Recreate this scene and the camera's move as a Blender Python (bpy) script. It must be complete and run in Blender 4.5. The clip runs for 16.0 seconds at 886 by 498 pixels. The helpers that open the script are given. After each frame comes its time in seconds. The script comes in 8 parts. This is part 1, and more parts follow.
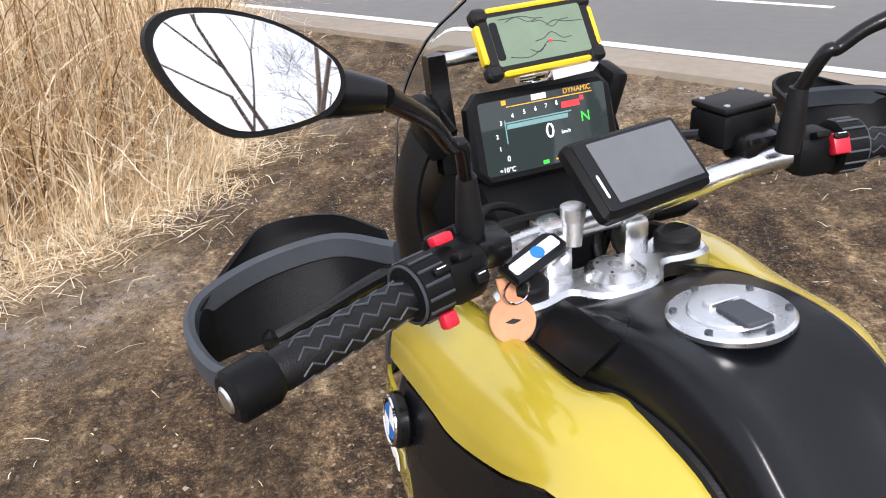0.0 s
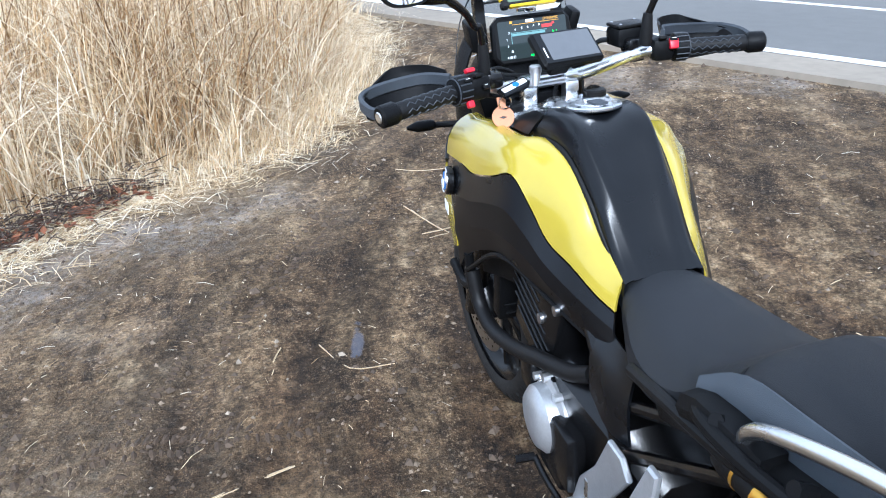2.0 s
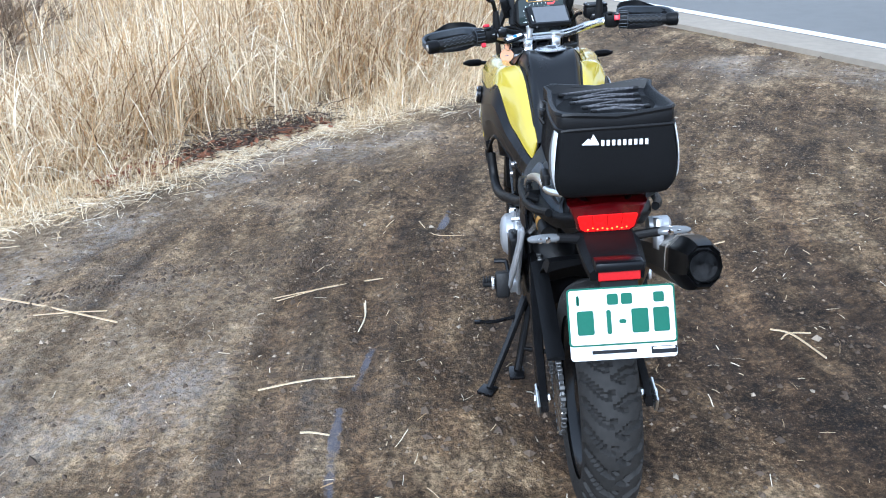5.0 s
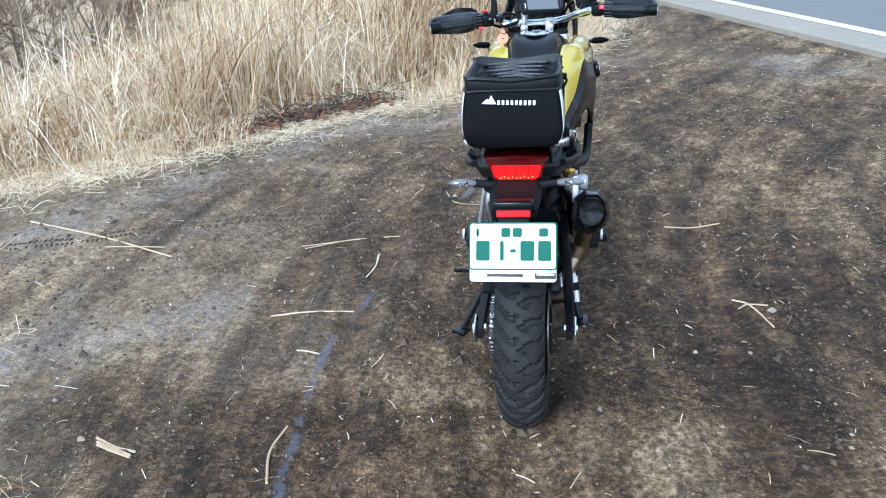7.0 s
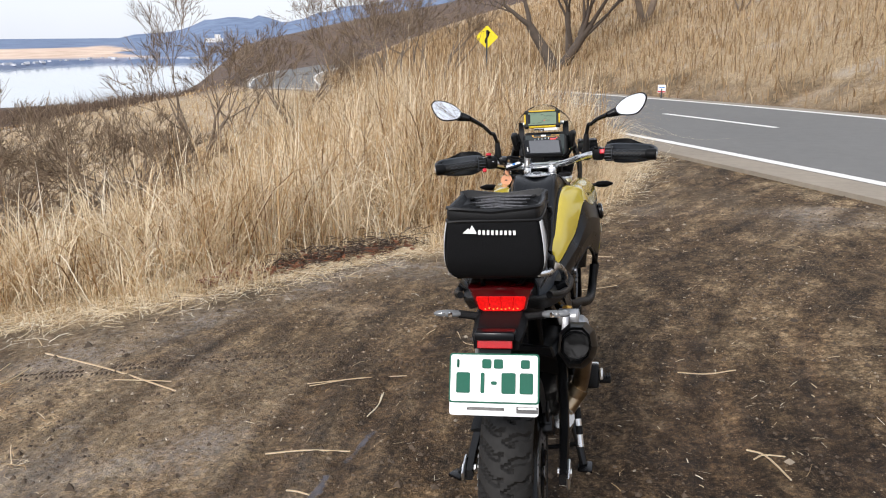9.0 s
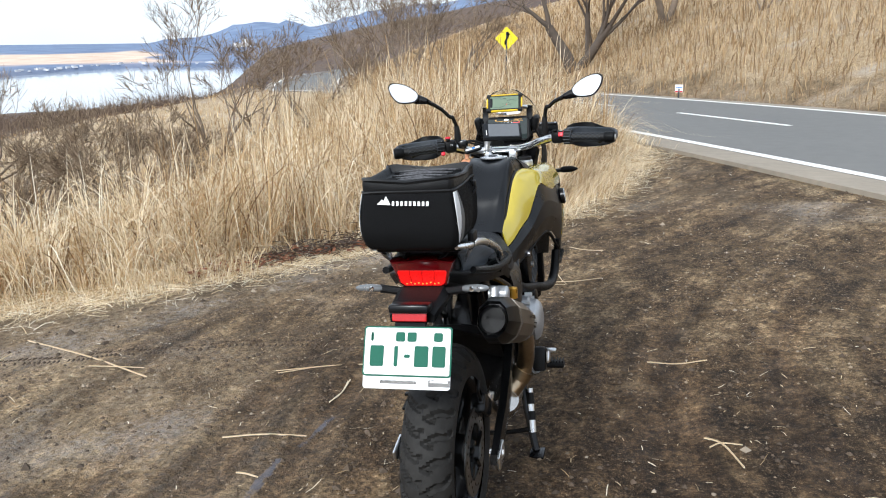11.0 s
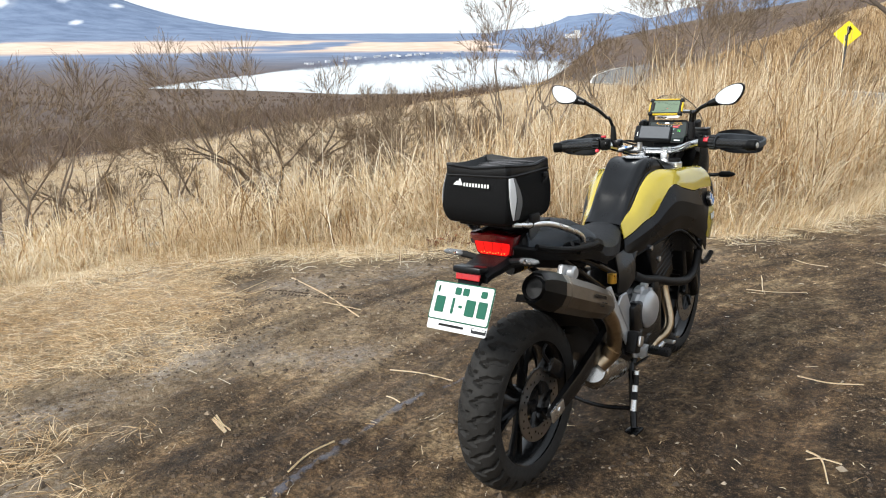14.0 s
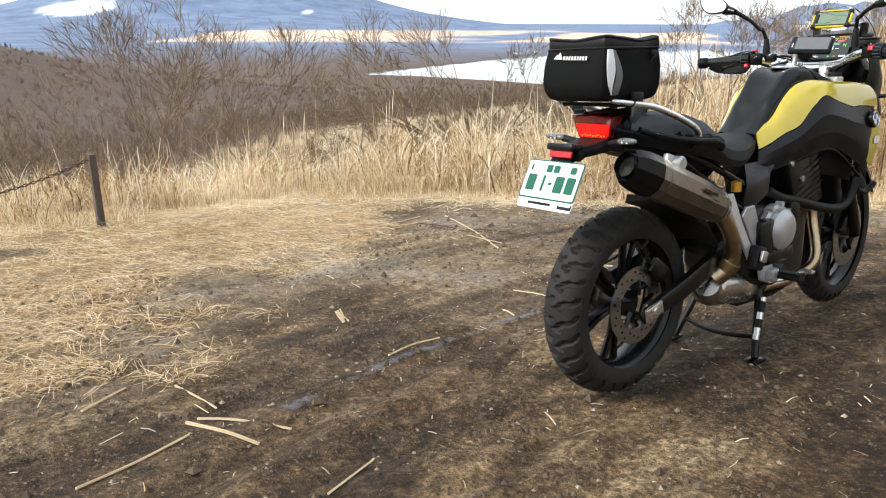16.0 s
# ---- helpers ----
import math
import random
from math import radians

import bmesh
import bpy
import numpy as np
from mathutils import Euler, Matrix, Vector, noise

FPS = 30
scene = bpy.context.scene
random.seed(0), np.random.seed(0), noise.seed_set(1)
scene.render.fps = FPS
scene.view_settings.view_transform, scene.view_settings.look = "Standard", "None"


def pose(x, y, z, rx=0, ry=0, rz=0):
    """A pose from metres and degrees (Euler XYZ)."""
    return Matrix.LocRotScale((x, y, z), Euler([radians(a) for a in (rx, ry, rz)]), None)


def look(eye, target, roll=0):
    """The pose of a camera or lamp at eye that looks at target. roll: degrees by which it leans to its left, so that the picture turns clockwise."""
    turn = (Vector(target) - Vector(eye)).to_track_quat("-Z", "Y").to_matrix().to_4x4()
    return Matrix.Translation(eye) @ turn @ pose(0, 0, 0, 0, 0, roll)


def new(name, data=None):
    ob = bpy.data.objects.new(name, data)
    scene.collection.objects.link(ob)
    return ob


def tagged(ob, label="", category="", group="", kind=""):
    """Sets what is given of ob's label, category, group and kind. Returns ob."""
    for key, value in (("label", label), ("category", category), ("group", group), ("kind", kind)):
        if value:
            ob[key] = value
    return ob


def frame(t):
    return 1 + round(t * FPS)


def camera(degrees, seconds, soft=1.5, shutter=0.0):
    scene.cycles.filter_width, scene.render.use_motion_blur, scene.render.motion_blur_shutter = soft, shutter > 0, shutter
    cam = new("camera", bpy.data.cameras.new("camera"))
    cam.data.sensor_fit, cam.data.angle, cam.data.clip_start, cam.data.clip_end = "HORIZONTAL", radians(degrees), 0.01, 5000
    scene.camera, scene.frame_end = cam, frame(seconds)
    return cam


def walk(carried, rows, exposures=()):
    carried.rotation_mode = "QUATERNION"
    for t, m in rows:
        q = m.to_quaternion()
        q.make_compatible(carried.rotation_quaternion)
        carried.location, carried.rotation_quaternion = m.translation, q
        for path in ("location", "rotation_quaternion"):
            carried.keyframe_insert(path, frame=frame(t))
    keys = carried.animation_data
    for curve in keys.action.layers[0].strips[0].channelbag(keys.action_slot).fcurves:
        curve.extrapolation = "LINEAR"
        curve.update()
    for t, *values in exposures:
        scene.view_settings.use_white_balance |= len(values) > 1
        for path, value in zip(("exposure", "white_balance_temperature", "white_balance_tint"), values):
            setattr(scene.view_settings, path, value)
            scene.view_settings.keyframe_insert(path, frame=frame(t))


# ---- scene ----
# The camera: a phone carried from the tank back along the left side, then round the tail to the right
cam = camera(59.75, 16.0, soft=1.1, shutter=0.0)
PATH = [
    (0, (-0.497, 0.525, 1.421), (0.141, 2.206, 0.547), -1.31),
    (0.5, (-0.616, 0.308, 1.457), (-0.079, 2.023, 0.580), -0.87),
    (1, (-0.726, 0.097, 1.457), (-0.248, 1.830, 0.581), -0.95),
    (1.5, (-0.731, -0.162, 1.459), (-0.273, 1.577, 0.585), -1.25),
    (2, (-0.732, -0.418, 1.482), (-0.283, 1.327, 0.616), -0.96),
    (2.5, (-0.742, -0.683, 1.507), (-0.305, 1.065, 0.638), -1.05),
    (3, (-0.635, -0.905, 1.517), (-0.321, 0.862, 0.633), -1.22),
    (3.5, (-0.615, -1.086, 1.549), (-0.431, 0.699, 0.665), -0.63),
    (4, (-0.598, -1.261, 1.590), (-0.456, 0.525, 0.701), -0.73),
    (4.5, (-0.458, -1.496, 1.612), (-0.382, 0.295, 0.725), -1.35),
    (5, (-0.399, -1.734, 1.635), (-0.425, 0.059, 0.749), -0.89),
    (7.5, (0.144, -2.139, 1.674), (-0.183, -0.383, 0.776), -0.66),
    (8, (0.164, -2.146, 1.676), (-0.208, -0.340, 0.902), -0.40),
    (8.5, (0.183, -2.117, 1.647), (-0.220, -0.243, 1.076), -0.44),
    (9, (0.207, -2.095, 1.611), (-0.191, -0.209, 1.075), -0.45),
    (9.5, (0.222, -2.095, 1.588), (-0.104, -0.195, 1.056), -0.50),
    (12, (0.775, -1.996, 1.505), (0.102, -0.186, 0.983), -0.49),
    (12.5, (0.931, -2.137, 1.516), (0.152, -0.371, 0.993), -0.21),
    (13, (1.076, -2.187, 1.545), (0.238, -0.449, 1.019), -0.27),
    (13.5, (1.226, -2.147, 1.569), (0.215, -0.506, 1.036), -0.31),
    (14, (1.285, -2.157, 1.585), (0.121, -0.622, 1.044), -0.15),
    (14.5, (1.396, -2.166, 1.562), (0.088, -0.754, 1.019), -0.22),
    (15, (1.544, -2.076, 1.527), (-0.027, -0.975, 0.963), -0.09),
    (15.5, (1.571, -2.007, 1.369), (-0.001, -0.908, 0.803), 0.21),
    (16, (1.578, -1.992, 1.231), (0.064, -0.813, 0.668), 0.18),
]
EXPOSURES = [(0.0, 0.64, 6100, 16), (0.5, 0.55, 5650, 15), (1.5, 0.83, 5100, 9), (4.0, 0.92, 5070, 8), (5.0, 0.84, 4950, 7), (7.5, 0.74, 4780, 4), (8.0, 0.54, 5200, 7), (8.5, 0.17, 6250, 14), (9.5, 0.30, 5950, 10), (12.0, 0.48, 5800, 7), (15.0, 0.46, 6300, 7), (16.0, 0.64, 6200, 7)]
walk(cam, [(t, look(eye, target, roll)) for t, eye, target, roll in PATH], EXPOSURES)

# ---- world and light ----
SUN_ELEV, SUN_AZ = 36.0, -162.0  # degrees; azimuth from +y towards +x
world = bpy.data.worlds.new("sky")
scene.world = world
world.use_nodes = True
wn = world.node_tree.nodes
wl = world.node_tree.links
wn.clear()
w_out = wn.new("ShaderNodeOutputWorld")
w_bg = wn.new("ShaderNodeBackground")
w_sky = wn.new("ShaderNodeTexSky")
w_sky.sky_type = "NISHITA"
w_sky.sun_disc = False
w_sky.sun_elevation = radians(SUN_ELEV)
w_sky.sun_rotation = radians(SUN_AZ)
w_sky.altitude = 1000
w_sky.air_density, w_sky.dust_density, w_sky.ozone_density = 1.0, 4.0, 1.0
# high thin overcast: the clear sky veiled by a soft white layer with faint structure
w_mix = wn.new("ShaderNodeMix")
w_mix.data_type = "RGBA"
w_mix.inputs["Factor"].default_value = 0.76
w_tc = wn.new("ShaderNodeTexCoord")
w_noise = wn.new("ShaderNodeTexNoise")
w_noise.inputs["Scale"].default_value = 2.2
w_noise.inputs["Detail"].default_value = 5
w_ramp = wn.new("ShaderNodeValToRGB")
w_ramp.color_ramp.elements[0].color = (9.0, 9.2, 9.4, 1)
w_ramp.color_ramp.elements[1].color = (10.8, 10.9, 11.0, 1)
w_ramp.color_ramp.elements[0].position = 0.3
w_ramp.color_ramp.elements[1].position = 0.7
wl.new(w_tc.outputs["Generated"], w_noise.inputs["Vector"])
wl.new(w_noise.outputs["Fac"], w_ramp.inputs["Fac"])
wl.new(w_sky.outputs["Color"], w_mix.inputs["A"])
wl.new(w_ramp.outputs["Color"], w_mix.inputs["B"])
wl.new(w_mix.outputs["Result"], w_bg.inputs["Color"])
w_bg.inputs["Strength"].default_value = 0.10
wl.new(w_bg.outputs["Background"], w_out.inputs["Surface"])

sun = new("sun", bpy.data.lights.new("sun", "SUN"))
sun.data.energy = 3.1
sun.data.angle = radians(14)
sun.data.color = (1.0, 0.94, 0.85)
_a, _e = radians(SUN_AZ), radians(SUN_ELEV)
sun.matrix_world = look((math.sin(_a) * math.cos(_e) * 50, math.cos(_a) * math.cos(_e) * 50, math.sin(_e) * 50), (0, 0, 0))

# ---- materials ----
def material(name, color, rough=0.5, metal=0.0, vary=0.15, scale=20.0, bump=0.0, bump_scale=None, coat=0.0, spec=0.5, fine=0.5, random=0.0, rough_vary=0.1, trans=0.0, ior=1.45, emit=None, emit_strength=0.0, sss=0.0, obj_space=True, alpha=1.0):
    """A surface with two scales of colour variation, uneven gloss and fine relief."""
    m = bpy.data.materials.new(name)
    m.use_nodes = True
    nt = m.node_tree
    nodes, links = nt.nodes, nt.links
    b = nodes["Principled BSDF"]
    b.inputs["Metallic"].default_value = metal
    b.inputs["IOR"].default_value = ior
    b.inputs["Specular IOR Level"].default_value = spec
    b.inputs["Coat Weight"].default_value = coat
    b.inputs["Coat Roughness"].default_value = 0.08
    b.inputs["Transmission Weight"].default_value = trans
    b.inputs["Alpha"].default_value = alpha
    if emit:
        b.inputs["Emission Color"].default_value = (*emit, 1)
        b.inputs["Emission Strength"].default_value = emit_strength
    tc = nodes.new("ShaderNodeTexCoord")
    coord = tc.outputs["Object"]
    n1 = nodes.new("ShaderNodeTexNoise")
    n1.inputs["Scale"].default_value = scale
    n1.inputs["Detail"].default_value = 6
    n2 = nodes.new("ShaderNodeTexNoise")
    n2.inputs["Scale"].default_value = scale * 9
    n2.inputs["Detail"].default_value = 3
    links.new(coord, n1.inputs["Vector"])
    links.new(coord, n2.inputs["Vector"])
    mixn = nodes.new("ShaderNodeMath")
    mixn.operation = "MULTIPLY_ADD"
    links.new(n2.outputs["Fac"], mixn.inputs[0])
    mixn.inputs[1].default_value = fine
    links.new(n1.outputs["Fac"], mixn.inputs[2])
    val = mixn.outputs[0]
    if random > 0:
        oi = nodes.new("ShaderNodeObjectInfo")
        gi = nodes.new("ShaderNodeNewGeometry")
        ad = nodes.new("ShaderNodeMath")
        ad.operation = "ADD"
        links.new(oi.outputs["Random"], ad.inputs[0])
        links.new(gi.outputs["Random Per Island"], ad.inputs[1])
        fr = nodes.new("ShaderNodeMath")
        fr.operation = "FRACT"
        links.new(ad.outputs[0], fr.inputs[0])
        m2 = nodes.new("ShaderNodeMath")
        m2.operation = "MULTIPLY_ADD"
        links.new(fr.outputs[0], m2.inputs[0])
        m2.inputs[1].default_value = random
        links.new(val, m2.inputs[2])
        val = m2.outputs[0]
    mr = nodes.new("ShaderNodeMapRange")
    mr.inputs["From Min"].default_value = 0.45
    mr.inputs["From Max"].default_value = 0.55 + fine + random
    mr.inputs["To Min"].default_value = 1 - vary
    mr.inputs["To Max"].default_value = 1 + vary
    links.new(val, mr.inputs["Value"])
    cm = nodes.new("ShaderNodeVectorMath")
    cm.operation = "SCALE"
    cm.inputs[0].default_value = color
    links.new(mr.outputs["Result"], cm.inputs["Scale"])
    links.new(cm.outputs["Vector"], b.inputs["Base Color"])
    rr = nodes.new("ShaderNodeMapRange")
    rr.inputs["From Min"].default_value = 0.3
    rr.inputs["From Max"].default_value = 0.7
    rr.inputs["To Min"].default_value = max(0.0, rough - rough_vary * rough)
    rr.inputs["To Max"].default_value = min(1.0, rough + rough_vary * rough)
    links.new(n1.outputs["Fac"], rr.inputs["Value"])
    links.new(rr.outputs["Result"], b.inputs["Roughness"])
    if bump > 0:
        nb = nodes.new("ShaderNodeTexNoise")
        nb.inputs["Scale"].default_value = bump_scale or scale * 15
        nb.inputs["Detail"].default_value = 4
        links.new(coord, nb.inputs["Vector"])
        bp = nodes.new("ShaderNodeBump")
        bp.inputs["Strength"].default_value = bump
        bp.inputs["Distance"].default_value = 0.002
        links.new(nb.outputs["Fac"], bp.inputs["Height"])
        links.new(bp.outputs["Normal"], b.inputs["Normal"])
    return m


YELLOW = material("yellow_metallic_paint", (0.45, 0.355, 0.032), 0.24, 0.12, 0.06, 6, coat=1.0, fine=0.2)
SATIN = material("satin_black_paint", (0.0038, 0.0044, 0.0058), 0.29, 0.0, 0.2, 9, spec=0.36, bump=0.04)
PLASTIC = material("black_textured_plastic", (0.0045, 0.0047, 0.0053), 0.45, 0.0, 0.2, 14, spec=0.16, bump=0.3, bump_scale=900)
GREYPL = material("grey_plastic", (0.040, 0.046, 0.055), 0.5, 0.0, 0.15, 14, bump=0.3, bump_scale=900)
SEATM = material("grained_seat_vinyl", (0.017, 0.0182, 0.021), 0.55, 0.0, 0.15, 10, spec=0.3, bump=0.5, bump_scale=700)
SEATG = material("grey_seat_vinyl", (0.060, 0.072, 0.088), 0.55, 0.0, 0.12, 10, bump=0.5, bump_scale=700)
RUBBER = material("black_rubber", (0.0055, 0.0055, 0.006), 0.5, 0.0, 0.3, 12, spec=0.3, bump=0.4, bump_scale=500)
TYREM = material("dusty_tyre_rubber", (0.020, 0.019, 0.018), 0.68, 0.0, 0.6, 7, spec=0.25, bump=0.5, bump_scale=350, fine=0.9)
SILVER = material("silver_anodised_aluminium", (0.74, 0.75, 0.76), 0.28, 1.0, 0.06, 15, bump=0.05)
CAST = material("cast_aluminium", (0.66, 0.67, 0.68), 0.40, 0.9, 0.15, 18, bump=0.25, bump_scale=500)
STEEL = material("brushed_stainless_steel", (0.52, 0.50, 0.47), 0.26, 1.0, 0.15, 12, bump=0.05)
HEATST = material("heat_tinted_header_steel", (0.42, 0.33, 0.22), 0.30, 1.0, 0.35, 9)
TITAN = material("grey_titanium_sleeve", (0.23, 0.21, 0.188), 0.34, 1.0, 0.2, 7, bump=0.08)
CARBON = material("black_carbon_endcap", (0.004, 0.0042, 0.0046), 0.34, 0.0, 0.25, 30, spec=0.18)
FORGED = material("bright_forged_aluminium", (0.44, 0.45, 0.465), 0.36, 0.6, 0.15, 20, bump=0.15, bump_scale=400)
CHROME = material("bright_chrome", (0.8, 0.8, 0.82), 0.08, 1.0, 0.02, 10)
BOLT = material("zinc_bolt", (0.5, 0.5, 0.52), 0.35, 1.0, 0.1, 40)
BLKMET = material("black_powder_coat", (0.0045, 0.0045, 0.005), 0.24, 0.0, 0.2, 16, spec=0.38, bump=0.1)
DISC = material("drilled_disc_steel", (0.40, 0.39, 0.38), 0.3, 1.0, 0.12, 25)
CHAINM = material("oily_chain_steel", (0.10, 0.10, 0.10), 0.4, 0.8, 0.3, 60)
CORDURA = material("black_woven_nylon", (0.0045, 0.0047, 0.0053), 0.7, 0.0, 0.25, 8, spec=0.14, bump=0.8, bump_scale=1100)
VINYLBAG = material("black_coated_fabric", (0.006, 0.0064, 0.0074), 0.42, 0.0, 0.2, 8, spec=0.28, bump=0.3, bump_scale=600)
REFLEX = material("silver_reflective_tape", (0.72, 0.735, 0.75), 0.4, 0.1, 0.06, 30)
GREYTAPE = material("dark_grey_reflective_tape", (0.13, 0.135, 0.14), 0.45, 0.2, 0.1, 30)
WHITE = material("white_print", (0.78, 0.78, 0.76), 0.5, 0.0, 0.05, 30)
CORDM = material("black_white_bungee_cord", (0.075, 0.075, 0.082), 0.7, 0.0, 0.9, 160)
REDLENS = material("red_lamp_lens", (0.085, 0.0015, 0.003), 0.10, 0.0, 0.1, 20, coat=1.0)
LEDO = material("lit_orange_diode", (0.7, 0.15, 0.02), 0.3, emit=(1.0, 0.22, 0.03), emit_strength=1.1)
REDGLOW = material("lit_red_lamp", (0.36, 0.003, 0.003), 0.2, 0.0, 0.6, 160, emit=(1.0, 0.006, 0.003), emit_strength=0.42, coat=0.4)
REDREF = material("red_reflector", (0.42, 0.006, 0.009), 0.2, 0.0, 0.15, 150, coat=0.5, emit=None)
CLEAR = material("clear_lamp_lens", (0.13, 0.135, 0.14), 0.12, 0.0, 0.1, 90, coat=0.5)
PLATEW = material("white_plate_enamel", (0.66, 0.67, 0.655), 0.35, 0.0, 0.05, 15)
PLATEG = material("green_plate_enamel", (0.020, 0.105, 0.070), 0.6, 0.0, 0.08, 15, spec=0.15)
REDBTN = material("red_switch_plastic", (0.55, 0.012, 0.03), 0.4, 0.0, 0.08, 40)
PHONEY = material("yellow_rubber_trim", (0.78, 0.55, 0.02), 0.45, 0.0, 0.06, 30)
SCREEN = material("dark_display_glass", (0.010, 0.012, 0.012), 0.06, 0.0, 0.05, 8, emit=(0.07, 0.095, 0.088), emit_strength=0.3, spec=0.6)
SCREENG = material("green_map_display", (0.05, 0.065, 0.045), 0.08, 0.0, 0.3, 30, emit=(0.34, 0.46, 0.30), emit_strength=0.42, spec=0.6)
GPSGLASS = material("grey_reflective_display", (0.10, 0.104, 0.112), 0.12, 0.0, 0.08, 8, spec=0.9)
LEDW = material("lit_white_display", (0.8, 0.8, 0.8), 0.4, emit=(0.9, 0.95, 0.95), emit_strength=0.4)
LEDG = material("lit_green_display", (0.05, 0.6, 0.05), 0.4, emit=(0.06, 0.85, 0.08), emit_strength=0.3)
LEDR = material("lit_red_display", (0.6, 0.03, 0.03), 0.4, emit=(0.8, 0.06, 0.06), emit_strength=0.28)
LEDA = material("lit_amber_display", (0.6, 0.3, 0.02), 0.4, emit=(0.75, 0.38, 0.04), emit_strength=0.28)
LEDT = material("dim_teal_display", (0.1, 0.2, 0.2), 0.4, emit=(0.12, 0.2, 0.19), emit_strength=0.6)
LEATHER = material("tan_leather", (0.55, 0.25, 0.13), 0.6, 0.0, 0.15, 60, bump=0.4)
BLUE = material("blue_enamel", (0.02, 0.16, 0.5), 0.25, 0.0, 0.05, 30)
MIRROR = material("mirror_glass", (0.92, 0.93, 0.94), 0.015, 1.0, 0.0, 5, rough_vary=0.0)
GLASSM = material("clear_windscreen", (0.9, 0.92, 0.92), 0.03, 0.0, 0.0, 5, trans=1.0, ior=1.1, rough_vary=0.0)
GOLD = material("gold_anodised_shock", (0.75, 0.42, 0.06), 0.3, 0.8, 0.08, 30)
WHITEPL = material("white_plastic", (0.75, 0.76, 0.77), 0.4, 0.0, 0.05, 30)


def part(name, bm, mat, parent, label="", smooth=True, kind=""):
    me = bpy.data.meshes.new(name)
    bmesh.ops.recalc_face_normals(bm, faces=bm.faces)
    bm.to_mesh(me)
    bm.free()
    if mat:
        me.materials.append(mat)
    if smooth:
        for poly in me.polygons:
            poly.use_smooth = True
        me.set_sharp_from_angle(angle=radians(35))
    ob = new(name, me)
    ob.parent = parent
    if label or kind:
        tagged(ob, label, kind=kind)
    return ob


def thing(name, label, category, m=None, group="", kind=""):
    ob = new(name)
    ob.empty_display_size = 0.05
    if m is not None:
        ob.matrix_world = m
    return tagged(ob, label, category, group, kind)


# ---- shape helpers ----
def catmull(pts, n=6, closed=False):
    pts = [Vector(p) for p in pts]
    out = []
    k = len(pts)
    for i in range(k if closed else k - 1):
        p0 = pts[(i - 1) % k] if closed or i > 0 else pts[0] * 2 - pts[1]
        p1, p2 = pts[i], pts[(i + 1) % k]
        p3 = pts[(i + 2) % k] if closed or i + 2 < k else pts[-1] * 2 - pts[-2]
        for j in range(n):
            t = j / n
            out.append(0.5 * ((2 * p1) + (p2 - p0) * t + (2 * p0 - 5 * p1 + 4 * p2 - p3) * t * t + (3 * p1 - p0 - 3 * p2 + p3) * t ** 3))
    if not closed:
        out.append(pts[-1])
    return out


def tube(bm, pts, r, seg=12, smooth=5, closed=False, caps=True):
    """A tube along a smoothed line; r is a radius or one per point."""
    k = len(pts)
    line = catmull(pts, smooth, closed) if smooth > 1 else [Vector(p) for p in pts]
    n = len(line)
    rad = [r] * n if not isinstance(r, (list, tuple)) else [np.interp(i / (n - 1) * (k - 1), range(k), r) for i in range(n)]
    rings = []
    ref = None
    for i, p in enumerate(line):
        a = line[(i + 1) % n] if closed or i + 1 < n else p
        b = line[(i - 1) % n] if closed or i > 0 else p
        d = (a - b).normalized()
        if ref is None:
            ref = d.orthogonal().normalized()
        ref = (ref - d * ref.dot(d)).normalized()
        s = d.cross(ref)
        rings.append([bm.verts.new(p + (ref * math.cos(2 * math.pi * j / seg) + s * math.sin(2 * math.pi * j / seg)) * rad[i]) for j in range(seg)])
    for i in range(n if closed else n - 1):
        a, b = rings[i], rings[(i + 1) % n]
        for j in range(seg):
            bm.faces.new((a[j], a[(j + 1) % seg], b[(j + 1) % seg], b[j]))
    if caps and not closed:
        bm.faces.new(rings[0])
        bm.faces.new(rings[-1])
    return bm


def loft(bm, loops, cap=True, closed=True):
    """Skins a row of loops that all have the same number of points."""
    rings = [[bm.verts.new(Vector(p)) for p in lp] for lp in loops]
    n = len(rings[0])
    for a, b in zip(rings, rings[1:]):
        for j in range(n if closed else n - 1):
            bm.faces.new((a[j], a[(j + 1) % n], b[(j + 1) % n], b[j]))
    if cap and closed:
        bm.faces.new(rings[0])
        bm.faces.new(rings[-1])
    return bm


def lathe(bm, profile, axis="X", seg=48, centre=(0, 0, 0), closed=False):
    """Turns (along, radius) pairs about an axis."""
    c = Vector(centre)
    rings = []
    for al, r in profile:
        ring = []
        for j in range(seg):
            a = 2 * math.pi * j / seg
            u, v = math.cos(a) * r, math.sin(a) * r
            ring.append(bm.verts.new(c + (Vector((al, u, v)) if axis == "X" else Vector((u, al, v)) if axis == "Y" else Vector((u, v, al)))))
        rings.append(ring)
    pairs = list(zip(rings, rings[1:])) + ([(rings[-1], rings[0])] if closed else [])
    for a, b in pairs:
        for j in range(seg):
            bm.faces.new((a[j], a[(j + 1) % seg], b[(j + 1) % seg], b[j]))
    if not closed:
        for ring in (rings[0], rings[-1]):
            if (ring[0].co - ring[seg // 2].co).length > 1e-6:
                bm.faces.new(ring)
    return bm


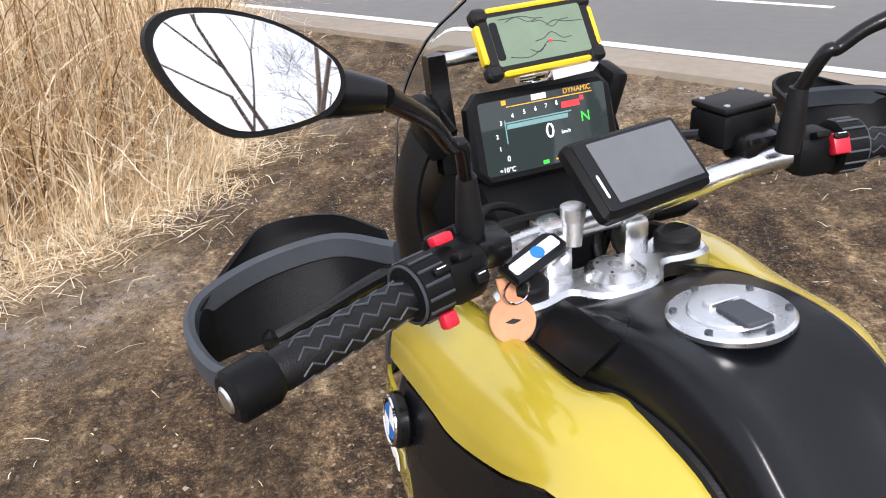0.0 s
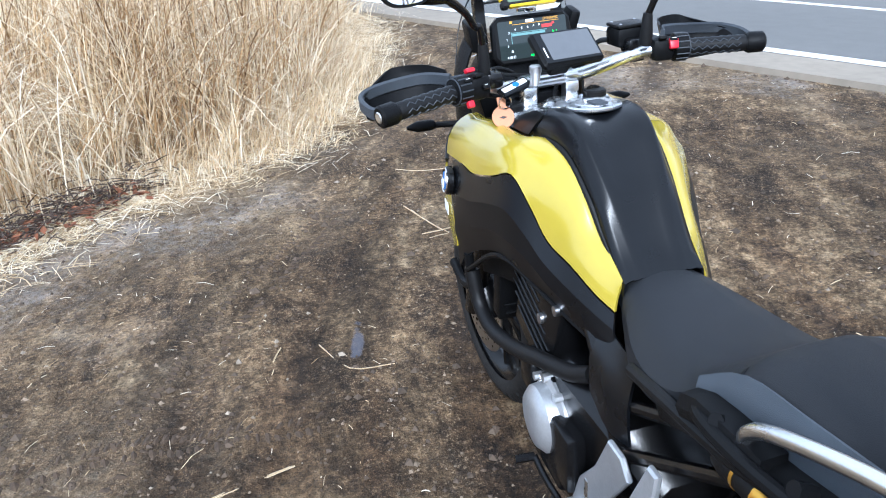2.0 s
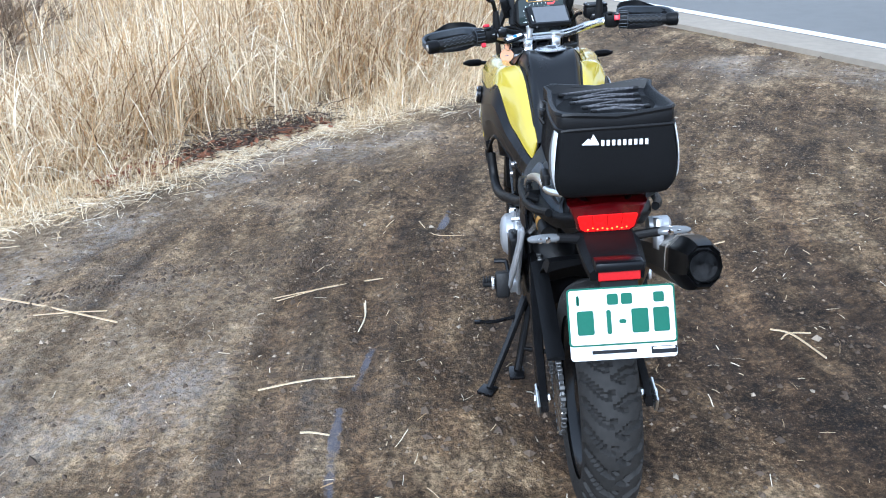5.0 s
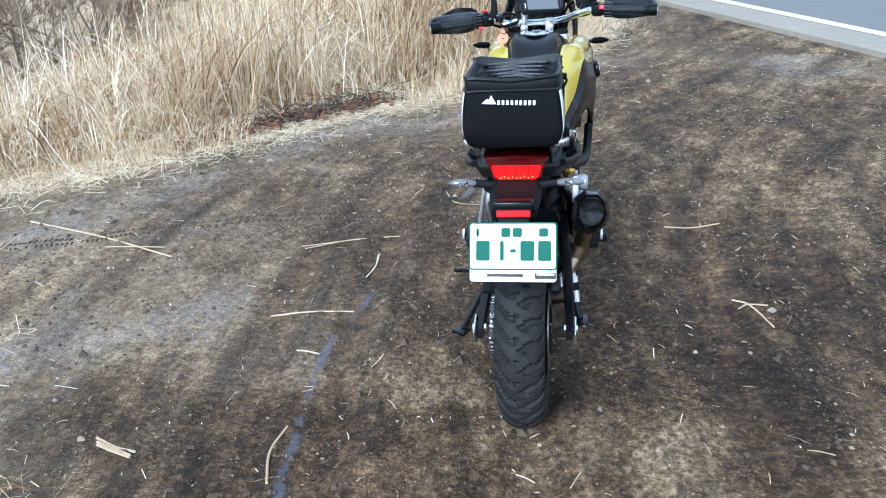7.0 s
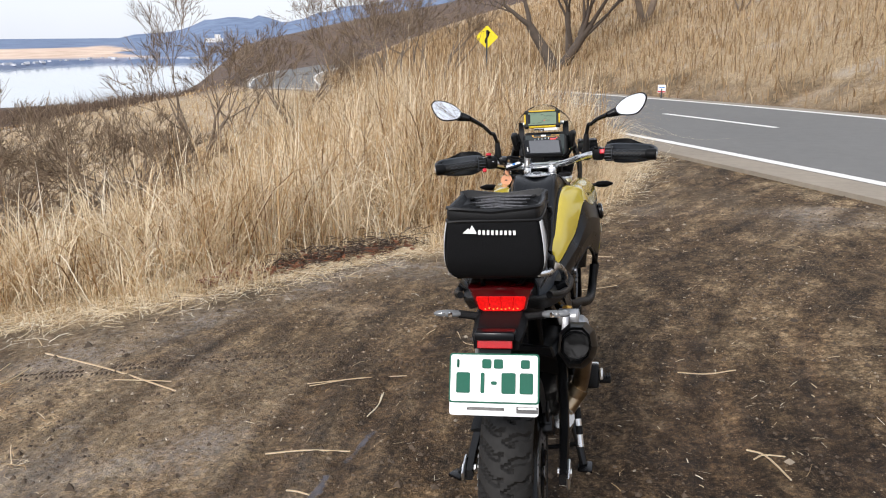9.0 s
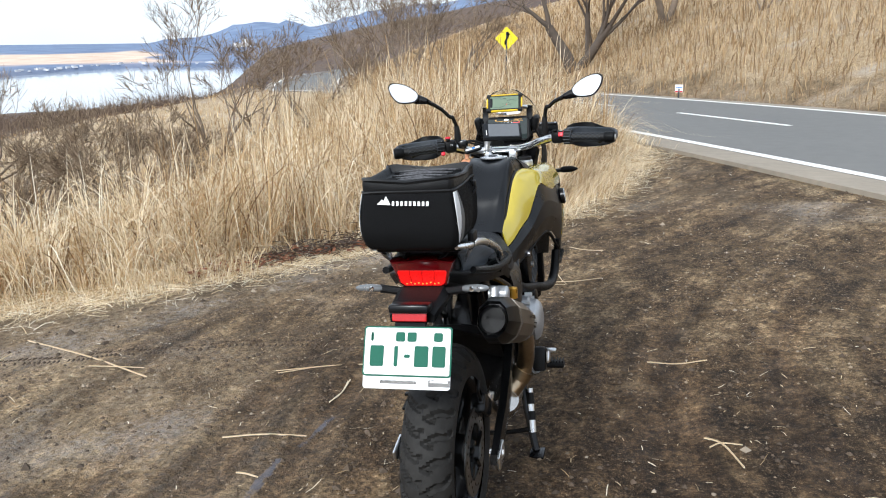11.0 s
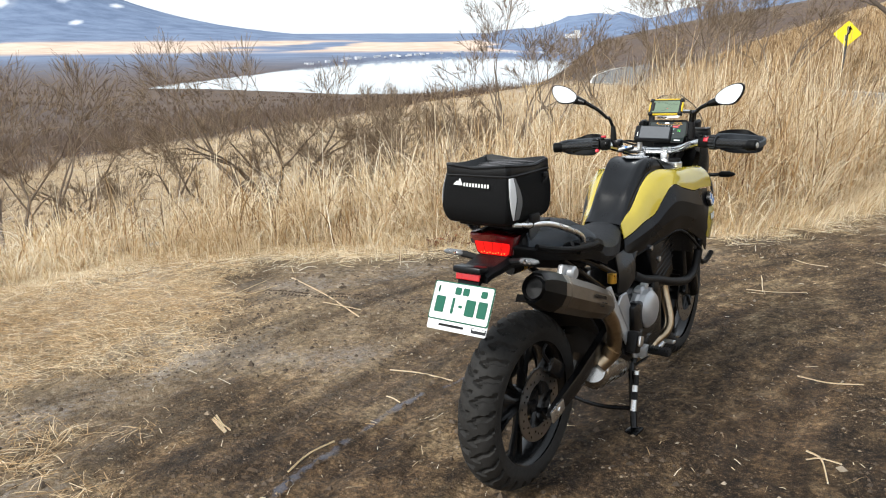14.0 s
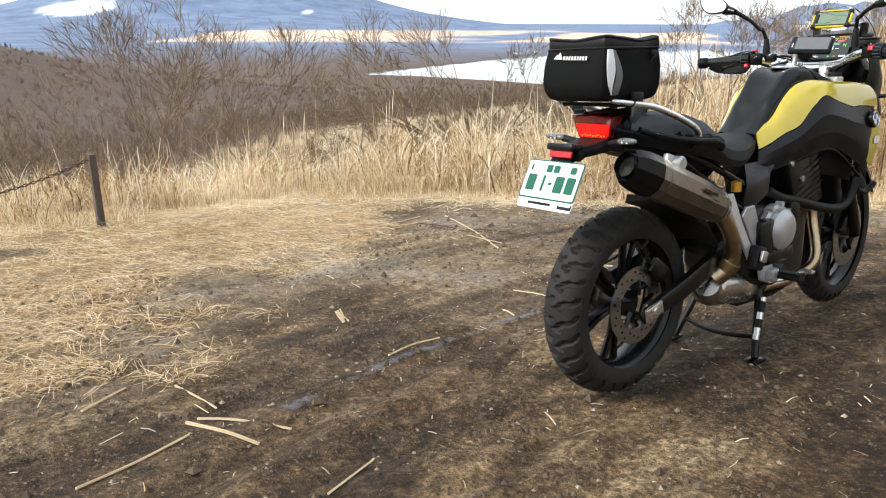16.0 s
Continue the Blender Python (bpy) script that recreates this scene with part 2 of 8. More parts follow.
def rbox(bm, centre, size, bevel=0.004, m=None, seg=2):
    """A box with rounded edges, turned by m about its centre."""
    r = bmesh.ops.create_cube(bm, size=1.0)
    vs = r["verts"]
    bmesh.ops.scale(bm, vec=size, verts=vs)
    es = list({e for v in vs for e in v.link_edges})
    if bevel > 0:
        rb = bmesh.ops.bevel(bm, geom=es, offset=min(bevel, min(size) * 0.45), segments=seg, affect="EDGES", profile=0.5)
        vs = list({v for f in rb["faces"] for v in f.verts} | {v for v in vs if v.is_valid})
    if m is not None:
        bmesh.ops.transform(bm, matrix=m.to_4x4(), verts=vs)
    bmesh.ops.translate(bm, vec=centre, verts=vs)
    return bm


def rot(rx=0, ry=0, rz=0):
    return Euler([radians(a) for a in (rx, ry, rz)]).to_matrix()


def plate(bm, outline, thick, to3d, bevel=0.002):
    """A flat outline with thickness; to3d maps (u, v, w) into space."""
    n = len(outline)
    c = Vector((sum(p[0] for p in outline) / n, sum(p[1] for p in outline) / n))
    b = min(bevel, thick * 0.4)

    def inset(d):
        out = []
        for i in range(n):
            p, q, s = Vector(outline[i - 1]), Vector(outline[i]), Vector(outline[(i + 1) % n])
            e1, e2 = (q - p).normalized(), (s - q).normalized()
            n1, n2 = Vector((-e1.y, e1.x)), Vector((-e2.y, e2.x))
            nn = n1 + n2
            nn = nn / max(0.35, nn.length_squared / 2) if nn.length > 1e-6 else n1
            out.append(q + nn * d)
        return out
    area = sum(outline[i - 1][0] * outline[i][1] - outline[i][0] * outline[i - 1][1] for i in range(n))
    s = 1 if area > 0 else -1
    ins = inset(b * s)
    loops = [[to3d(p[0], p[1], -thick / 2) for p in ins], [to3d(p[0], p[1], -thick / 2 + b) for p in outline],
             [to3d(p[0], p[1], thick / 2 - b) for p in outline], [to3d(p[0], p[1], thick / 2) for p in ins]]
    return loft(bm, loops)


def mirror_x(p):
    return (-p[0], p[1], p[2])

# ---- ground: one sheet from the dirt lay-by to the horizon ----
GX, GY = 0.0633, -0.0088  # fall of the lay-by
EYE = (0.6, -2.0, 1.55)
# outer edge of the bare dirt, where the dry grass begins
EDGE = [(-9.0, -40.0), (-6.2, -9.0), (-5.2, -3.0), (-4.75, -0.8), (-4.85, 0.6), (-4.6, 1.5), (-4.1, 2.15), (-3.3, 2.5), (-2.65, 2.95),
        (-2.1, 3.5), (-1.5, 4.1), (-0.85, 4.35), (-0.35, 4.85), (0.0, 5.95), (0.38, 7.5), (0.42, 8.8)]


def hash2(ix, iy, seed):
    h = (ix.astype(np.int64) * 374761393 + iy.astype(np.int64) * 668265263 + seed * 974711) & 0x7FFFFFFF
    h = ((h ^ (h >> 13)) * 1274126177) & 0x7FFFFFFF
    return ((h ^ (h >> 16)) & 0xFFFF) / 65535.0


def vnoise(x, y, seed=0):
    x, y = np.asarray(x, float), np.asarray(y, float)
    ix, iy = np.floor(x), np.floor(y)
    fx, fy = x - ix, y - iy
    fx, fy = fx * fx * (3 - 2 * fx), fy * fy * (3 - 2 * fy)
    a, b = hash2(ix, iy, seed), hash2(ix + 1, iy, seed)
    c, d = hash2(ix, iy + 1, seed), hash2(ix + 1, iy + 1, seed)
    return (a + (b - a) * fx) * (1 - fy) + (c + (d - c) * fx) * fy - 0.5


def fbm(x, y, octaves=4, seed=0):
    return sum(vnoise(x * 2 ** k, y * 2 ** k, seed + k) / 2 ** k for k in range(octaves))


def smooth01(v, a, b):
    t = np.clip((v - a) / (b - a), 0, 1)
    return t * t * (3 - 2 * t)


# road: the near white line as a curve in y, the other lines set off to its right
LANE = 2.63


def road_x(y):
    y = np.asarray(y, float)
    yc = np.clip(y, -60, 34)
    x = 5.935 - 0.4995 * yc - 0.0032 * yc ** 2
    over = np.clip(y - 34, 0, None)
    return x - 0.717 * np.minimum(over, 60) + 0.006 * np.minimum(over, 60) ** 2


def road_z(y):
    y = np.clip(np.asarray(y, float), -40, 50)
    return 0.233 - 0.006 * y - 0.0008 * np.maximum(y, 0) ** 2


def road_frame(y):
    h = 0.05
    t = (road_x(y + h) - road_x(y - h)) / (2 * h)
    n = np.hypot(t, 1)
    return 1 / n, -t / n


def road_point(y, off, up=0.0):
    nx, ny = road_frame(y)
    return (float(road_x(y) + nx * off), float(y + ny * off), float(road_z(y) + 0.002 * off + up))


def road_side(x, y):
    """Metres to the right of the near white line."""
    yy = np.asarray(y, float)
    for _ in range(3):
        nx, ny = road_frame(yy)
        s = (x - road_x(yy)) * nx + (y - yy) * ny
        yy = y - ny * s
    return s, yy


_far = [(float(road_x(y)) - 0.75, y - 0.25) for y in (9.6, 13, 18, 24, 34, 50, 70, 110)]
EDGE_ALL = np.array(EDGE + _far)


def outside(x, y):
    """Metres beyond the edge of the bare dirt (towards the lake: plus)."""
    best = np.full(np.shape(x), 1e9)
    sign = np.ones(np.shape(x))
    for (ax, ay), (bx, by) in zip(EDGE_ALL[:-1], EDGE_ALL[1:]):
        dx, dy = bx - ax, by - ay
        t = np.clip(((x - ax) * dx + (y - ay) * dy) / (dx * dx + dy * dy), 0, 1)
        d = np.hypot(x - ax - t * dx, y - ay - t * dy)
        s = np.sign(dx * (y - ay) - dy * (x - ax))
        near = d < best - 1e-9
        sign = np.where(near, s, sign)
        best = np.where(near, d, best)
    return best * sign


AZ = [-180, -100, -84, -76, -66, -54, -44, -32, -20, -10, 0, 180]
FIELD = [11, 11, 11, 10.1, 8.6, 7.2, 5.9, 4.2, 2.6, 1.4, 0.6, 0.6]   # fall of sight to the far edge of the meadow
STEEP = [1, 1, 1, 1, 1, 1, 1, 0.85, 0.62, 0.45, 0.3, 0.3]
SHORE_N = [3.3, 3.3, 3.3, 3.35, 3.4, 3.75, 4.3, 4.25, 3.0, 2.0, 1.0, 0.4]
LAKE_Z = -39.0


FLOW_Y = [-6.0, -3.4, -2.2, -0.9, 0.2, 1.2, 2.1, 3.3, 4.6, 7.0]
FLOW_X = [1.1, 0.05, -0.45, -0.80, -1.05, -1.12, -0.95, -0.40, 0.40, 2.2]


def across(x, y):
    """Metres to the right of the curve along which wheels have run through the lay-by."""
    f = sum(np.interp(y + d, FLOW_Y, FLOW_X) for d in (-0.6, -0.3, 0.0, 0.3, 0.6)) / 5
    return np.asarray(x, float) - f


def ground_z(x, y):
    x, y = np.asarray(x, float), np.asarray(y, float)
    dx, dy = x - EYE[0], y - EYE[1]
    r = np.maximum(np.hypot(dx, dy), 0.3)
    az = np.degrees(np.arctan2(dx, dy))
    plane = GX * np.clip(x, -12, 12) + GY * np.clip(y, -30, 30)
    # slope towards the lake, by the fall of sight at growing distance
    fe, st, sn = np.interp(az, AZ, FIELD), np.interp(az, AZ, STEEP), np.interp(az, AZ, SHORE_N)
    lr = np.log(r)
    near = np.interp(lr, np.log([4, 6, 9, 15, 30, 45]), [13, 11.2, 10.6, 7.1, 2.6, 0.0]) * st
    fall = np.where(r < 45, fe + near, np.interp(lr, [math.log(45), math.log(540)], [0, 1]) * (sn - fe) + fe)
    left = EYE[2] - r * np.tan(np.radians(fall))
    # beyond the shore line: lake bed, far shore, plain
    left = np.where(r > 520, np.maximum(left, LAKE_Z - 1.5), left)
    u = outside(x, y)
    z = plane + (left - plane) * smooth01(u, 0.0, 4.5)
    # road shelf and the hill on its far side
    s, yy = road_side(x, y)
    rz = road_z(yy) - 0.03
    w = smooth01(s, -2.2, -0.75)
    z = np.where(u < 3, z + (rz - z) * w * smooth01(-u, -3, -0.2), z + (rz - z) * smooth01(s, -1.4, -0.6))
    hill = np.clip(s - 2 * LANE - 1.0, 0, None)
    hill = 16 * (1 - np.exp(-0.45 * hill / 16))
    z = np.where(s > 2 * LANE + 0.5, rz + 0.03 + hill, z)
    # relief of dirt, tyre ruts and tussocks
    nearw = np.clip(1 - r / 40, 0, 1) * (1 - smooth01(s, -0.9, -0.6) * (1 - smooth01(s, 2 * LANE + 0.4, 2 * LANE + 1.2)))
    z = z + nearw * (0.040 * fbm(x * 0.6, y * 0.6, 3, 3) + 0.022 * fbm(x * 2.7, y * 2.7, 3, 11) + 0.020 * fbm(x * 8, y * 8, 3, 23)) * (0.55 + smooth01(u, 0, 2))
    run = across(x, y) + 0.10 * vnoise(y * 0.6, x * 0.3, 5)
    worn = np.clip(1 - r / 9, 0, 1) * (1 - smooth01(u, -0.6, 0.0)) * (1 - smooth01(s, -1.6, -0.9))
    for c, d, wd in ((-1.35, 0.010, 0.10), (-0.95, 0.012, 0.07), (0.0, 0.020, 0.11), (0.33, 0.014, 0.08), (0.95, 0.012, 0.10), (1.75, 0.018, 0.12), (2.25, 0.014, 0.10), (3.1, 0.014, 0.12)):
        z = z - d * (np.exp(-((run - c) / wd) ** 2) - 0.5 * np.exp(-((run - c - wd * 1.7) / (wd * 0.6)) ** 2)) * worn * (0.7 + vnoise(y * 1.3, x, 31 + int(c * 20)))
    z = z + worn * 0.022 * fbm(run * 7.0, y * 0.9, 3, 33)
    z = z + worn * 0.016 * fbm(x * 19, y * 19, 2, 35) * smooth01(fbm(x * 1.3, y * 1.3, 2, 37), -0.2, 0.3)
    z = z + smooth01(u, 0.5, 6) * np.clip(1 - r / 120, 0, 1) * 0.35 * fbm(x * 0.22, y * 0.22, 3, 41)
    far = smooth01(r, 60, 400)
    z = z + far * np.clip(r / 400, 0, 1.5) * 3.0 * fbm(x * 0.012, y * 0.012, 4, 51) * (r < 500)
    # wooded spur at the far left, wooded hill over the lake's right end
    z = z + np.exp(-((r - 210) / 80) ** 2) * np.interp(az, [-150, -110, -92, -84, -79, -74, -66, -60], [30, 28, 23.5, 20.0, 14.5, 9.5, 4.0, 0])
    z = z + np.exp(-((r - 470) / 120) ** 2) * np.interp(az, [-31, -29, -26, -20, -15, -10, 0, 20], [0, 6, 23, 29, 32, 35, 35, 30])
    # lake basin and the plain behind it
    ln = np.interp(az, [-58, -56.9, -53, -46, -37, -28, -24], [690, 655, 600, 548, 550, 560, 600])
    lf = np.interp(az, [-58, -56.9, -50.4, -42.4, -35, -28, -24], [690, 665, 815, 1160, 1420, 1300, 1250])
    inl = (az > -57.3) & (az < -20) & (r > ln) & (r < lf)
    z = np.where(inl, LAKE_Z - 2.5, z)
    past = (r > 650) & ~inl
    plain = LAKE_Z + 0.8 + 0.0095 * np.clip(r - 900, 0, None)
    z = np.where(past, np.maximum(plain + 2.0 * fbm(x * 0.006, y * 0.006, 3, 61), np.where(r < 900, z, -99)), z)
    z = np.where(past, np.maximum(z, plain), z)
    # the great cone of a volcano and far ranges, tinted blue as haze
    cx, cy = EYE[0] + 3600 * math.sin(radians(-68)), EYE[1] + 3600 * math.cos(radians(-68))
    d = np.hypot(x - cx, y - cy)
    cone = 660 * np.exp(-d / 430) - 12 + 14 * fbm(x * 0.004, y * 0.004, 4, 71) * np.exp(-d / 900)
    z = np.maximum(z, np.where(r > 1500, cone - 27, -99))
    ridge = np.interp(az, [-40, -33, -30, -26.3, -23, -21, -17, -11, 0, 30, 60], [-1, 0.0, 0.55, 1.35, 1.1, 1.4, 2.1, 2.8, 2.4, 2.0, 0.5]) + 0.35 * vnoise(az * 0.7, az * 0, 81) + 0.2 * vnoise(az * 2.3, az * 0, 83)
    rz2 = EYE[2] + r * np.tan(np.radians(ridge)) * smooth01(r, 2500, 4000) - (1 - smooth01(r, 2500, 4000)) * 60
    z = np.where((r > 2500) & (az > -40) & (az < 60), np.maximum(z, rz2), z)
    return z


def sheet():
    """A polar grid round the motorcycle, its rings growing with distance."""
    n_az = 700
    cx, cy = -0.4, 1.0
    radii = [0.0]
    r = 0.10
    while r < 4600:
        radii.append(r)
        r *= 1.0092 if r < 7 else 1.0165 if r < 60 else 1.026
    radii = np.array(radii[1:])
    a = np.linspace(0, 2 * math.pi, n_az, endpoint=False)
    X = cx + radii[:, None] * np.sin(a)[None]
    Y = cy + radii[:, None] * np.cos(a)[None]
    Z = ground_z(X, Y)
    verts = np.stack([X, Y, Z], -1).reshape(-1, 3)
    nr = len(radii)
    i = np.arange(nr - 1)[:, None] * n_az + np.arange(n_az)[None]
    j = np.arange(nr - 1)[:, None] * n_az + (np.arange(n_az)[None] + 1) % n_az
    faces = np.stack([i, i + n_az, j + n_az, j], -1).reshape(-1, 4)
    me = bpy.data.meshes.new("ground")
    c0 = len(verts)
    verts = np.vstack([verts, [[cx, cy, float(ground_z(np.array(cx), np.array(cy)))]]])
    fan = np.stack([np.arange(n_az), (np.arange(n_az) + 1) % n_az, np.full(n_az, c0)], -1)
    me.from_pydata(verts.tolist(), [], faces.tolist() + fan.tolist())
    me.validate()
    for p in me.polygons:
        p.use_smooth = True
    # what lies on the surface: litter of dry straw, meadow, bare woods, far fields, snow
    x, y, z = verts[:, 0], verts[:, 1], verts[:, 2]
    u = outside(x, y)
    s, yy = road_side(x, y)
    dx, dy = x - EYE[0], y - EYE[1]
    rr = np.hypot(dx, dy)
    az = np.degrees(np.arctan2(dx, dy))
    nz = fbm(x * 1.1, y * 1.1, 4, 91)
    litter = smooth01(u + 0.5 * nz + 0.22, -0.30, 0.12)
    west = 0.5 * smooth01(-x - 0.8 * np.clip(y, -1.5, 9) - 2.8 + 1.6 * nz, -0.7, 1.0)
    litter = np.maximum(litter, np.where(s < -1, west, 0) * (0.55 + 0.9 * np.clip(fbm(x * 2.5, y * 2.5, 3, 95) + 0.35, 0, 0.6)))
    litter = np.where(s > 2 * LANE + 0.6, 0.25 + 0.75 * smooth01(s + 1.5 * nz, 2 * LANE + 1.2, 2 * LANE + 3.0), litter)
    meadow_end = np.interp(az, [-100, -84, -72, -56], [19, 22, 33, 44]) + 8 * fbm(x * 0.06, y * 0.06, 3, 97)
    wood = smooth01(rr, meadow_end - 2, meadow_end + 5) * np.where(s > 2 * LANE, smooth01(rr, 90, 130), 1)
    # share of haze blue in the colour, growing with distance alone
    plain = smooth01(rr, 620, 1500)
    elev = np.degrees(np.arctan2(z - EYE[2], rr))
    fields = (rr > 1400) * smooth01(elev, -1.45, -1.2) * (1 - smooth01(elev, -0.62, -0.45)) * smooth01(fbm(az * 0.10, elev * 2.0, 4, 99) + np.interp(az, [-90, -70, -66, -58, -45, -35, -30], [-0.6, -0.3, 0.25, 0.4, 0.2, 0.15, -0.3]), 0.0, 0.12)
    snow = smooth01(fbm(az * 0.9, elev * 6.0, 3, 103) + np.interp(elev, [-0.3, 0.2, 0.8, 2, 4], [-0.9, -0.62, -0.52, -0.36, 0.5]), 0.02, 0.08) * (rr > 2200) * (az < -50)
    snow = np.maximum(snow, smooth01(-np.hypot((az + 76.3 - 2.0 * (elev - 0.9)) / 2.2, (elev - 0.85) / 0.5), -1.05, -0.85) * (rr > 2200))
    dry = smooth01(u + 1.1 * nz, -1.45, -0.05) * np.interp(x, [-2.2, -1.0, 0.5], [1.0, 0.75, 0.3])
    dry = np.maximum(dry, 0.8 * smooth01(-1.1 * x - 1.2 * np.clip(y, -1.2, 9) - 2.25 + 1.4 * nz, -0.5, 0.9)) * (s < -0.9)
    dry = np.maximum(dry, 0.60 * np.exp(-((x + 1.75) / 0.95) ** 2 - ((y - 0.9) / 0.85) ** 2))
    dry = np.maximum(dry, 0.55 * smooth01(s, -2.4, -1.0) * smooth01(nz, -0.05, 0.25))
    run = across(x, y) + 0.10 * vnoise(y * 0.6, x * 0.3, 5)
    wet = 0.50 * np.exp(-((x + 0.10) / 1.2) ** 2 - ((y - 0.1) / 1.9) ** 2) + 0.34 * np.exp(-((x - 1.7) / 1.5) ** 2 - ((y - 0.2) / 3.0) ** 2) + 0.62 * np.exp(-((x + 1.0) / 1.0) ** 2 - ((y + 0.65) / 0.6) ** 2) + 0.12 * np.exp(-((x - 0.2) / 1.5) ** 2 - ((y + 1.6) / 1.0) ** 2)
    for c, d, wd in ((-1.35, 0.35, 0.06), (-0.95, 0.55, 0.09), (-0.42, 0.3, 0.05), (0.0, 1.0, 0.13), (0.33, 0.7, 0.10), (0.62, 0.35, 0.05), (0.95, 0.6, 0.10), (1.75, 0.7, 0.14), (2.25, 0.6, 0.12), (2.7, 0.4, 0.07)):
        wet = wet + d * np.exp(-((run - c) / wd) ** 2) * (0.75 + vnoise(y * 1.1, x, 39 + int(c * 20)))
    wet = smooth01(wet + 0.55 * fbm(x * 1.6, y * 0.8, 4, 109) + 0.35 * fbm(run * 6, y * 0.8, 3, 113), 0.25, 0.95)
    pool = np.zeros(x.shape)
    for ax, ay, bx, by, wd in ((-0.60, -0.95, -0.72, -0.42, .055), (-0.72, -0.42, -0.79, 0.10, .045), (-0.79, 0.12, -0.80, 0.42, .040), (-0.76, 0.55, -0.72, 0.80, .030), (-0.46, 1.90, -0.42, 2.10, .045), (1.15, -0.35, 1.30, -0.05, .06)):
        t_ = np.clip(((x - ax) * (bx - ax) + (y - ay) * (by - ay)) / ((bx - ax) ** 2 + (by - ay) ** 2), 0, 1)
        pool = np.maximum(pool, np.exp(-(np.hypot(x - ax - t_ * (bx - ax), y - ay - t_ * (by - ay)) / wd) ** 2))
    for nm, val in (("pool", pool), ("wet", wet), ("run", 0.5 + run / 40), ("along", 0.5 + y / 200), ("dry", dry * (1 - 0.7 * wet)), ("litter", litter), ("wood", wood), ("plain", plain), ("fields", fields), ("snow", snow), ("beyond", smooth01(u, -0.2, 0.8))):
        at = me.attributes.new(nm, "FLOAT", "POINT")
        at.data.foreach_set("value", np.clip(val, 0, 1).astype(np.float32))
    return me


def ground_material():
    m = bpy.data.materials.new("dirt_straw_and_hazed_distance")
    m.use_nodes = True
    nt = m.node_tree
    N, L = nt.nodes, nt.links
    b = N["Principled BSDF"]
    geo = N.new("ShaderNodeNewGeometry")
    pos = geo.outputs["Position"]

    def noise_(scale, detail=5, rough=0.55, vec=None, stretch=None, turn=0.0):
        n = N.new("ShaderNodeTexNoise")
        n.inputs["Scale"].default_value = scale
        n.inputs["Detail"].default_value = detail
        n.inputs["Roughness"].default_value = rough
        v = vec or pos
        if stretch:
            mp = N.new("ShaderNodeMapping")
            mp.vector_type = "TEXTURE"
            mp.inputs["Scale"].default_value = [1 / v_ for v_ in stretch]
            mp.inputs["Rotation"].default_value = (0, 0, radians(turn))
            n.inputs["Distortion"].default_value = 0.5
            L.new(v, mp.inputs["Vector"])
            v = mp.outputs["Vector"]
        L.new(v, n.inputs["Vector"])
        return n.outputs["Fac"]

    def ramp(fac, stops):
        r = N.new("ShaderNodeValToRGB")
        els = r.color_ramp.elements
        while len(els) < len(stops):
            els.new(0.5)
        for e, (p, c) in zip(els, stops):
            e.position = p
            e.color = (*c, 1) if len(c) == 3 else c
        L.new(fac, r.inputs["Fac"])
        return r.outputs["Color"]

    def mix(fac, a, c):
        k = N.new("ShaderNodeMix")
        k.data_type = "RGBA"
        for s_, v in (("Factor", fac), ("A", a), ("B", c)):
            if isinstance(v, (float, tuple)):
                k.inputs[s_].default_value = v if isinstance(v, float) else (*v, 1)
            else:
                L.new(v, k.inputs[s_])
        return k.outputs["Result"]

    def attr(nm):
        a = N.new("ShaderNodeAttribute")
        a.attribute_name = nm
        return a.outputs["Fac"]

    def math_(op, a, c=None):
        k = N.new("ShaderNodeMath")
        k.operation = op
        for i, v in enumerate((a, c)):
            if v is None:
                continue
            if isinstance(v, float):
                k.inputs[i].default_value = v
            else:
                L.new(v, k.inputs[i])
        return k.outputs[0]

    damp = noise_(0.55, 6, 0.6)
    patch = noise_(2.6, 6, 0.68)
    clod = noise_(13, 6, 0.7)
    grit = noise_(95, 4, 0.7)
    drag = noise_(1, 6, 0.68, None, (7.5, 1.5, 7.5))
    tone = math_("ADD", math_("MULTIPLY", patch, 0.33), math_("MULTIPLY", damp, 0.24))
    tone = math_("ADD", tone, math_("MULTIPLY", clod, 0.18))
    tone = math_("ADD", tone, math_("MULTIPLY", drag, 0.25))
    dirt = ramp(tone, [(0.425, (0.026, 0.0160, 0.0088)), (0.475, (0.074, 0.0462, 0.0235)), (0.525, (0.156, 0.104, 0.055)), (0.585, (0.305, 0.225, 0.132))])
    dirt = mix(ramp(grit, [(0.55, (0.0,) * 3), (0.66, (0.75,) * 3)]), dirt, (0.30, 0.225, 0.142))
    dirt = mix(ramp(grit, [(0.32, (0.75,) * 3), (0.45, (0.0,) * 3)]), dirt, (0.016, 0.011, 0.008))
    speck = noise_(240, 3, 0.7)
    dirt = mix(ramp(speck, [(0.58, (0.0,) * 3), (0.68, (0.8,) * 3)]), dirt, (0.33, 0.245, 0.150))
    dirt = mix(ramp(speck, [(0.33, (0.8,) * 3), (0.42, (0.0,) * 3)]), dirt, (0.012, 0.008, 0.005))
    vor = N.new("ShaderNodeTexVoronoi")
    vor.inputs["Scale"].default_value = 30
    L.new(pos, vor.inputs["Vector"])
    st = math_("MULTIPLY", math_("LESS_THAN", vor.outputs["Distance"], 0.14), math_("GREATER_THAN", noise_(3.0, 4), 0.52))
    dirt = mix(math_("MULTIPLY", st, 0.6), dirt, (0.34, 0.28, 0.20))
    # streaks dragged out along the wheel tracks, crumbly fine contrast
    flow = N.new("ShaderNodeCombineXYZ")
    L.new(math_("MULTIPLY", attr("run"), 40.0), flow.inputs[0])
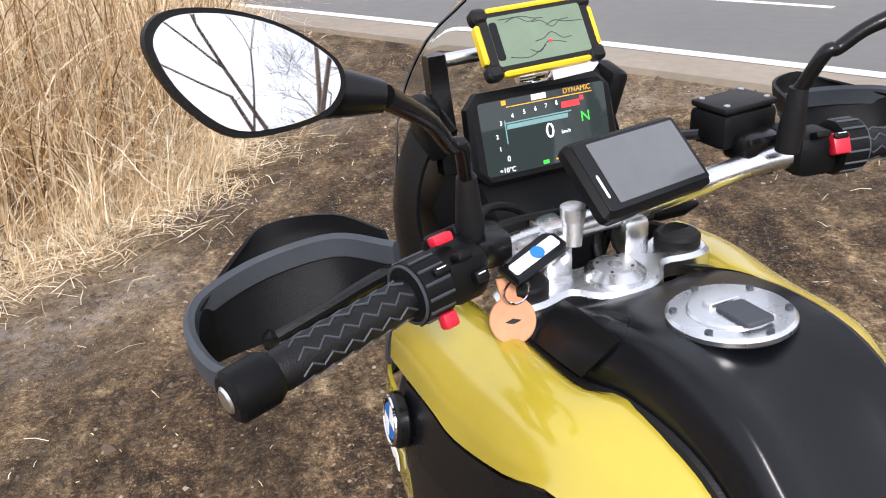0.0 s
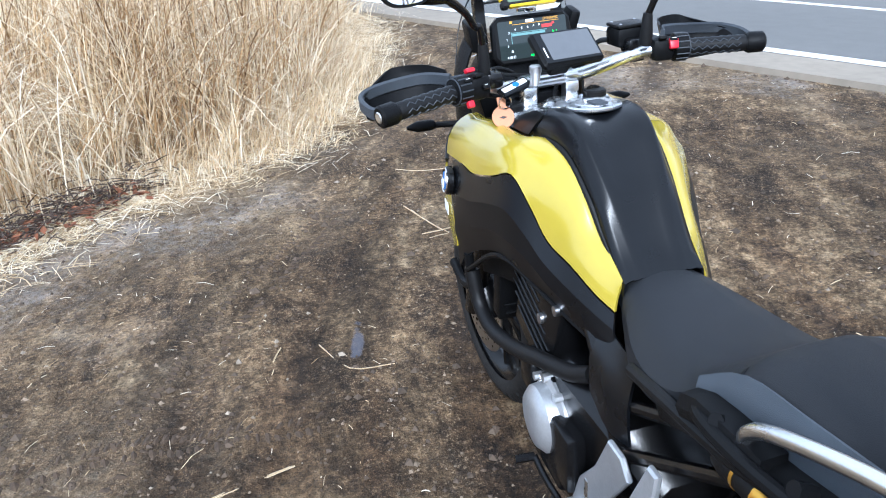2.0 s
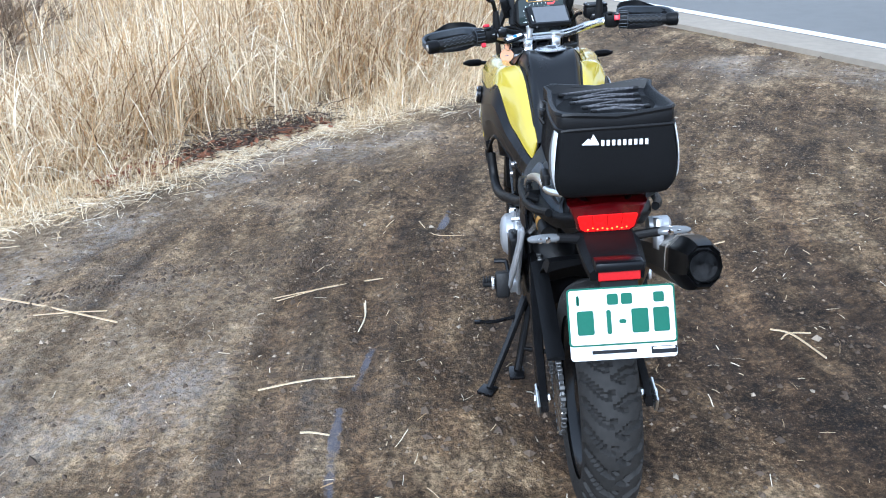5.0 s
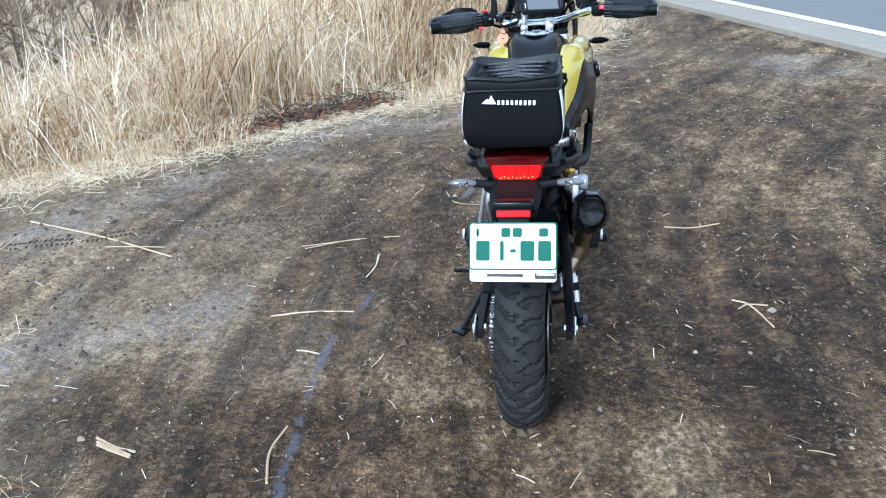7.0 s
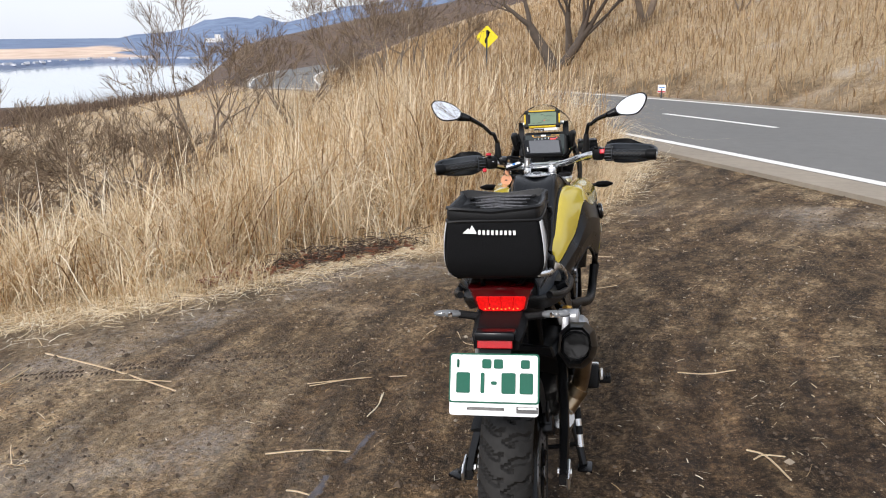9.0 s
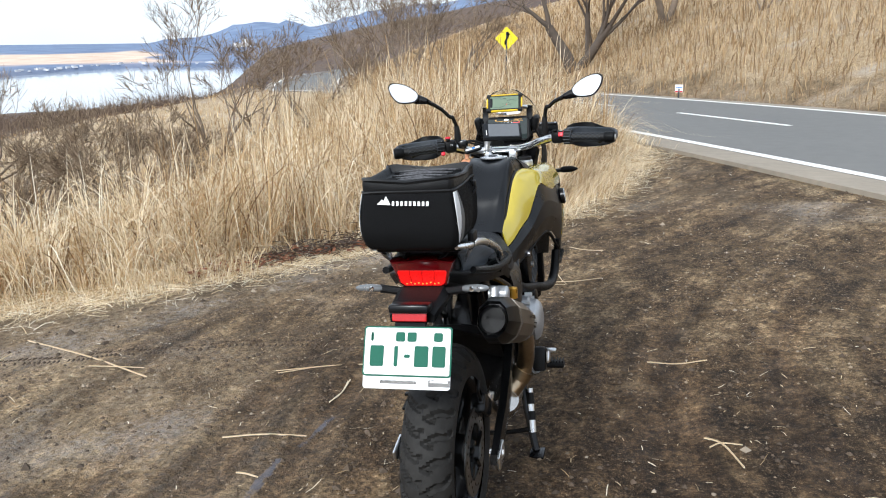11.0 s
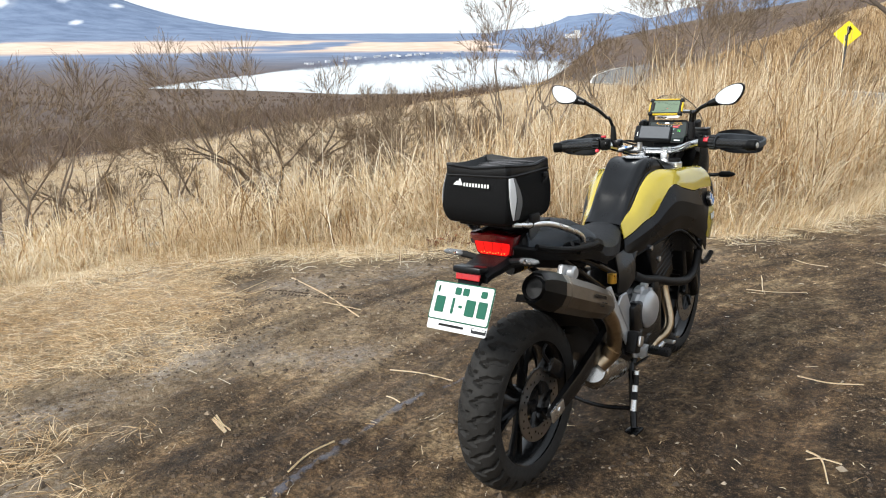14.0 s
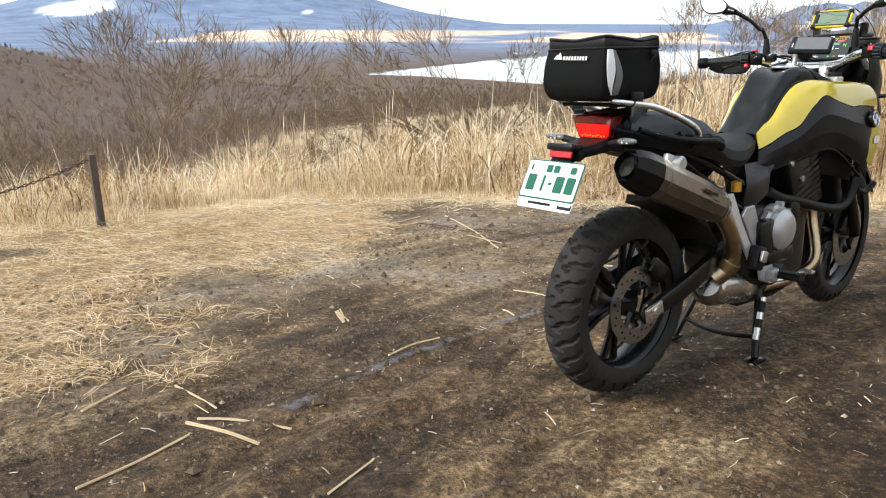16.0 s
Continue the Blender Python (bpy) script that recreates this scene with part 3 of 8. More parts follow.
    L.new(math_("MULTIPLY", attr("along"), 24.0), flow.inputs[1])
    streak = noise_(5.5, 6, 0.66, flow.outputs[0])
    crumb = noise_(42, 5, 0.72)
    clump = noise_(6.5, 5, 0.62)

    def scaled(a, fac, stops):
        k = N.new("ShaderNodeMix")
        k.data_type, k.blend_type = "RGBA", "MULTIPLY"
        k.inputs["Factor"].default_value = 1.0
        L.new(a, k.inputs["A"])
        L.new(ramp(fac, [(p_, (v_ / 2,) * 3) for p_, v_ in stops]), k.inputs["B"])
        d = N.new("ShaderNodeVectorMath")
        d.operation = "SCALE"
        d.inputs["Scale"].default_value = 2.0
        L.new(k.outputs["Result"], d.inputs[0])
        return d.outputs["Vector"]

    dirt = scaled(dirt, streak, [(0.36, 0.52), (0.50, 1.0), (0.64, 1.5)])
    dirt = scaled(dirt, crumb, [(0.36, 0.40), (0.50, 1.0), (0.64, 1.75)])
    dirt = scaled(dirt, clump, [(0.38, 0.80), (0.52, 1.0), (0.66, 1.22)])
    # damp soil where wheels have churned it
    mul = N.new("ShaderNodeMix")
    mul.data_type, mul.blend_type = "RGBA", "MULTIPLY"
    mul.inputs["Factor"].default_value = 1.0
    L.new(dirt, mul.inputs["A"])
    mul.inputs["B"].default_value = (0.60, 0.545, 0.495, 1)
    dirt = mix(attr("wet"), dirt, mul.outputs["Result"])
    # litter: matted straw fibres lying across one another
    fib = math_("MAXIMUM", noise_(1, 4, 0.6, None, (150, 13, 60), 24), noise_(1, 4, 0.6, None, (14, 140, 60), -37))
    fib = math_("MAXIMUM", fib, noise_(1, 4, 0.6, None, (12, 150, 60), 71))
    straw = ramp(fib, [(0.46, (0.12, 0.075, 0.036)), (0.57, (0.44, 0.315, 0.175)), (0.68, (0.82, 0.70, 0.51))])
    frost = noise_(0.9, 5, 0.6)
    straw = mix(ramp(frost, [(0.55, (0.0,) * 3), (0.75, (0.55,) * 3)]), straw, (0.55, 0.52, 0.48))
    # dry crust, whitened by frost, towards the grass
    crust = ramp(noise_(22, 6, 0.75), [(0.36, (0.115, 0.080, 0.048)), (0.50, (0.285, 0.210, 0.132)), (0.64, (0.48, 0.395, 0.285))])
    crust = mix(ramp(math_("ADD", math_("MULTIPLY", noise_(1.1, 5, 0.6), 0.6), math_("MULTIPLY", noise_(30, 4, 0.7), 0.4)), [(0.50, (0.0,) * 3), (0.60, (0.6,) * 3)]), crust, (0.60, 0.58, 0.57))
    dirt = mix(math_("MULTIPLY", attr("dry"), ramp(noise_(3.4, 6, 0.7), [(0.30, (0.12,) * 3), (0.58, (0.92,) * 3)])), dirt, crust)
    lit = math_("MULTIPLY", attr("litter"), ramp(noise_(7, 5, 0.65), [(0.25, (0.25,) * 3), (0.55, (1.0,) * 3)]))
    col = mix(lit, dirt, straw)
    # woods without leaves, far off
    wn_ = noise_(0.55, 6, 0.7)
    wl_ = noise_(0.035, 5, 0.6)
    wood = ramp(wn_, [(0.35, (0.058, 0.041, 0.031)), (0.55, (0.125, 0.086, 0.060)), (0.72, (0.215, 0.150, 0.098))])
    wood = mix(ramp(wl_, [(0.42, (0.0,) * 3), (0.62, (0.7,) * 3)]), wood, (0.088, 0.066, 0.060))
    col = mix(attr("wood"), col, wood)
    # air haze painted as blue base colour over plain, volcano and ranges
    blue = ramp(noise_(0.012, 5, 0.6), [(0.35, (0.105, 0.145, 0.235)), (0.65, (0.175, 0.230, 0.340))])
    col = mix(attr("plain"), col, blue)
    col = mix(attr("fields"), col, ramp(noise_(0.02, 4), [(0.35, (0.50, 0.36, 0.27)), (0.65, (0.68, 0.54, 0.43))]))
    col = mix(attr("snow"), col, (0.82, 0.84, 0.88))
    film = ramp(math_("MULTIPLY", attr("pool"), math_("ADD", noise_(7, 6, 0.75), 0.0)), [(0.40, (0.0,) * 3), (0.50, (1.0,) * 3)])
    col = mix(math_("MULTIPLY", film, 0.75), col, (0.060, 0.061, 0.078))
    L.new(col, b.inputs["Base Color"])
    # damp patches shine a little
    rg = ramp(math_("MULTIPLY", attr("wet"), clump), [(0.30, (0.86,) * 3), (0.62, (0.58,) * 3)])
    L.new(mix(film, rg, (0.14, 0.14, 0.14)), b.inputs["Roughness"])
    b.inputs["Specular IOR Level"].default_value = 0.22
    h = math_("ADD", math_("MULTIPLY", clod, 0.9), math_("MULTIPLY", grit, 0.42))
    h = math_("ADD", h, math_("MULTIPLY", crumb, 0.75))
    h = math_("ADD", h, math_("MULTIPLY", streak, 0.9))
    h = math_("ADD", h, math_("MULTIPLY", math_("MULTIPLY", fib, 0.9), lit))
    bp = N.new("ShaderNodeBump")
    L.new(math_("SUBTRACT", 0.9, math_("MULTIPLY", film, 0.75)), bp.inputs["Strength"])
    bp.inputs["Distance"].default_value = 0.035
    L.new(h, bp.inputs["Height"])
    L.new(bp.outputs["Normal"], b.inputs["Normal"])
    return m


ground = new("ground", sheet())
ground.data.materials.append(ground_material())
tagged(ground, "bare brown dirt lay-by with straw litter, meadow and woods beyond", "ground", kind="structure")


def gz(x, y):
    return float(ground_z(np.array([x]), np.array([y]))[0])


# ---- lake ----
def lake():
    bm = bmesh.new()
    az = np.radians(np.linspace(-57.6, -18, 40))
    a = [bm.verts.new((EYE[0] + 500 * math.sin(t), EYE[1] + 500 * math.cos(t), LAKE_Z)) for t in az]
    c = [bm.verts.new((EYE[0] + 1480 * math.sin(t), EYE[1] + 1480 * math.cos(t), LAKE_Z)) for t in az]
    for i in range(len(az) - 1):
        bm.faces.new((a[i], c[i], c[i + 1], a[i + 1]))
    # pale base colour adds the sky's whiteness to the glossy reflection
    m = material("sky_whitened_lake_water", (0.46, 0.50, 0.53), 0.07, 0.0, 0.1, 0.02, spec=1.0, ior=1.33)
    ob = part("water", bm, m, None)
    tagged(ob, "lake mirroring the white sky, with sky white put into its colour", "lake", kind="structure")


lake()


# ---- road ----
def road_strip(name, ys, offs, up, mat, label, category, thick=0.05):
    bm = bmesh.new()
    top, low = [], []
    for y in ys:
        top.append([bm.verts.new(road_point(y, o, up)) for o in offs])
        low.append([bm.verts.new(road_point(y, o, up - thick)) for o in (offs[0], offs[-1])])
    for r0, r1 in zip(top, top[1:]):
        for j in range(len(offs) - 1):
            bm.faces.new((r0[j], r0[j + 1], r1[j + 1], r1[j]))
    for (t0, l0), (t1, l1) in zip(zip(top, low), zip(top[1:], low[1:])):
        bm.faces.new((t0[0], t1[0], l1[0], l0[0]))
        bm.faces.new((t0[-1], l0[1], l1[1], t1[-1]))
    for t0, l0 in ((top[0], low[0]), (top[-1], low[-1])):
        bm.faces.new((*t0, l0[1], l0[0]))
    ob = part(name, bm, mat, None)
    return tagged(ob, label, category, kind="structure")


ASPHALT = material("worn_grey_asphalt", (0.138, 0.136, 0.130), 0.85, 0.0, 0.16, 0.6, bump=0.6, bump_scale=120, fine=0.6)
SHOULDER = material("sandy_concrete_shoulder", (0.25, 0.215, 0.17), 0.9, 0.0, 0.22, 1.2, bump=0.5, bump_scale=90, fine=0.6)
LINE = material("worn_white_road_paint", (0.70, 0.69, 0.66), 0.7, 0.0, 0.12, 3, bump=0.3, bump_scale=120, fine=0.7)
_ys = [-40 + 0.6 * i for i in range(24)] + [-25 + 0.6 * i for i in range(200)]
road_strip("road", _ys[24:], [-0.08 + i * (2 * LANE + 0.16) / 8 for i in range(9)], 0.02, ASPHALT, "worn grey asphalt road with white lines", "road")
road_strip("shoulder_near", _ys[24:], [-0.62, -0.4, -0.2, -0.085], 0.018, SHOULDER, "sandy pale concrete road shoulder", "road shoulder")
road_strip("shoulder_far", _ys[24:], [2 * LANE + 0.085, 2 * LANE + 0.3, 2 * LANE + 0.6], 0.018, SHOULDER, "sandy pale concrete road shoulder", "road shoulder")
road_strip("road_line_near", _ys[24:], [-0.075, 0.0, 0.075], 0.025, LINE, "worn white edge line on asphalt", "road marking", 0.004)
road_strip("road_line_far", _ys[24:], [2 * LANE - 0.075, 2 * LANE, 2 * LANE + 0.075], 0.025, LINE, "worn white edge line on asphalt", "road marking", 0.004)

# ---- the motorcycle: its own axes, x to its right, y ahead, z up from the ground it stands on ----
BIKE_M = pose(0.01, 0, 0, -0.503, -3.622, 0.016)
bike = thing("motorcycle", "yellow and black adventure motorcycle parked on its centre stand", "motorcycle", BIKE_M)
STEER = radians(4.1)


def S(p):
    """A place on the steered front end: turned a little to the left about the stem."""
    x, y = p[0], p[1] - 1.15
    return (x * math.cos(STEER) - y * math.sin(STEER), 1.15 + x * math.sin(STEER) + y * math.cos(STEER), p[2])


def SS(pts):
    return [S(p) for p in pts]


def steer_bm(b):
    for v in b.verts:
        v.co = S(v.co)
    return b


def mesh_part(name, verts, faces, mat, parent, label="", kind=""):
    me = bpy.data.meshes.new(name)
    me.from_pydata([tuple(v) for v in verts], [], [tuple(f) for f in faces])
    me.materials.append(mat)
    for poly in me.polygons:
        poly.use_smooth = True
    me.set_sharp_from_angle(angle=radians(35))
    ob = new(name, me)
    ob.parent = parent
    if label or kind:
        tagged(ob, label, kind=kind)
    return ob


def straight(r, n):
    r = [Vector(p) for p in r]
    return [a.lerp(c, k / n) for a, c in zip(r, r[1:]) for k in range(n)] + [r[-1]]


def shell(rows, thick, sub=4, facets=False):
    """A curved panel through a grid of points, with thickness; facets keeps creases across it."""
    dense = [straight(r, 2) if facets else catmull(r, sub) for r in rows]
    cols = list(zip(*dense))
    grid = list(zip(*[catmull(c, sub) for c in cols]))
    b = bmesh.new()
    vs = [[b.verts.new(p) for p in row] for row in grid]
    for r0, r1 in zip(vs, vs[1:]):
        for j in range(len(r0) - 1):
            b.faces.new((r0[j], r0[j + 1], r1[j + 1], r1[j]))
    bmesh.ops.recalc_face_normals(b, faces=b.faces)
    bmesh.ops.solidify(b, geom=b.faces[:], thickness=thick)
    return b


def both(rows):
    return rows, [[mirror_x(p) for p in r] for r in rows]


def text_part(name, body, size, mat, parent, m, label="", align="CENTER"):
    cu = bpy.data.curves.new(name, "FONT")
    cu.body, cu.size, cu.extrude, cu.align_x, cu.align_y = body, size, 0.0002, align, "CENTER"
    tmp = bpy.data.objects.new(name + "_src", cu)
    me = bpy.data.meshes.new_from_object(tmp)
    bpy.data.objects.remove(tmp)
    me.transform(m)
    me.materials.append(mat)
    ob = new(name, me)
    ob.parent = parent
    if label:
        tagged(ob, label)
    return ob


def facing(centre, normal, up=(0, 0, 1)):
    """Axes of a flat face: u to its reader's right, v up, w out of it."""
    w = Vector(normal).normalized()
    u = Vector(up).cross(w).normalized()
    v = w.cross(u)
    return Matrix((( u.x, v.x, w.x, centre[0]), (u.y, v.y, w.y, centre[1]), (u.z, v.z, w.z, centre[2]), (0, 0, 0, 1)))


def on(m):
    return lambda u, v, w: m @ Vector((u, v, w))


def rect(w, h, r=0.0, n=3, cx=0.0, cy=0.0):
    if r <= 0:
        return [(cx - w / 2, cy - h / 2), (cx + w / 2, cy - h / 2), (cx + w / 2, cy + h / 2), (cx - w / 2, cy + h / 2)]
    out = []
    for sx, sy, a0 in ((1, -1, -90), (1, 1, 0), (-1, 1, 90), (-1, -1, 180)):
        for k in range(n + 1):
            a = radians(a0 + 90 * k / n)
            out.append((cx + sx * (w / 2 - r) + r * math.cos(a), cy + sy * (h / 2 - r) + r * math.sin(a)))
    return out


def bolt(p, axis, parent, r=0.007, h=0.005, mat=None):
    b = bmesh.new()
    a = Vector(axis).normalized()
    tube(b, [Vector(p), Vector(p) + a * h * 0.7, Vector(p) + a * h], [r, r, r * 0.7], 6, 1)
    return part("bolt", b, mat or BOLT, parent)


# ---- wheels ----
def tyre_mesh(name, centre, R, half, inner, n_tread, parent, steered):
    na, npf = 420, 34
    phi = np.radians(np.linspace(-118, 118, npf))
    th = np.linspace(0, 2 * math.pi, na, endpoint=False)
    b = (R - inner) / (1 + math.cos(math.radians(62)))
    P, T = np.meshgrid(phi, th)
    x = half * np.sin(P) * np.where(np.abs(P) > math.pi / 2, 0.98, 1)
    r = R - b + b * np.cos(P)
    pn = P / math.radians(62)
    side = np.sign(pn)
    v = T * n_tread / (2 * math.pi) + 0.85 * np.abs(pn) + 0.12 * np.sin(pn * 5) + np.where(side > 0, 0.5, 0.0)
    fr = v - np.floor(v)
    width = 0.20 + 0.12 * np.abs(pn)
    groove = (fr < width) & (np.abs(pn) > 0.1) & (np.abs(pn) < 1.12)
    v2 = T * n_tread / (2 * math.pi) + 0.2 - 0.5 * np.abs(pn) + np.where(side > 0, 0.5, 0.0)
    groove |= ((v2 - np.floor(v2)) < 0.13) & (np.abs(pn) < 0.38) & (np.abs(pn) > 0.04)
    r = r - 0.011 * groove
    x = x - 0.003 * groove * np.sin(P)
    V = np.stack([x, centre[1] + r * np.cos(T), centre[2] + r * np.sin(T)], -1).reshape(-1, 3)
    if steered:
        V = np.array([S(p) for p in V])
    i = np.arange(na)[:, None] * npf + np.arange(npf - 1)[None]
    j = ((np.arange(na) + 1) % na)[:, None] * npf + np.arange(npf - 1)[None]
    F = np.stack([i, i + 1, j + 1, j], -1).reshape(-1, 4)
    return mesh_part("tyre", V.tolist(), F.tolist(), TYREM, parent, "black grooved tyre with dusty tread")


def wheel(name, centre, R, half, rim_r, rim_half, n_tread, steered):
    b = bmesh.new()
    prof = [(-rim_half, rim_r + 0.018), (-rim_half - 0.004, rim_r + 0.014), (-rim_half + 0.004, rim_r), (-rim_half * 0.5, rim_r - 0.014), (0, rim_r - 0.02),
            (rim_half * 0.5, rim_r - 0.014), (rim_half - 0.004, rim_r), (rim_half + 0.004, rim_r + 0.014), (rim_half, rim_r + 0.018), (rim_half * 0.5, rim_r - 0.002), (0, rim_r - 0.008), (-rim_half * 0.5, rim_r - 0.002)]
    lathe(b, prof, "X", 72, centre, closed=True)
    lathe(b, [(-0.05, 0.02), (-0.05, 0.045), (-0.02, 0.05), (0.02, 0.05), (0.05, 0.045), (0.05, 0.02)], "X", 32, centre)
    if steered:
        steer_bm(b)
    w = part(name, b, BLKMET, bike, "gloss black cast wheel")
    tyre_mesh(name, centre, R, half, rim_r + 0.004, n_tread, w, steered)
    for k in range(6):
        a = 2 * math.pi * k / 6 + 0.3
        for d in (-0.13, 0.13):
            b = bmesh.new()
            c = Vector(centre)
            p0 = c + Vector((0, math.cos(a), math.sin(a))) * 0.042
            p1 = c + Vector((0, math.cos(a + d * 0.8), math.sin(a + d * 0.8))) * 0.12
            p2 = c + Vector((0, math.cos(a + d), math.sin(a + d))) * (rim_r - 0.012)
            tube(b, [p0, p1, p2], [0.016, 0.0105, 0.012], 8, 3)
            for vv in b.verts:
                vv.co.x = centre[0] + (vv.co.x - centre[0]) * 1.3
            if steered:
                steer_bm(b)
            part("spoke", b, BLKMET, w)
    return w


REAR, FRONT = (0.0, 0.0, 0.325), (0.0, 1.545, 0.330)
rear = wheel("rear_wheel", REAR, 0.321, 0.075, 0.218, 0.058, 30, False)
front = wheel("front_wheel", FRONT, 0.330, 0.056, 0.242, 0.038, 34, True)


def disc(centre, x, r0, r1, parent, steered=False):
    b = bmesh.new()
    lathe(b, [(x - 0.0022, r0), (x - 0.0022, r1), (x + 0.0022, r1), (x + 0.0022, r0)], "X", 60, (0, centre[1], centre[2]), closed=True)
    # cooling holes as dark sunken rings
    if steered:
        steer_bm(b)
    d = part("brake_disc", b, DISC, parent, "drilled steel brake disc")
    b = bmesh.new()
    for k in range(30):
        a = 2 * math.pi * k / 30
        rr = r0 + (r1 - r0) * (0.3 + 0.4 * (k % 3) / 2)
        tube(b, [(x - 0.0028, centre[1] + rr * math.cos(a), centre[2] + rr * math.sin(a)), (x + 0.0028, centre[1] + rr * math.cos(a), centre[2] + rr * math.sin(a))], 0.0042, 8, 1)
    if steered:
        steer_bm(b)
    part("holes", b, BLKMET, d, "round drilled holes in the disc", kind="stuff")
    for k in range(5):
        b = bmesh.new()
        a = 2 * math.pi * k / 5
        tube(b, [(x, centre[1] + 0.035 * math.cos(a), centre[2] + 0.035 * math.sin(a)), (x, centre[1] + (r0 + 0.004) * math.cos(a + 0.25), centre[2] + (r0 + 0.004) * math.sin(a + 0.25))], 0.008, 6, 1)
        if steered:
            steer_bm(b)
        part("carrier_arm", b, BLKMET, d)


disc(REAR, 0.078, 0.082, 0.1325, rear)
disc(FRONT, 0.066, 0.098, 0.152, front, True)
disc(FRONT, -0.066, 0.098, 0.152, front, True)
b = bmesh.new()
rbox(b, (0.088, 0.085, 0.435), (0.05, 0.11, 0.06), 0.012, rot(-35))
rbox(b, (0.09, 0.06, 0.462), (0.035, 0.05, 0.03), 0.006, rot(-35))
part("rear_caliper", b, BLKMET, bike, "black rear brake caliper")
b = bmesh.new()
tube(b, [(0.098, 0.05, 0.46), (0.10, 0.0, 0.52), (0.10, 0.02, 0.545)], 0.005, 8)
part("brake_hose", b, RUBBER, bike)
for sx in (-1, 1):
    b = bmesh.new()
    rbox(b, (sx * 0.082, 1.45, 0.40), (0.04, 0.06, 0.12), 0.012, rot(-30))
    steer_bm(b)
    part("front_caliper", b, BLKMET, bike, "black front brake caliper")

# ---- swingarm, axle, chain ----
for sx in (-1, 1):
    b = bmesh.new()
    loops = []
    for (x, y, z, h, w) in ((0.142, -0.035, 0.318, 0.030, 0.022), (0.142, 0.03, 0.33, 0.058, 0.028), (0.138, 0.16, 0.36, 0.072, 0.032), (0.128, 0.32, 0.405, 0.085, 0.036), (0.115, 0.48, 0.45, 0.09, 0.036), (0.11, 0.56, 0.465, 0.085, 0.036)):
        loops.append([(sx * x + u * w / 2, y + 0.25 * v * h / 2, z + v * h / 2) for u, v in ((-0.75, -1), (0.75, -1), (1, -0.7), (1, 0.7), (0.75, 1), (-0.75, 1), (-1, 0.7), (-1, -0.7))])
    loft(b, loops)
    part("swingarm", b, BLKMET, bike, "black aluminium swingarm beam")
    b = bmesh.new()
    tube(b, [(sx * 0.125, -0.004, 0.325), (sx * 0.168, -0.004, 0.325)], [0.014, 0.013], 6, 1)
    part("axle_nut", b, SILVER, bike)
    b = bmesh.new()
    rbox(b, (sx * 0.159, -0.010, 0.323), (0.010, 0.085, 0.048), 0.006, rot(14))
    part("chain_adjuster", b, SILVER, bike)
b = bmesh.new()
tube(b, [(-0.11, 0.54, 0.46), (0.11, 0.54, 0.46)], 0.04, 16, 1)
part("swingarm_pivot", b, BLKMET, bike)
b = bmesh.new()
lathe(b, [(-0.104, 0.03), (-0.104, 0.098), (-0.098, 0.102), (-0.092, 0.098), (-0.092, 0.03)], "X", 84, REAR)
for i, v in enumerate([v for v in b.verts if (Vector((0, v.co.y, v.co.z - 0.325)).length > 0.1)]):
    if (i // 2) % 2:
        v.co.y, v.co.z = v.co.y * 0.93, 0.325 + (v.co.z - 0.325) * 0.93
part("sprocket", b, STEEL, bike, "toothed rear sprocket")
b = bmesh.new()
chain = []
for k in range(40):
    chain.append((-0.098, 0.0 + 0.52 * k / 40, 0.325 + 0.1 - (0.1 - 0.175) * 0 + 0.09 * k / 40 - 0.0))
for k in range(22):
    a = math.pi / 2 + math.pi * k / 22
    chain.append((-0.098, 0.1 * math.cos(a), 0.325 + 0.1 * math.sin(a)))
for k in range(40):
    chain.append((-0.098, 0.52 * k / 40, 0.225 + 0.19 * k / 40))
for i, p in enumerate(chain):
    q = chain[(i + 1) % len(chain)]
    ang = math.degrees(math.atan2(q[2] - p[2], q[1] - p[1])) if i not in (39, 61, len(chain) - 1) else 0
    rbox(b, p, (0.016 if i % 2 else 0.010, 0.0125, 0.010), 0.002, rot(ang), 1)
part("chain", b, CHAINM, bike, "oily roller chain")
b = bmesh.new()
loft(b, [[(-0.13, y, z - 0.004), (-0.085, y, z - 0.004), (-0.083, y, z + 0.002), (-0.108, y, z + 0.008), (-0.132, y, z + 0.002)] for y, z in ((-0.02, 0.462), (0.10, 0.478), (0.25, 0.505), (0.42, 0.53))])
part("chain_guard", b, PLASTIC, bike, "black plastic chain guard")
b = bmesh.new()
loft(b, [[(x, y, z) for x, z in ((-0.11, zz - 0.02), (-0.10, zz + 0.012), (0, zz + 0.02), (0.10, zz + 0.012), (0.11, zz - 0.02), (0.085, zz - 0.012), (0, zz + 0.004), (-0.085, zz - 0.012))] for y, zz in ((0.16, 0.648), (0.24, 0.622), (0.34, 0.56), (0.42, 0.47))])
part("hugger", b, PLASTIC, bike, "black rear inner mudguard")

# ---- engine and frame ----
b = bmesh.new()
loft(b, [[(x, y, z) for x, z in ((-w, z0 + .03), (-w + .03, z0), (w - .03, z0), (w, z0 + .03), (w, z1 - .03), (w - .03, z1), (-w + .03, z1), (-w, z1 - .03))] for y, w, z0, z1 in ((0.50, 0.09, 0.33, 0.50), (0.58, 0.13, 0.26, 0.58), (0.78, 0.15, 0.25, 0.60), (0.95, 0.14, 0.27, 0.58), (1.02, 0.11, 0.31, 0.50))])
part("crankcase", b, BLKMET, bike, "black cast crankcase")
b = bmesh.new()
rbox(b, (0, 0.93, 0.66), (0.30, 0.22, 0.30), 0.02, rot(20))
part("cylinder_block", b, BLKMET, bike, "black cylinder block")
b = bmesh.new()
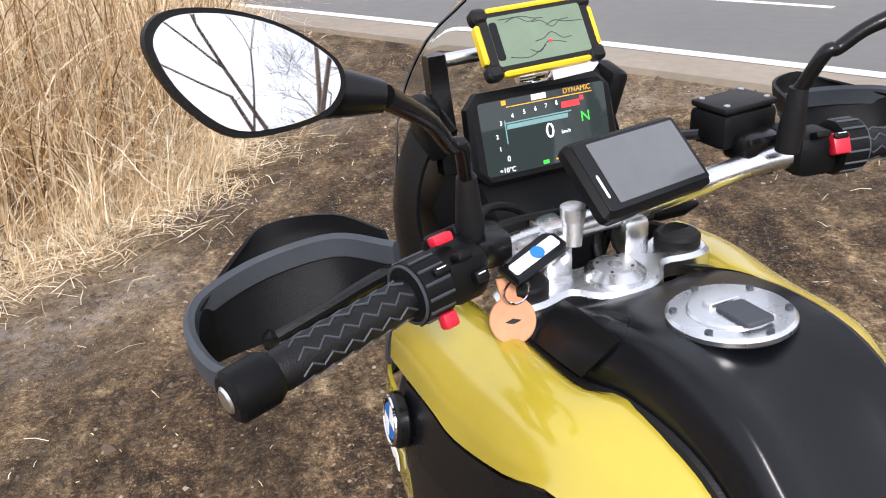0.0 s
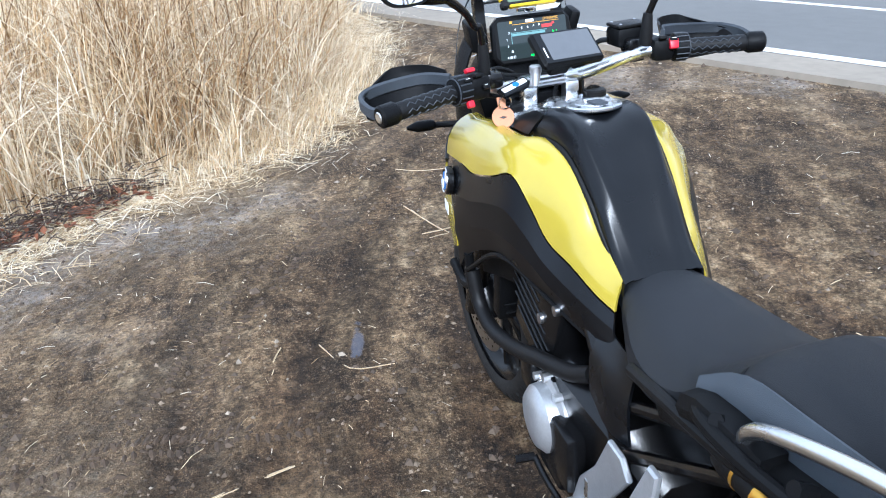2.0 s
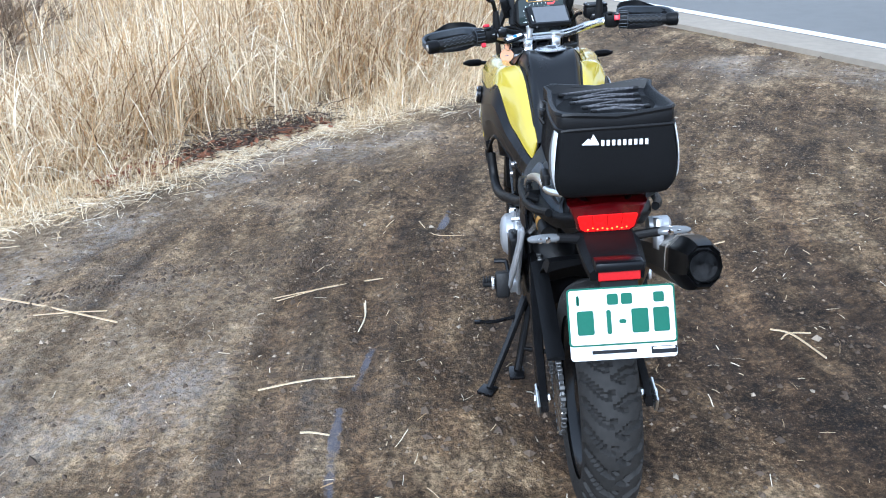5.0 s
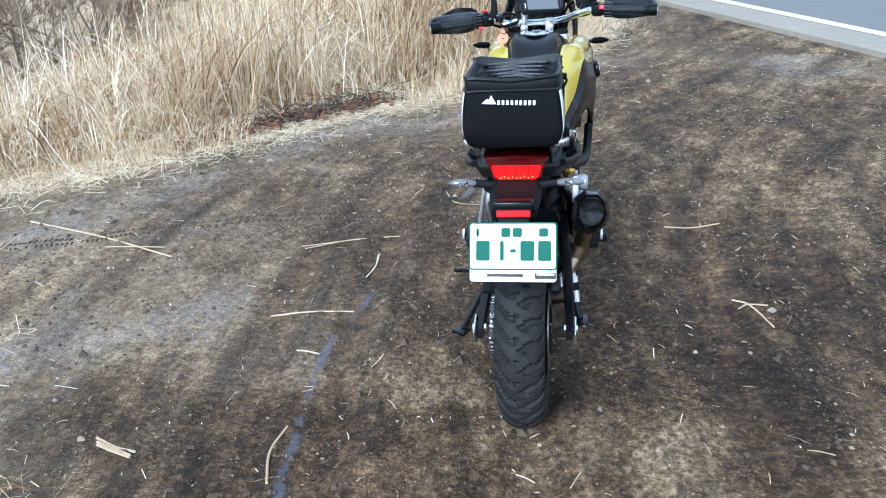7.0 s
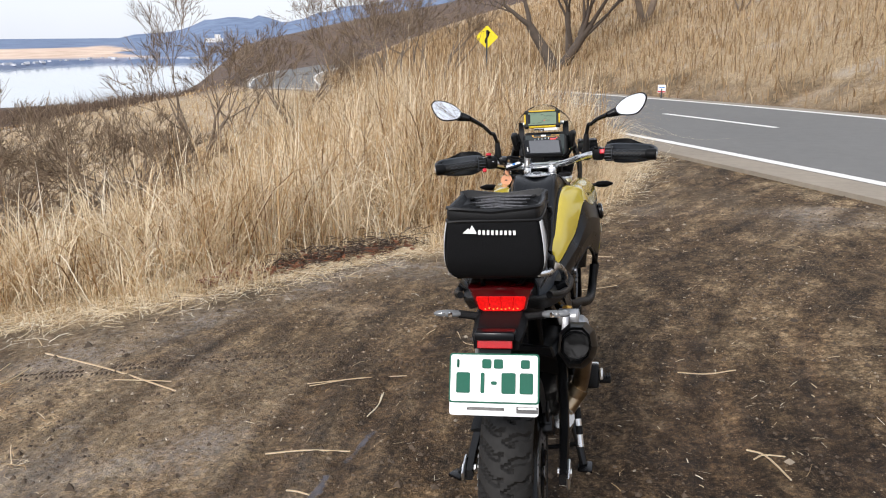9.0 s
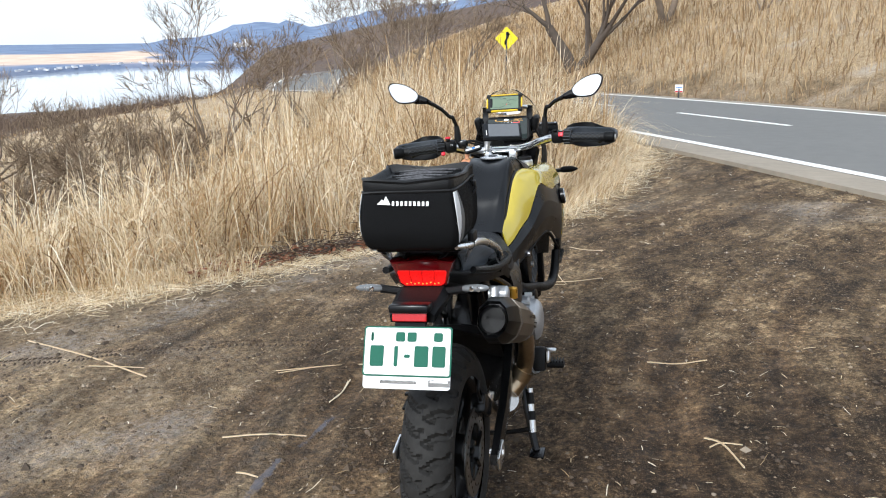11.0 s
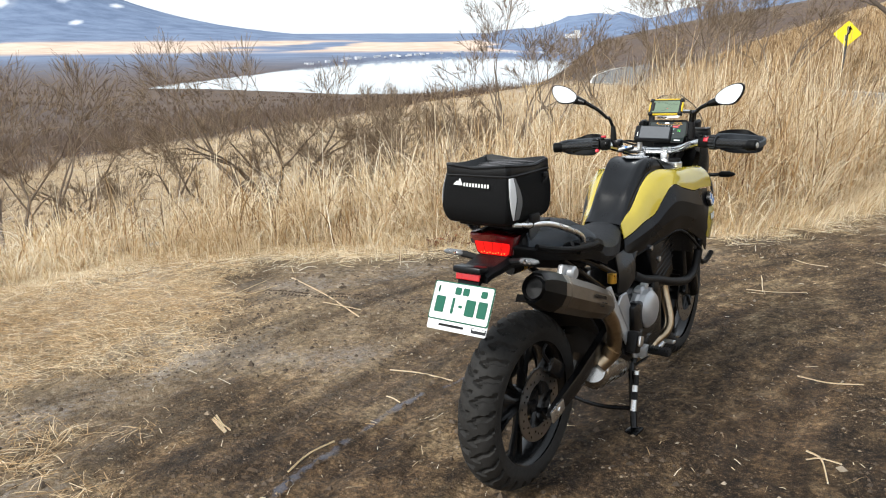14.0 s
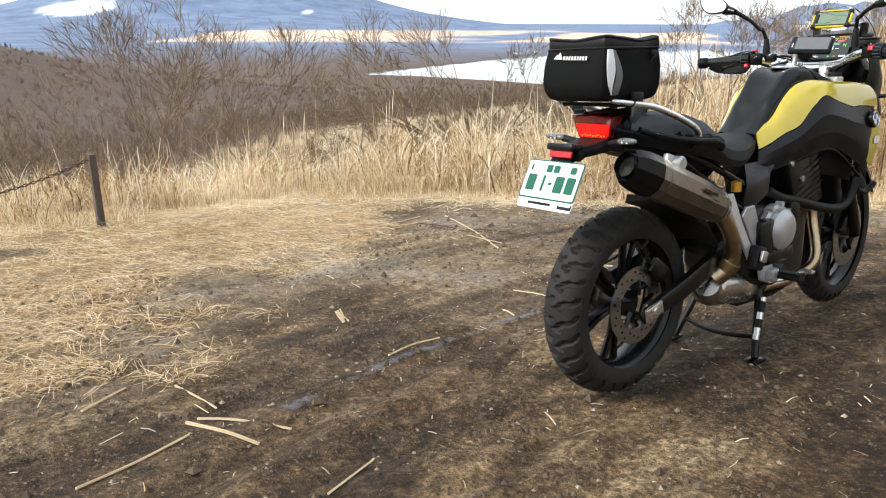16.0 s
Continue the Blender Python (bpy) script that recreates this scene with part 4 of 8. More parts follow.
rbox(b, (0, 0.985, 0.80), (0.28, 0.24, 0.10), 0.02, rot(20))
part("cylinder_head_cover", b, BLKMET, bike)
for k in range(6):
    b = bmesh.new()
    rbox(b, (0, 0.93 + 0.015 * k, 0.57 + k * 0.032), (0.306, 0.226, 0.006), 0.002, rot(20), 1)
    part("cooling_fin", b, BLKMET, bike)
# clutch cover (right) and alternator cover (left)
for sx, (y, z, r) in ((1, (0.715, 0.49, 0.080)), (-1, (0.83, 0.445, 0.078))):
    b = bmesh.new()
    lathe(b, [(0.13 * sx, r + 0.012), (0.155 * sx, r + 0.012), (0.162 * sx, r), (0.185 * sx, r - 0.003), (0.20 * sx, r - 0.018), (0.207 * sx, r - 0.045), (0.208 * sx, 0.0)], "X", 40, (0, y, z))
    cover = part("engine_cover", b, FORGED, bike, "round silver cast engine cover")
    for k in range(9):
        b = bmesh.new()
        a = 2 * math.pi * k / 9
        tube(b, [(0.14 * sx, y + (r + 0.014) * math.cos(a), z + (r + 0.014) * math.sin(a)), (0.168 * sx, y + (r + 0.014) * math.cos(a), z + (r + 0.014) * math.sin(a))], 0.010, 8, 1)
        part("cover_lug", b, CAST, cover)
    b = bmesh.new()
    rbox(b, (sx * 0.160, y - 0.10, z - 0.02), (0.05, 0.10, 0.14), 0.015)
    rbox(b, (sx * 0.155, y + 0.0, z - 0.10), (0.05, 0.20, 0.06), 0.015)
    part("gearbox_cover", b, BLKMET, bike)
    b = bmesh.new()
    rbox(b, (sx * 0.155, y + 0.11, z + 0.05), (0.04, 0.07, 0.09), 0.012)
    part("water_pump_cover", b, BLKMET, bike)
b = bmesh.new()
for sx in (-1, 1):
    tube(b, [(sx * 0.12, 0.56, 0.50), (sx * 0.125, 0.60, 0.62), (sx * 0.11, 0.74, 0.74), (sx * 0.08, 1.0, 0.88), (sx * 0.05, 1.13, 0.96)], 0.018, 12)
    tube(b, [(sx * 0.12, 0.56, 0.66), (sx * 0.10, 0.30, 0.78), (sx * 0.09, 0.02, 0.86)], 0.013, 10)
    tube(b, [(sx * 0.13, 0.55, 0.56), (sx * 0.115, 0.36, 0.68), (sx * 0.10, 0.14, 0.82)], 0.013, 10)
tube(b, [(0, 1.19, 0.83), (0, 1.12, 1.01)], 0.035, 16, 1)
part("frame", b, BLKMET, bike, "black tubular steel frame")
# exhaust headers, collector and link pipe
b = bmesh.new()
for sx in (-0.06, 0.06):
    tube(b, [(sx, 1.03, 0.66), (sx, 1.12, 0.60), (sx * 1.2, 1.15, 0.45), (sx + 0.06, 1.10, 0.30), (0.10, 0.98, 0.245), (0.09, 0.70, 0.24)], 0.021, 14)
part("exhaust_header", b, HEATST, bike, "heat-tinted steel exhaust headers")
b = bmesh.new()
tube(b, [(0.08, 0.72, 0.25), (0.085, 0.60, 0.265), (0.09, 0.50, 0.29), (0.10, 0.38, 0.31), (0.12, 0.335, 0.34)], [0.035, 0.055, 0.062, 0.062, 0.045], 18)
part("exhaust_collector", b, STEEL, bike, "bulged stainless collector box")
b = bmesh.new()
tube(b, [(0.13, 0.36, 0.36), (0.165, 0.39, 0.40), (0.185, 0.385, 0.46), (0.197, 0.34, 0.54), (0.20, 0.275, 0.61)], [0.036, 0.031, 0.028, 0.027, 0.028], 16)
tube(b, [(0.16, 0.388, 0.395), (0.178, 0.392, 0.425)], 0.036, 16, 1)
part("link_pipe", b, HEATST, bike, "bronze-tinted link pipe with clamp")


def silencer():
    y0, z0, y1, z1 = -0.210, 0.818, 0.280, 0.628
    d = Vector((0, y1 - y0, z1 - z0)).normalized()
    upv = Vector((1, 0, 0)).cross(d) * (1 if Vector((1, 0, 0)).cross(d).z > 0 else -1)
    shape = [(-0.40, -1.0), (0.30, -1.0), (0.78, -0.62), (1.0, -0.05), (0.86, 0.62), (0.46, 1.0), (-0.30, 1.0), (-0.85, 0.55), (-0.95, -0.35)]

    def loop(t, h, w, xo=0.2):
        c = Vector((xo, y0, z0)) + d * t
        return [c + Vector((1, 0, 0)) * (u * w * .87) + upv * (v * h * .86) for u, v in shape]
    L_ = 0.582
    b = bmesh.new()
    loft(b, [loop(0.105, 0.068, 0.058), loop(0.12, 0.0705, 0.0605), loop(0.35, 0.068, 0.058), loop(0.495, 0.058, 0.05), loop(0.50, 0.056, 0.048)])
    body = part("silencer", b, TITAN, bike, "grey titanium silencer with black carbon end cap")
    body.data.set_sharp_from_angle(angle=radians(22))
    b = bmesh.new()
    loft(b, [loop(0.0, 0.046, 0.040), loop(-0.012, 0.054, 0.047), loop(0.006, 0.063, 0.053), loop(0.05, 0.071, 0.060), loop(0.108, 0.0725, 0.0625), loop(0.112, 0.070, 0.060)])
    part("end_cap", b, CARBON, body, "black carbon-look end cap").data.set_sharp_from_angle(angle=radians(22))
    b = bmesh.new()
    c0 = Vector((0.2, y0, z0))
    tube(b, [c0 - d * 0.02, c0 - d * 0.012, c0 + d * 0.004], [0.037, 0.0385, 0.037], 24, 1, caps=False)
    tube(b, [c0 - d * 0.02, c0 + d * 0.03], [0.0345, 0.033], 24, 1, caps=False)
    part("outlet_ring", b, CARBON, body)
    b = bmesh.new()
    tube(b, [c0 + d * 0.0, c0 + d * 0.002], 0.034, 24, 1)
    part("outlet", b, RUBBER, body, "dark hollow outlet")
    b = bmesh.new()
    loft(b, [loop(0.495, 0.058, 0.05), loop(0.525, 0.045, 0.04), loop(0.54, 0.032, 0.03)])
    part("front_cone", b, STEEL, body)
    for t in (0.145, 0.485):
        b = bmesh.new()
        loft(b, [loop(t, 0.0715, 0.0615), loop(t + 0.008, 0.0715, 0.0615)] if t < 0.3 else [loop(t, 0.0605, 0.0525), loop(t + 0.008, 0.06, 0.052)])
        part("band", b, TITAN, body)
    # maker's marking as plain bars
    m = facing(Vector((0.2, y0, z0)) + d * 0.36 + Vector((0.0535, 0, 0)) + upv * 0.02, (1, 0.0, 0.12), upv)
    for k, (u, v, w, h) in enumerate(((0.0, 0.0, 0.075, 0.011), (0.03, -0.018, 0.04, 0.003), (0.012, -0.03, 0.03, 0.007))):
        b = bmesh.new()
        plate(b, rect(w, h, cx=u, cy=v), 0.0012, on(m))
        part("marking_bar", b, BLKMET, body)
    b = bmesh.new()
    rbox(b, (0.16, 0.03, 0.79), (0.02, 0.05, 0.08), 0.006, rot(-20))
    lathe(b, [(0.14, 0.024), (0.19, 0.024), (0.196, 0.018)], "X", 20, (0, 0.06, 0.80))
    part("silencer_bracket", b, FORGED, bike, "silver silencer hanger")


silencer()

# radiator, guards, tubes
b = bmesh.new()
rbox(b, (0, 1.16, 0.66), (0.32, 0.05, 0.34), 0.01, rot(12))
radiator = part("radiator", b, PLASTIC, bike, "black finned radiator")
for k in range(14):
    b = bmesh.new()
    rbox(b, (0, 1.19 + 0.005 * (k - 7), 0.52 + 0.02 * k), (0.29, 0.012, 0.006), 0.001, None, 1)
    part("radiator_fin", b, PLASTIC, radiator)
b = bmesh.new()
loft(b, [[(-w, y, z + 0.03), (-w * 0.7, y, z), (w * 0.7, y, z), (w, y, z + 0.03), (w * 0.9, y, z + 0.036), (-w * 0.9, y, z + 0.036)] for y, w, z in ((0.62, 0.10, 0.185), (0.85, 0.12, 0.185), (1.02, 0.11, 0.21), (1.13, 0.09, 0.30), (1.17, 0.07, 0.40))])
part("skid_plate", b, PLASTIC, bike, "black engine guard plate")
for sx in (-1, 1):
    b = bmesh.new()
    tube(b, [(sx * 0.215, 1.19, 0.64), (sx * 0.208, 1.16, 0.555), (sx * 0.20, 1.08, 0.525), (sx * 0.185, 0.96, 0.545), (sx * 0.165, 0.86, 0.575), (sx * 0.14, 0.76, 0.60), (sx * 0.12, 0.70, 0.63)], 0.0185, 12)
    part("coolant_guard_tube", b, RUBBER, bike, "thick black side tube")
    for yb, zb, rb in ((0.885, 0.66, 0.012), (0.80, 0.725, 0.011)):
        b = bmesh.new()
        lathe(b, [(sx * 0.13, 0.0), (sx * 0.13, rb), (sx * 0.158, rb), (sx * 0.16, 0.0)], "X", 12, (0, yb, zb))
        part("frame_bolt", b, BOLT, bike)
    # side cover below the seat
    b = shell([[(sx * 0.10, 0.70, 0.75), (sx * 0.135, 0.68, 0.70), (sx * 0.145, 0.66, 0.63)], [(sx * 0.105, 0.62, 0.745), (sx * 0.14, 0.60, 0.68), (sx * 0.148, 0.58, 0.60)], [(sx * 0.11, 0.55, 0.745), (sx * 0.135, 0.53, 0.67), (sx * 0.135, 0.52, 0.60)]], 0.006)
    part("side_cover", b, SATIN, bike, "black frame side cover")
    # footpeg plate, pegs, heel guard
    b = bmesh.new()
    plate(b, [(0.50, 0.60), (0.55, 0.60), (0.60, 0.50), (0.665, 0.42), (0.70, 0.33), (0.66, 0.29), (0.61, 0.31), (0.59, 0.40), (0.53, 0.48), (0.47, 0.57)], 0.012, lambda u, v, w: (sx * (0.155 + 0.02 * (0.6 - v)) + w, u, v), 0.003)
    rbox(b, (sx * 0.175, 0.665, 0.325), (0.045, 0.05, 0.05), 0.01)
    part("footpeg_plate", b, FORGED, bike, "silver forged footpeg plate")
    b = bmesh.new()
    rbox(b, (sx * 0.235, 0.69, 0.322), (0.10, 0.042, 0.022), 0.008)
    peg = part("footpeg", b, RUBBER, bike, "ribbed black rider footpeg")
    for k in range(9):
        b = bmesh.new()
        rbox(b, (sx * (0.195 + 0.0105 * k), 0.69, 0.336), (0.005, 0.040, 0.012), 0.002, None, 1)
        part("peg_rib", b, RUBBER, peg)
    b = bmesh.new()
    plate(b, [(0.38, 0.66), (0.41, 0.66), (0.445, 0.55), (0.50, 0.42), (0.485, 0.395), (0.455, 0.42), (0.41, 0.52), (0.375, 0.62)], 0.014, lambda u, v, w: (sx * (0.155 + 0.05 * (0.66 - v) / 0.26) + w, u, v), 0.004)
    part("pillion_bracket", b, FORGED, bike, "silver pillion peg bracket")
    b = bmesh.new()
    rbox(b, (sx * 0.222, 0.475, 0.43), (0.045, 0.055, 0.085), 0.010, rot(-18))
    part("pillion_peg", b, RUBBER, bike, "folded black pillion peg")
    b = bmesh.new()
    rbox(b, (sx * 0.252, 0.47, 0.44), (0.012, 0.035, 0.04), 0.004, rot(-18))
    part("pillion_peg_cap", b, SILVER, bike)
# gear and brake pedals
b = bmesh.new()
tube(b, [(-0.175, 0.66, 0.30), (-0.185, 0.78, 0.305), (-0.19, 0.85, 0.325)], 0.008, 8)
tube(b, [(-0.19, 0.85, 0.325), (-0.235, 0.855, 0.325)], 0.010, 8, 1)
part("gear_lever", b, BLKMET, bike)
b = bmesh.new()
tube(b, [(0.175, 0.66, 0.30), (0.185, 0.78, 0.29), (0.19, 0.86, 0.30)], 0.009, 8)
rbox(b, (0.21, 0.87, 0.305), (0.05, 0.03, 0.012), 0.004)
part("brake_pedal", b, SILVER, bike)
b = bmesh.new()
tube(b, [(-0.155, 0.63, 0.44), (-0.157, 0.63, 0.36)], 0.012, 10, 1)
tube(b, [(-0.157, 0.63, 0.36), (-0.16, 0.65, 0.30)], 0.006, 8, 1)
part("shift_assist", b, SILVER, bike)

def along_(f):
    return Vector((0.152, 0.665, 0.23)).lerp(Vector((0.168, 0.60, 0.08)), f)


# centre stand and side stand
b = bmesh.new()
for sx in (-1, 1):
    tube(b, [(sx * 0.12, 0.69, 0.25), (sx * 0.145, 0.64, 0.14), (sx * 0.178, 0.585, 0.014)], 0.0145, 10)
    rbox(b, (sx * 0.183, 0.575, 0.008), (0.055, 0.075, 0.014), 0.005)
    tube(b, [(sx * 0.12, 0.69, 0.25), (sx * 0.12, 0.72, 0.29)], 0.02, 10, 1)
tube(b, [(-0.158, 0.615, 0.085), (-0.05, 0.60, 0.072), (0.05, 0.60, 0.072), (0.158, 0.615, 0.085)], 0.009, 10)
part("centre_stand", b, BLKMET, bike, "black two-legged centre stand")
b = bmesh.new()
tube(b, [(-0.135, 0.665, 0.27), (-0.205, 0.578, 0.145), (-0.285, 0.487, 0.014)], [0.016, 0.013, 0.012], 10)
rbox(b, (-0.292, 0.478, 0.009), (0.06, 0.055, 0.014), 0.005, rot(0, 0, -30))
tube(b, [(-0.165, 0.63, 0.215), (-0.245, 0.60, 0.215), (-0.300, 0.59, 0.222)], 0.0075, 8)
rbox(b, (-0.308, 0.586, 0.225), (0.03, 0.016, 0.014), 0.004)
part("side_stand", b, BLKMET, bike, "black side stand folded down")
b = bmesh.new()
tube(b, [(0.152, 0.665, 0.23), (0.168, 0.60, 0.08)], 0.012, 10, 1)
spring = part("stand_spring", b, SILVER, bike, "bright stand spring with taped sleeve")
for k, f in enumerate((.10, .52)):
    b = bmesh.new()
    tube(b, [along_(f), along_(f + .26 - .06 * k)], 0.0135, 10, 1)
    part("tape_band", b, RUBBER, spring, "black tape band")

# rear shock with gold reservoir
b = bmesh.new()
lathe(b, [(-0.02, 0.0), (-0.02, 0.022), (0.0, 0.026), (0.10, 0.026), (0.13, 0.030), (0.155, 0.026), (0.158, 0.0)], "Y", 20, (-0.105, 0.14, 0.765))
shock = part("shock_reservoir", b, RUBBER, bike, "black shock reservoir with gold bands")
for y in (0.04, 0.105):
    b = bmesh.new()
    lathe(b, [(y, 0.0265), (y, 0.0275), (y + 0.028, 0.0275), (y + 0.028, 0.0265)], "Y", 20, (-0.105, 0.14, 0.765), closed=True)
    part("gold_band", b, GOLD, shock, "gold anodised band")
b = bmesh.new()
tube(b, [(0.03, 0.36, 0.72), (0.03, 0.44, 0.50)], 0.03, 14, 1)
part("shock_body", b, BLKMET, bike)
b = bmesh.new()
lathe(b, [(0, 0.0), (0, 0.018), (0.035, 0.018), (0.04, 0.0)], "Z", 16, (0.14, 0.455, 0.66))
part("brake_fluid_bottle", b, GOLD, bike, "small amber brake fluid bottle")
# cables and hoses on the rear subframe
b = bmesh.new()
tube(b, [(-0.145, 0.50, 0.78), (-0.15, 0.40, 0.80), (-0.14, 0.22, 0.815), (-0.11, 0.08, 0.84)], 0.012, 10)
part("subframe_hose", b, RUBBER, bike)

# ---- bodywork ----
YEL = [[(.155, 1.27, 1.008), (.178, 1.272, 1.006), (.205, 1.275, .988), (.225, 1.28, .955), (.231, 1.285, .915)],
       [(.136, 1.19, 1.002), (.156, 1.19, 1.014), (.192, 1.19, 1.006), (.216, 1.175, .966), (.226, 1.16, .926)],
       [(.127, 1.115, 1.006), (.146, 1.11, 1.019), (.185, 1.09, 1.005), (.209, 1.09, .964), (.221, 1.10, .925)],
       [(.121, 1.02, 1.011), (.138, 1.01, 1.024), (.173, .99, 1.014), (.196, .99, .978), (.207, 1.01, .948)],
       [(.106, .965, 1.028), (.122, .955, 1.028), (.151, .935, 1.010), (.173, .935, .988), (.188, .938, .972)],
       [(.097, .875, 1.012), (.110, .865, 1.006), (.136, .86, .980), (.158, .865, .948), (.172, .876, .922)],
       [(.090, .805, .962), (.102, .80, .952), (.123, .80, .928), (.143, .815, .894), (.156, .83, .866)],
       [(.084, .757, .906), (.094, .752, .897), (.110, .75, .882), (.126, .757, .862), (.137, .765, .841)],
       [(.081, .70, .868), (.088, .699, .860), (.099, .70, .844), (.109, .702, .826), (.115, .703, .807)],
       [(.079, .667, .845), (.083, .666, .836), (.088, .665, .820), (.093, .663, .803), (.096, .661, .787)]]
BLK = [[(.230, 1.232, .914), (.244, 1.222, .83), (.243, 1.216, .74), (.230, 1.240, .63)],
       [(.227, 1.162, .923), (.243, 1.165, .85), (.241, 1.17, .77), (.228, 1.185, .685)],
       [(.222, 1.10, .921), (.237, 1.09, .865), (.233, 1.09, .80), (.216, 1.10, .735)],
       [(.208, 1.01, .944), (.223, 1.005, .89), (.219, 1.0, .83), (.202, 1.0, .772)],
       [(.189, .938, .968), (.207, .93, .90), (.203, .92, .83), (.186, .92, .765)],
       [(.173, .876, .918), (.189, .87, .868), (.184, .86, .81), (.168, .86, .752)],
       [(.157, .83, .862), (.171, .82, .828), (.166, .81, .78), (.152, .81, .738)],
       [(.138, .765, .837), (.149, .755, .80), (.146, .75, .76), (.136, .745, .722)],
       [(.116, .703, .803), (.125, .695, .775), (.124, .685, .742), (.118, .68, .71)],
       [(.097, .661, .783), (.105, .648, .758), (.108, .635, .73), (.104, .62, .695)]]
LOWY = [[(.236, 1.225, .870), (.244, 1.215, .79), (.240, 1.215, .70)], [(.233, 1.30, .880), (.243, 1.30, .79), (.234, 1.275, .68)], [(.205, 1.385, .87), (.216, 1.39, .79), (.208, 1.365, .70)]]
GREYF = [[(.160, 1.276, 1.004), (.207, 1.282, .984), (.228, 1.288, .945), (.233, 1.294, .900)], [(.165, 1.33, .985), (.196, 1.345, .955), (.215, 1.35, .915), (.222, 1.35, .875)], [(.145, 1.40, .94), (.170, 1.41, .92), (.185, 1.415, .90), (.19, 1.415, .875)]]
for rows, name, mat, th, lab in ((YEL, "tank_side_panel", YELLOW, 0.006, "metallic yellow tank side panel"), (BLK, "black_side_fairing", SATIN, 0.006, "satin black side fairing"), (LOWY, "front_side_panel", YELLOW, 0.005, "yellow panel with white lettering bars"), (GREYF, "front_wing_panel", GREYPL, 0.005, "grey plastic front wing panel")):
    for k, grid in enumerate(both(rows)):
        ob = part(name, shell(grid, th, 4, name == "black_side_fairing"), mat, bike, lab)
        ob.data.set_sharp_from_angle(angle=radians(13 if name == "black_side_fairing" else 45))
        if name == "front_side_panel":
            sx = 1 if k == 0 else -1
            m = facing((sx * 0.2462, 1.268, 0.785), (sx, 0.10, 0.02))
            for j in range(2):
                b = bmesh.new()
                plate(b, rect(0.022, 0.03, 0.006, 2, cx=(j - 0.5) * 0.028), 0.002, on(m))
                part("lettering_bar", b, WHITE, ob)
# facet line and lower trim of the black fairing
for sx in (-1, 1):
    b = bmesh.new()
    tube(b, [(sx * .228, 1.19, .642), (sx * .20, 1.0, .765), (sx * .155, .83, .735), (sx * .118, .70, .705)], [0.006, 0.007, 0.006, 0.005], 8)
    part("fairing_edge", b, PLASTIC, bike)
    b = bmesh.new()
    tube(b, [(sx * .224, 1.335, .60), (sx * .218, 1.27, .57), (sx * .214, 1.20, .60), (sx * .222, 1.185, .69)], 0.012, 8)
    part("fairing_leg", b, PLASTIC, bike)
    b = shell([[(sx * .18, 1.20, .86), (sx * .19, 1.20, .74), (sx * .18, 1.21, .62)], [(sx * .15, 1.04, .86), (sx * .155, 1.04, .76), (sx * .15, 1.05, .66)], [(sx * .12, .90, .84), (sx * .12, .90, .76), (sx * .12, .90, .68)]], 0.004)
    part("inner_fairing", b, PLASTIC, bike, "matt black inner fairing")
    # round badge
    m = facing((sx * 0.246, 1.226, 0.868), (sx, 0.06, 0.14))
    b = bmesh.new()
    plate(b, [(0.034 * math.cos(2 * math.pi * k / 32), 0.034 * math.sin(2 * math.pi * k / 32)) for k in range(32)], 0.018, on(m), 0.004)
    badge = part("badge", b, BLKMET, bike, "round badge in black, blue and white quarters")
    for k in range(4):
        b = bmesh.new()
        plate(b, [(0, 0)] + [(0.022 * math.cos(math.pi / 2 * k + math.pi / 2 * j / 8), 0.022 * math.sin(math.pi / 2 * k + math.pi / 2 * j / 8)) for j in range(9)], 0.003, on(m @ Matrix.Translation((0, 0, 0.0095))), 0.0005)
        part("badge_quarter", b, BLUE if k % 2 else WHITE, badge)
    b = bmesh.new()
    tube(b, [m @ Vector((0.029 * math.cos(2 * math.pi * k / 24), 0.029 * math.sin(2 * math.pi * k / 24), 0.010)) for k in range(24)], 0.0022, 6, 1, closed=True)
    part("badge_ring", b, CHROME, badge)


# y, half width and height of the lower edge, half width and height of the crest, height in the middle
TANK = [(1.118, .118, 1.012, .085, 1.030, 1.026), (1.07, .114, 1.026, .082, 1.054, 1.050), (1.02, .108, 1.036, .080, 1.069, 1.064), (.97, .101, 1.043, .077, 1.078, 1.070), (.91, .095, 1.040, .074, 1.078, 1.062),
        (.86, .090, 1.018, .071, 1.060, 1.040), (.82, .086, .988, .067, 1.024, 1.006), (.785, .083, .960, .062, .988, .976), (.758, .081, .936, .057, .956, .948), (.735, .080, .908, .052, .922, .913), (.70, .0795, .868, .049, .880, .872), (.66, .079, .838, .048, .846, .842)]
rows = []
for y, w, ze, c, zk, zm in TANK:
    half_ = [(w + 0.004, ze - 0.05), (w, ze - 0.004), (w * .97 + c * .03, ze + .002), ((w + c) / 2, (ze + zk) / 2 + .003), (c * 1.04, zk - .002), (c * .96, zk), (c * .6, (zk + zm) / 2 - .001)]
    rows.append([(-x, y, z) for x, z in half_] + [(0, y, zm)] + [(x, y, z) for x, z in reversed(half_)])
b = bmesh.new()
dense = list(zip(*[catmull(c, 3) for c in zip(*rows)]))
vs = [[b.verts.new(p) for p in r] for r in dense]
for r0, r1 in zip(vs, vs[1:]):
    for j in range(len(r0) - 1):
        b.faces.new((r0[j], r0[j + 1], r1[j + 1], r1[j]))
bmesh.ops.recalc_face_normals(b, faces=b.faces)
bmesh.ops.solidify(b, geom=b.faces[:], thickness=0.004)
tank = part("tank_cover", b, SATIN, bike, "satin black tank cover")
tank.data.set_sharp_from_angle(angle=radians(60))
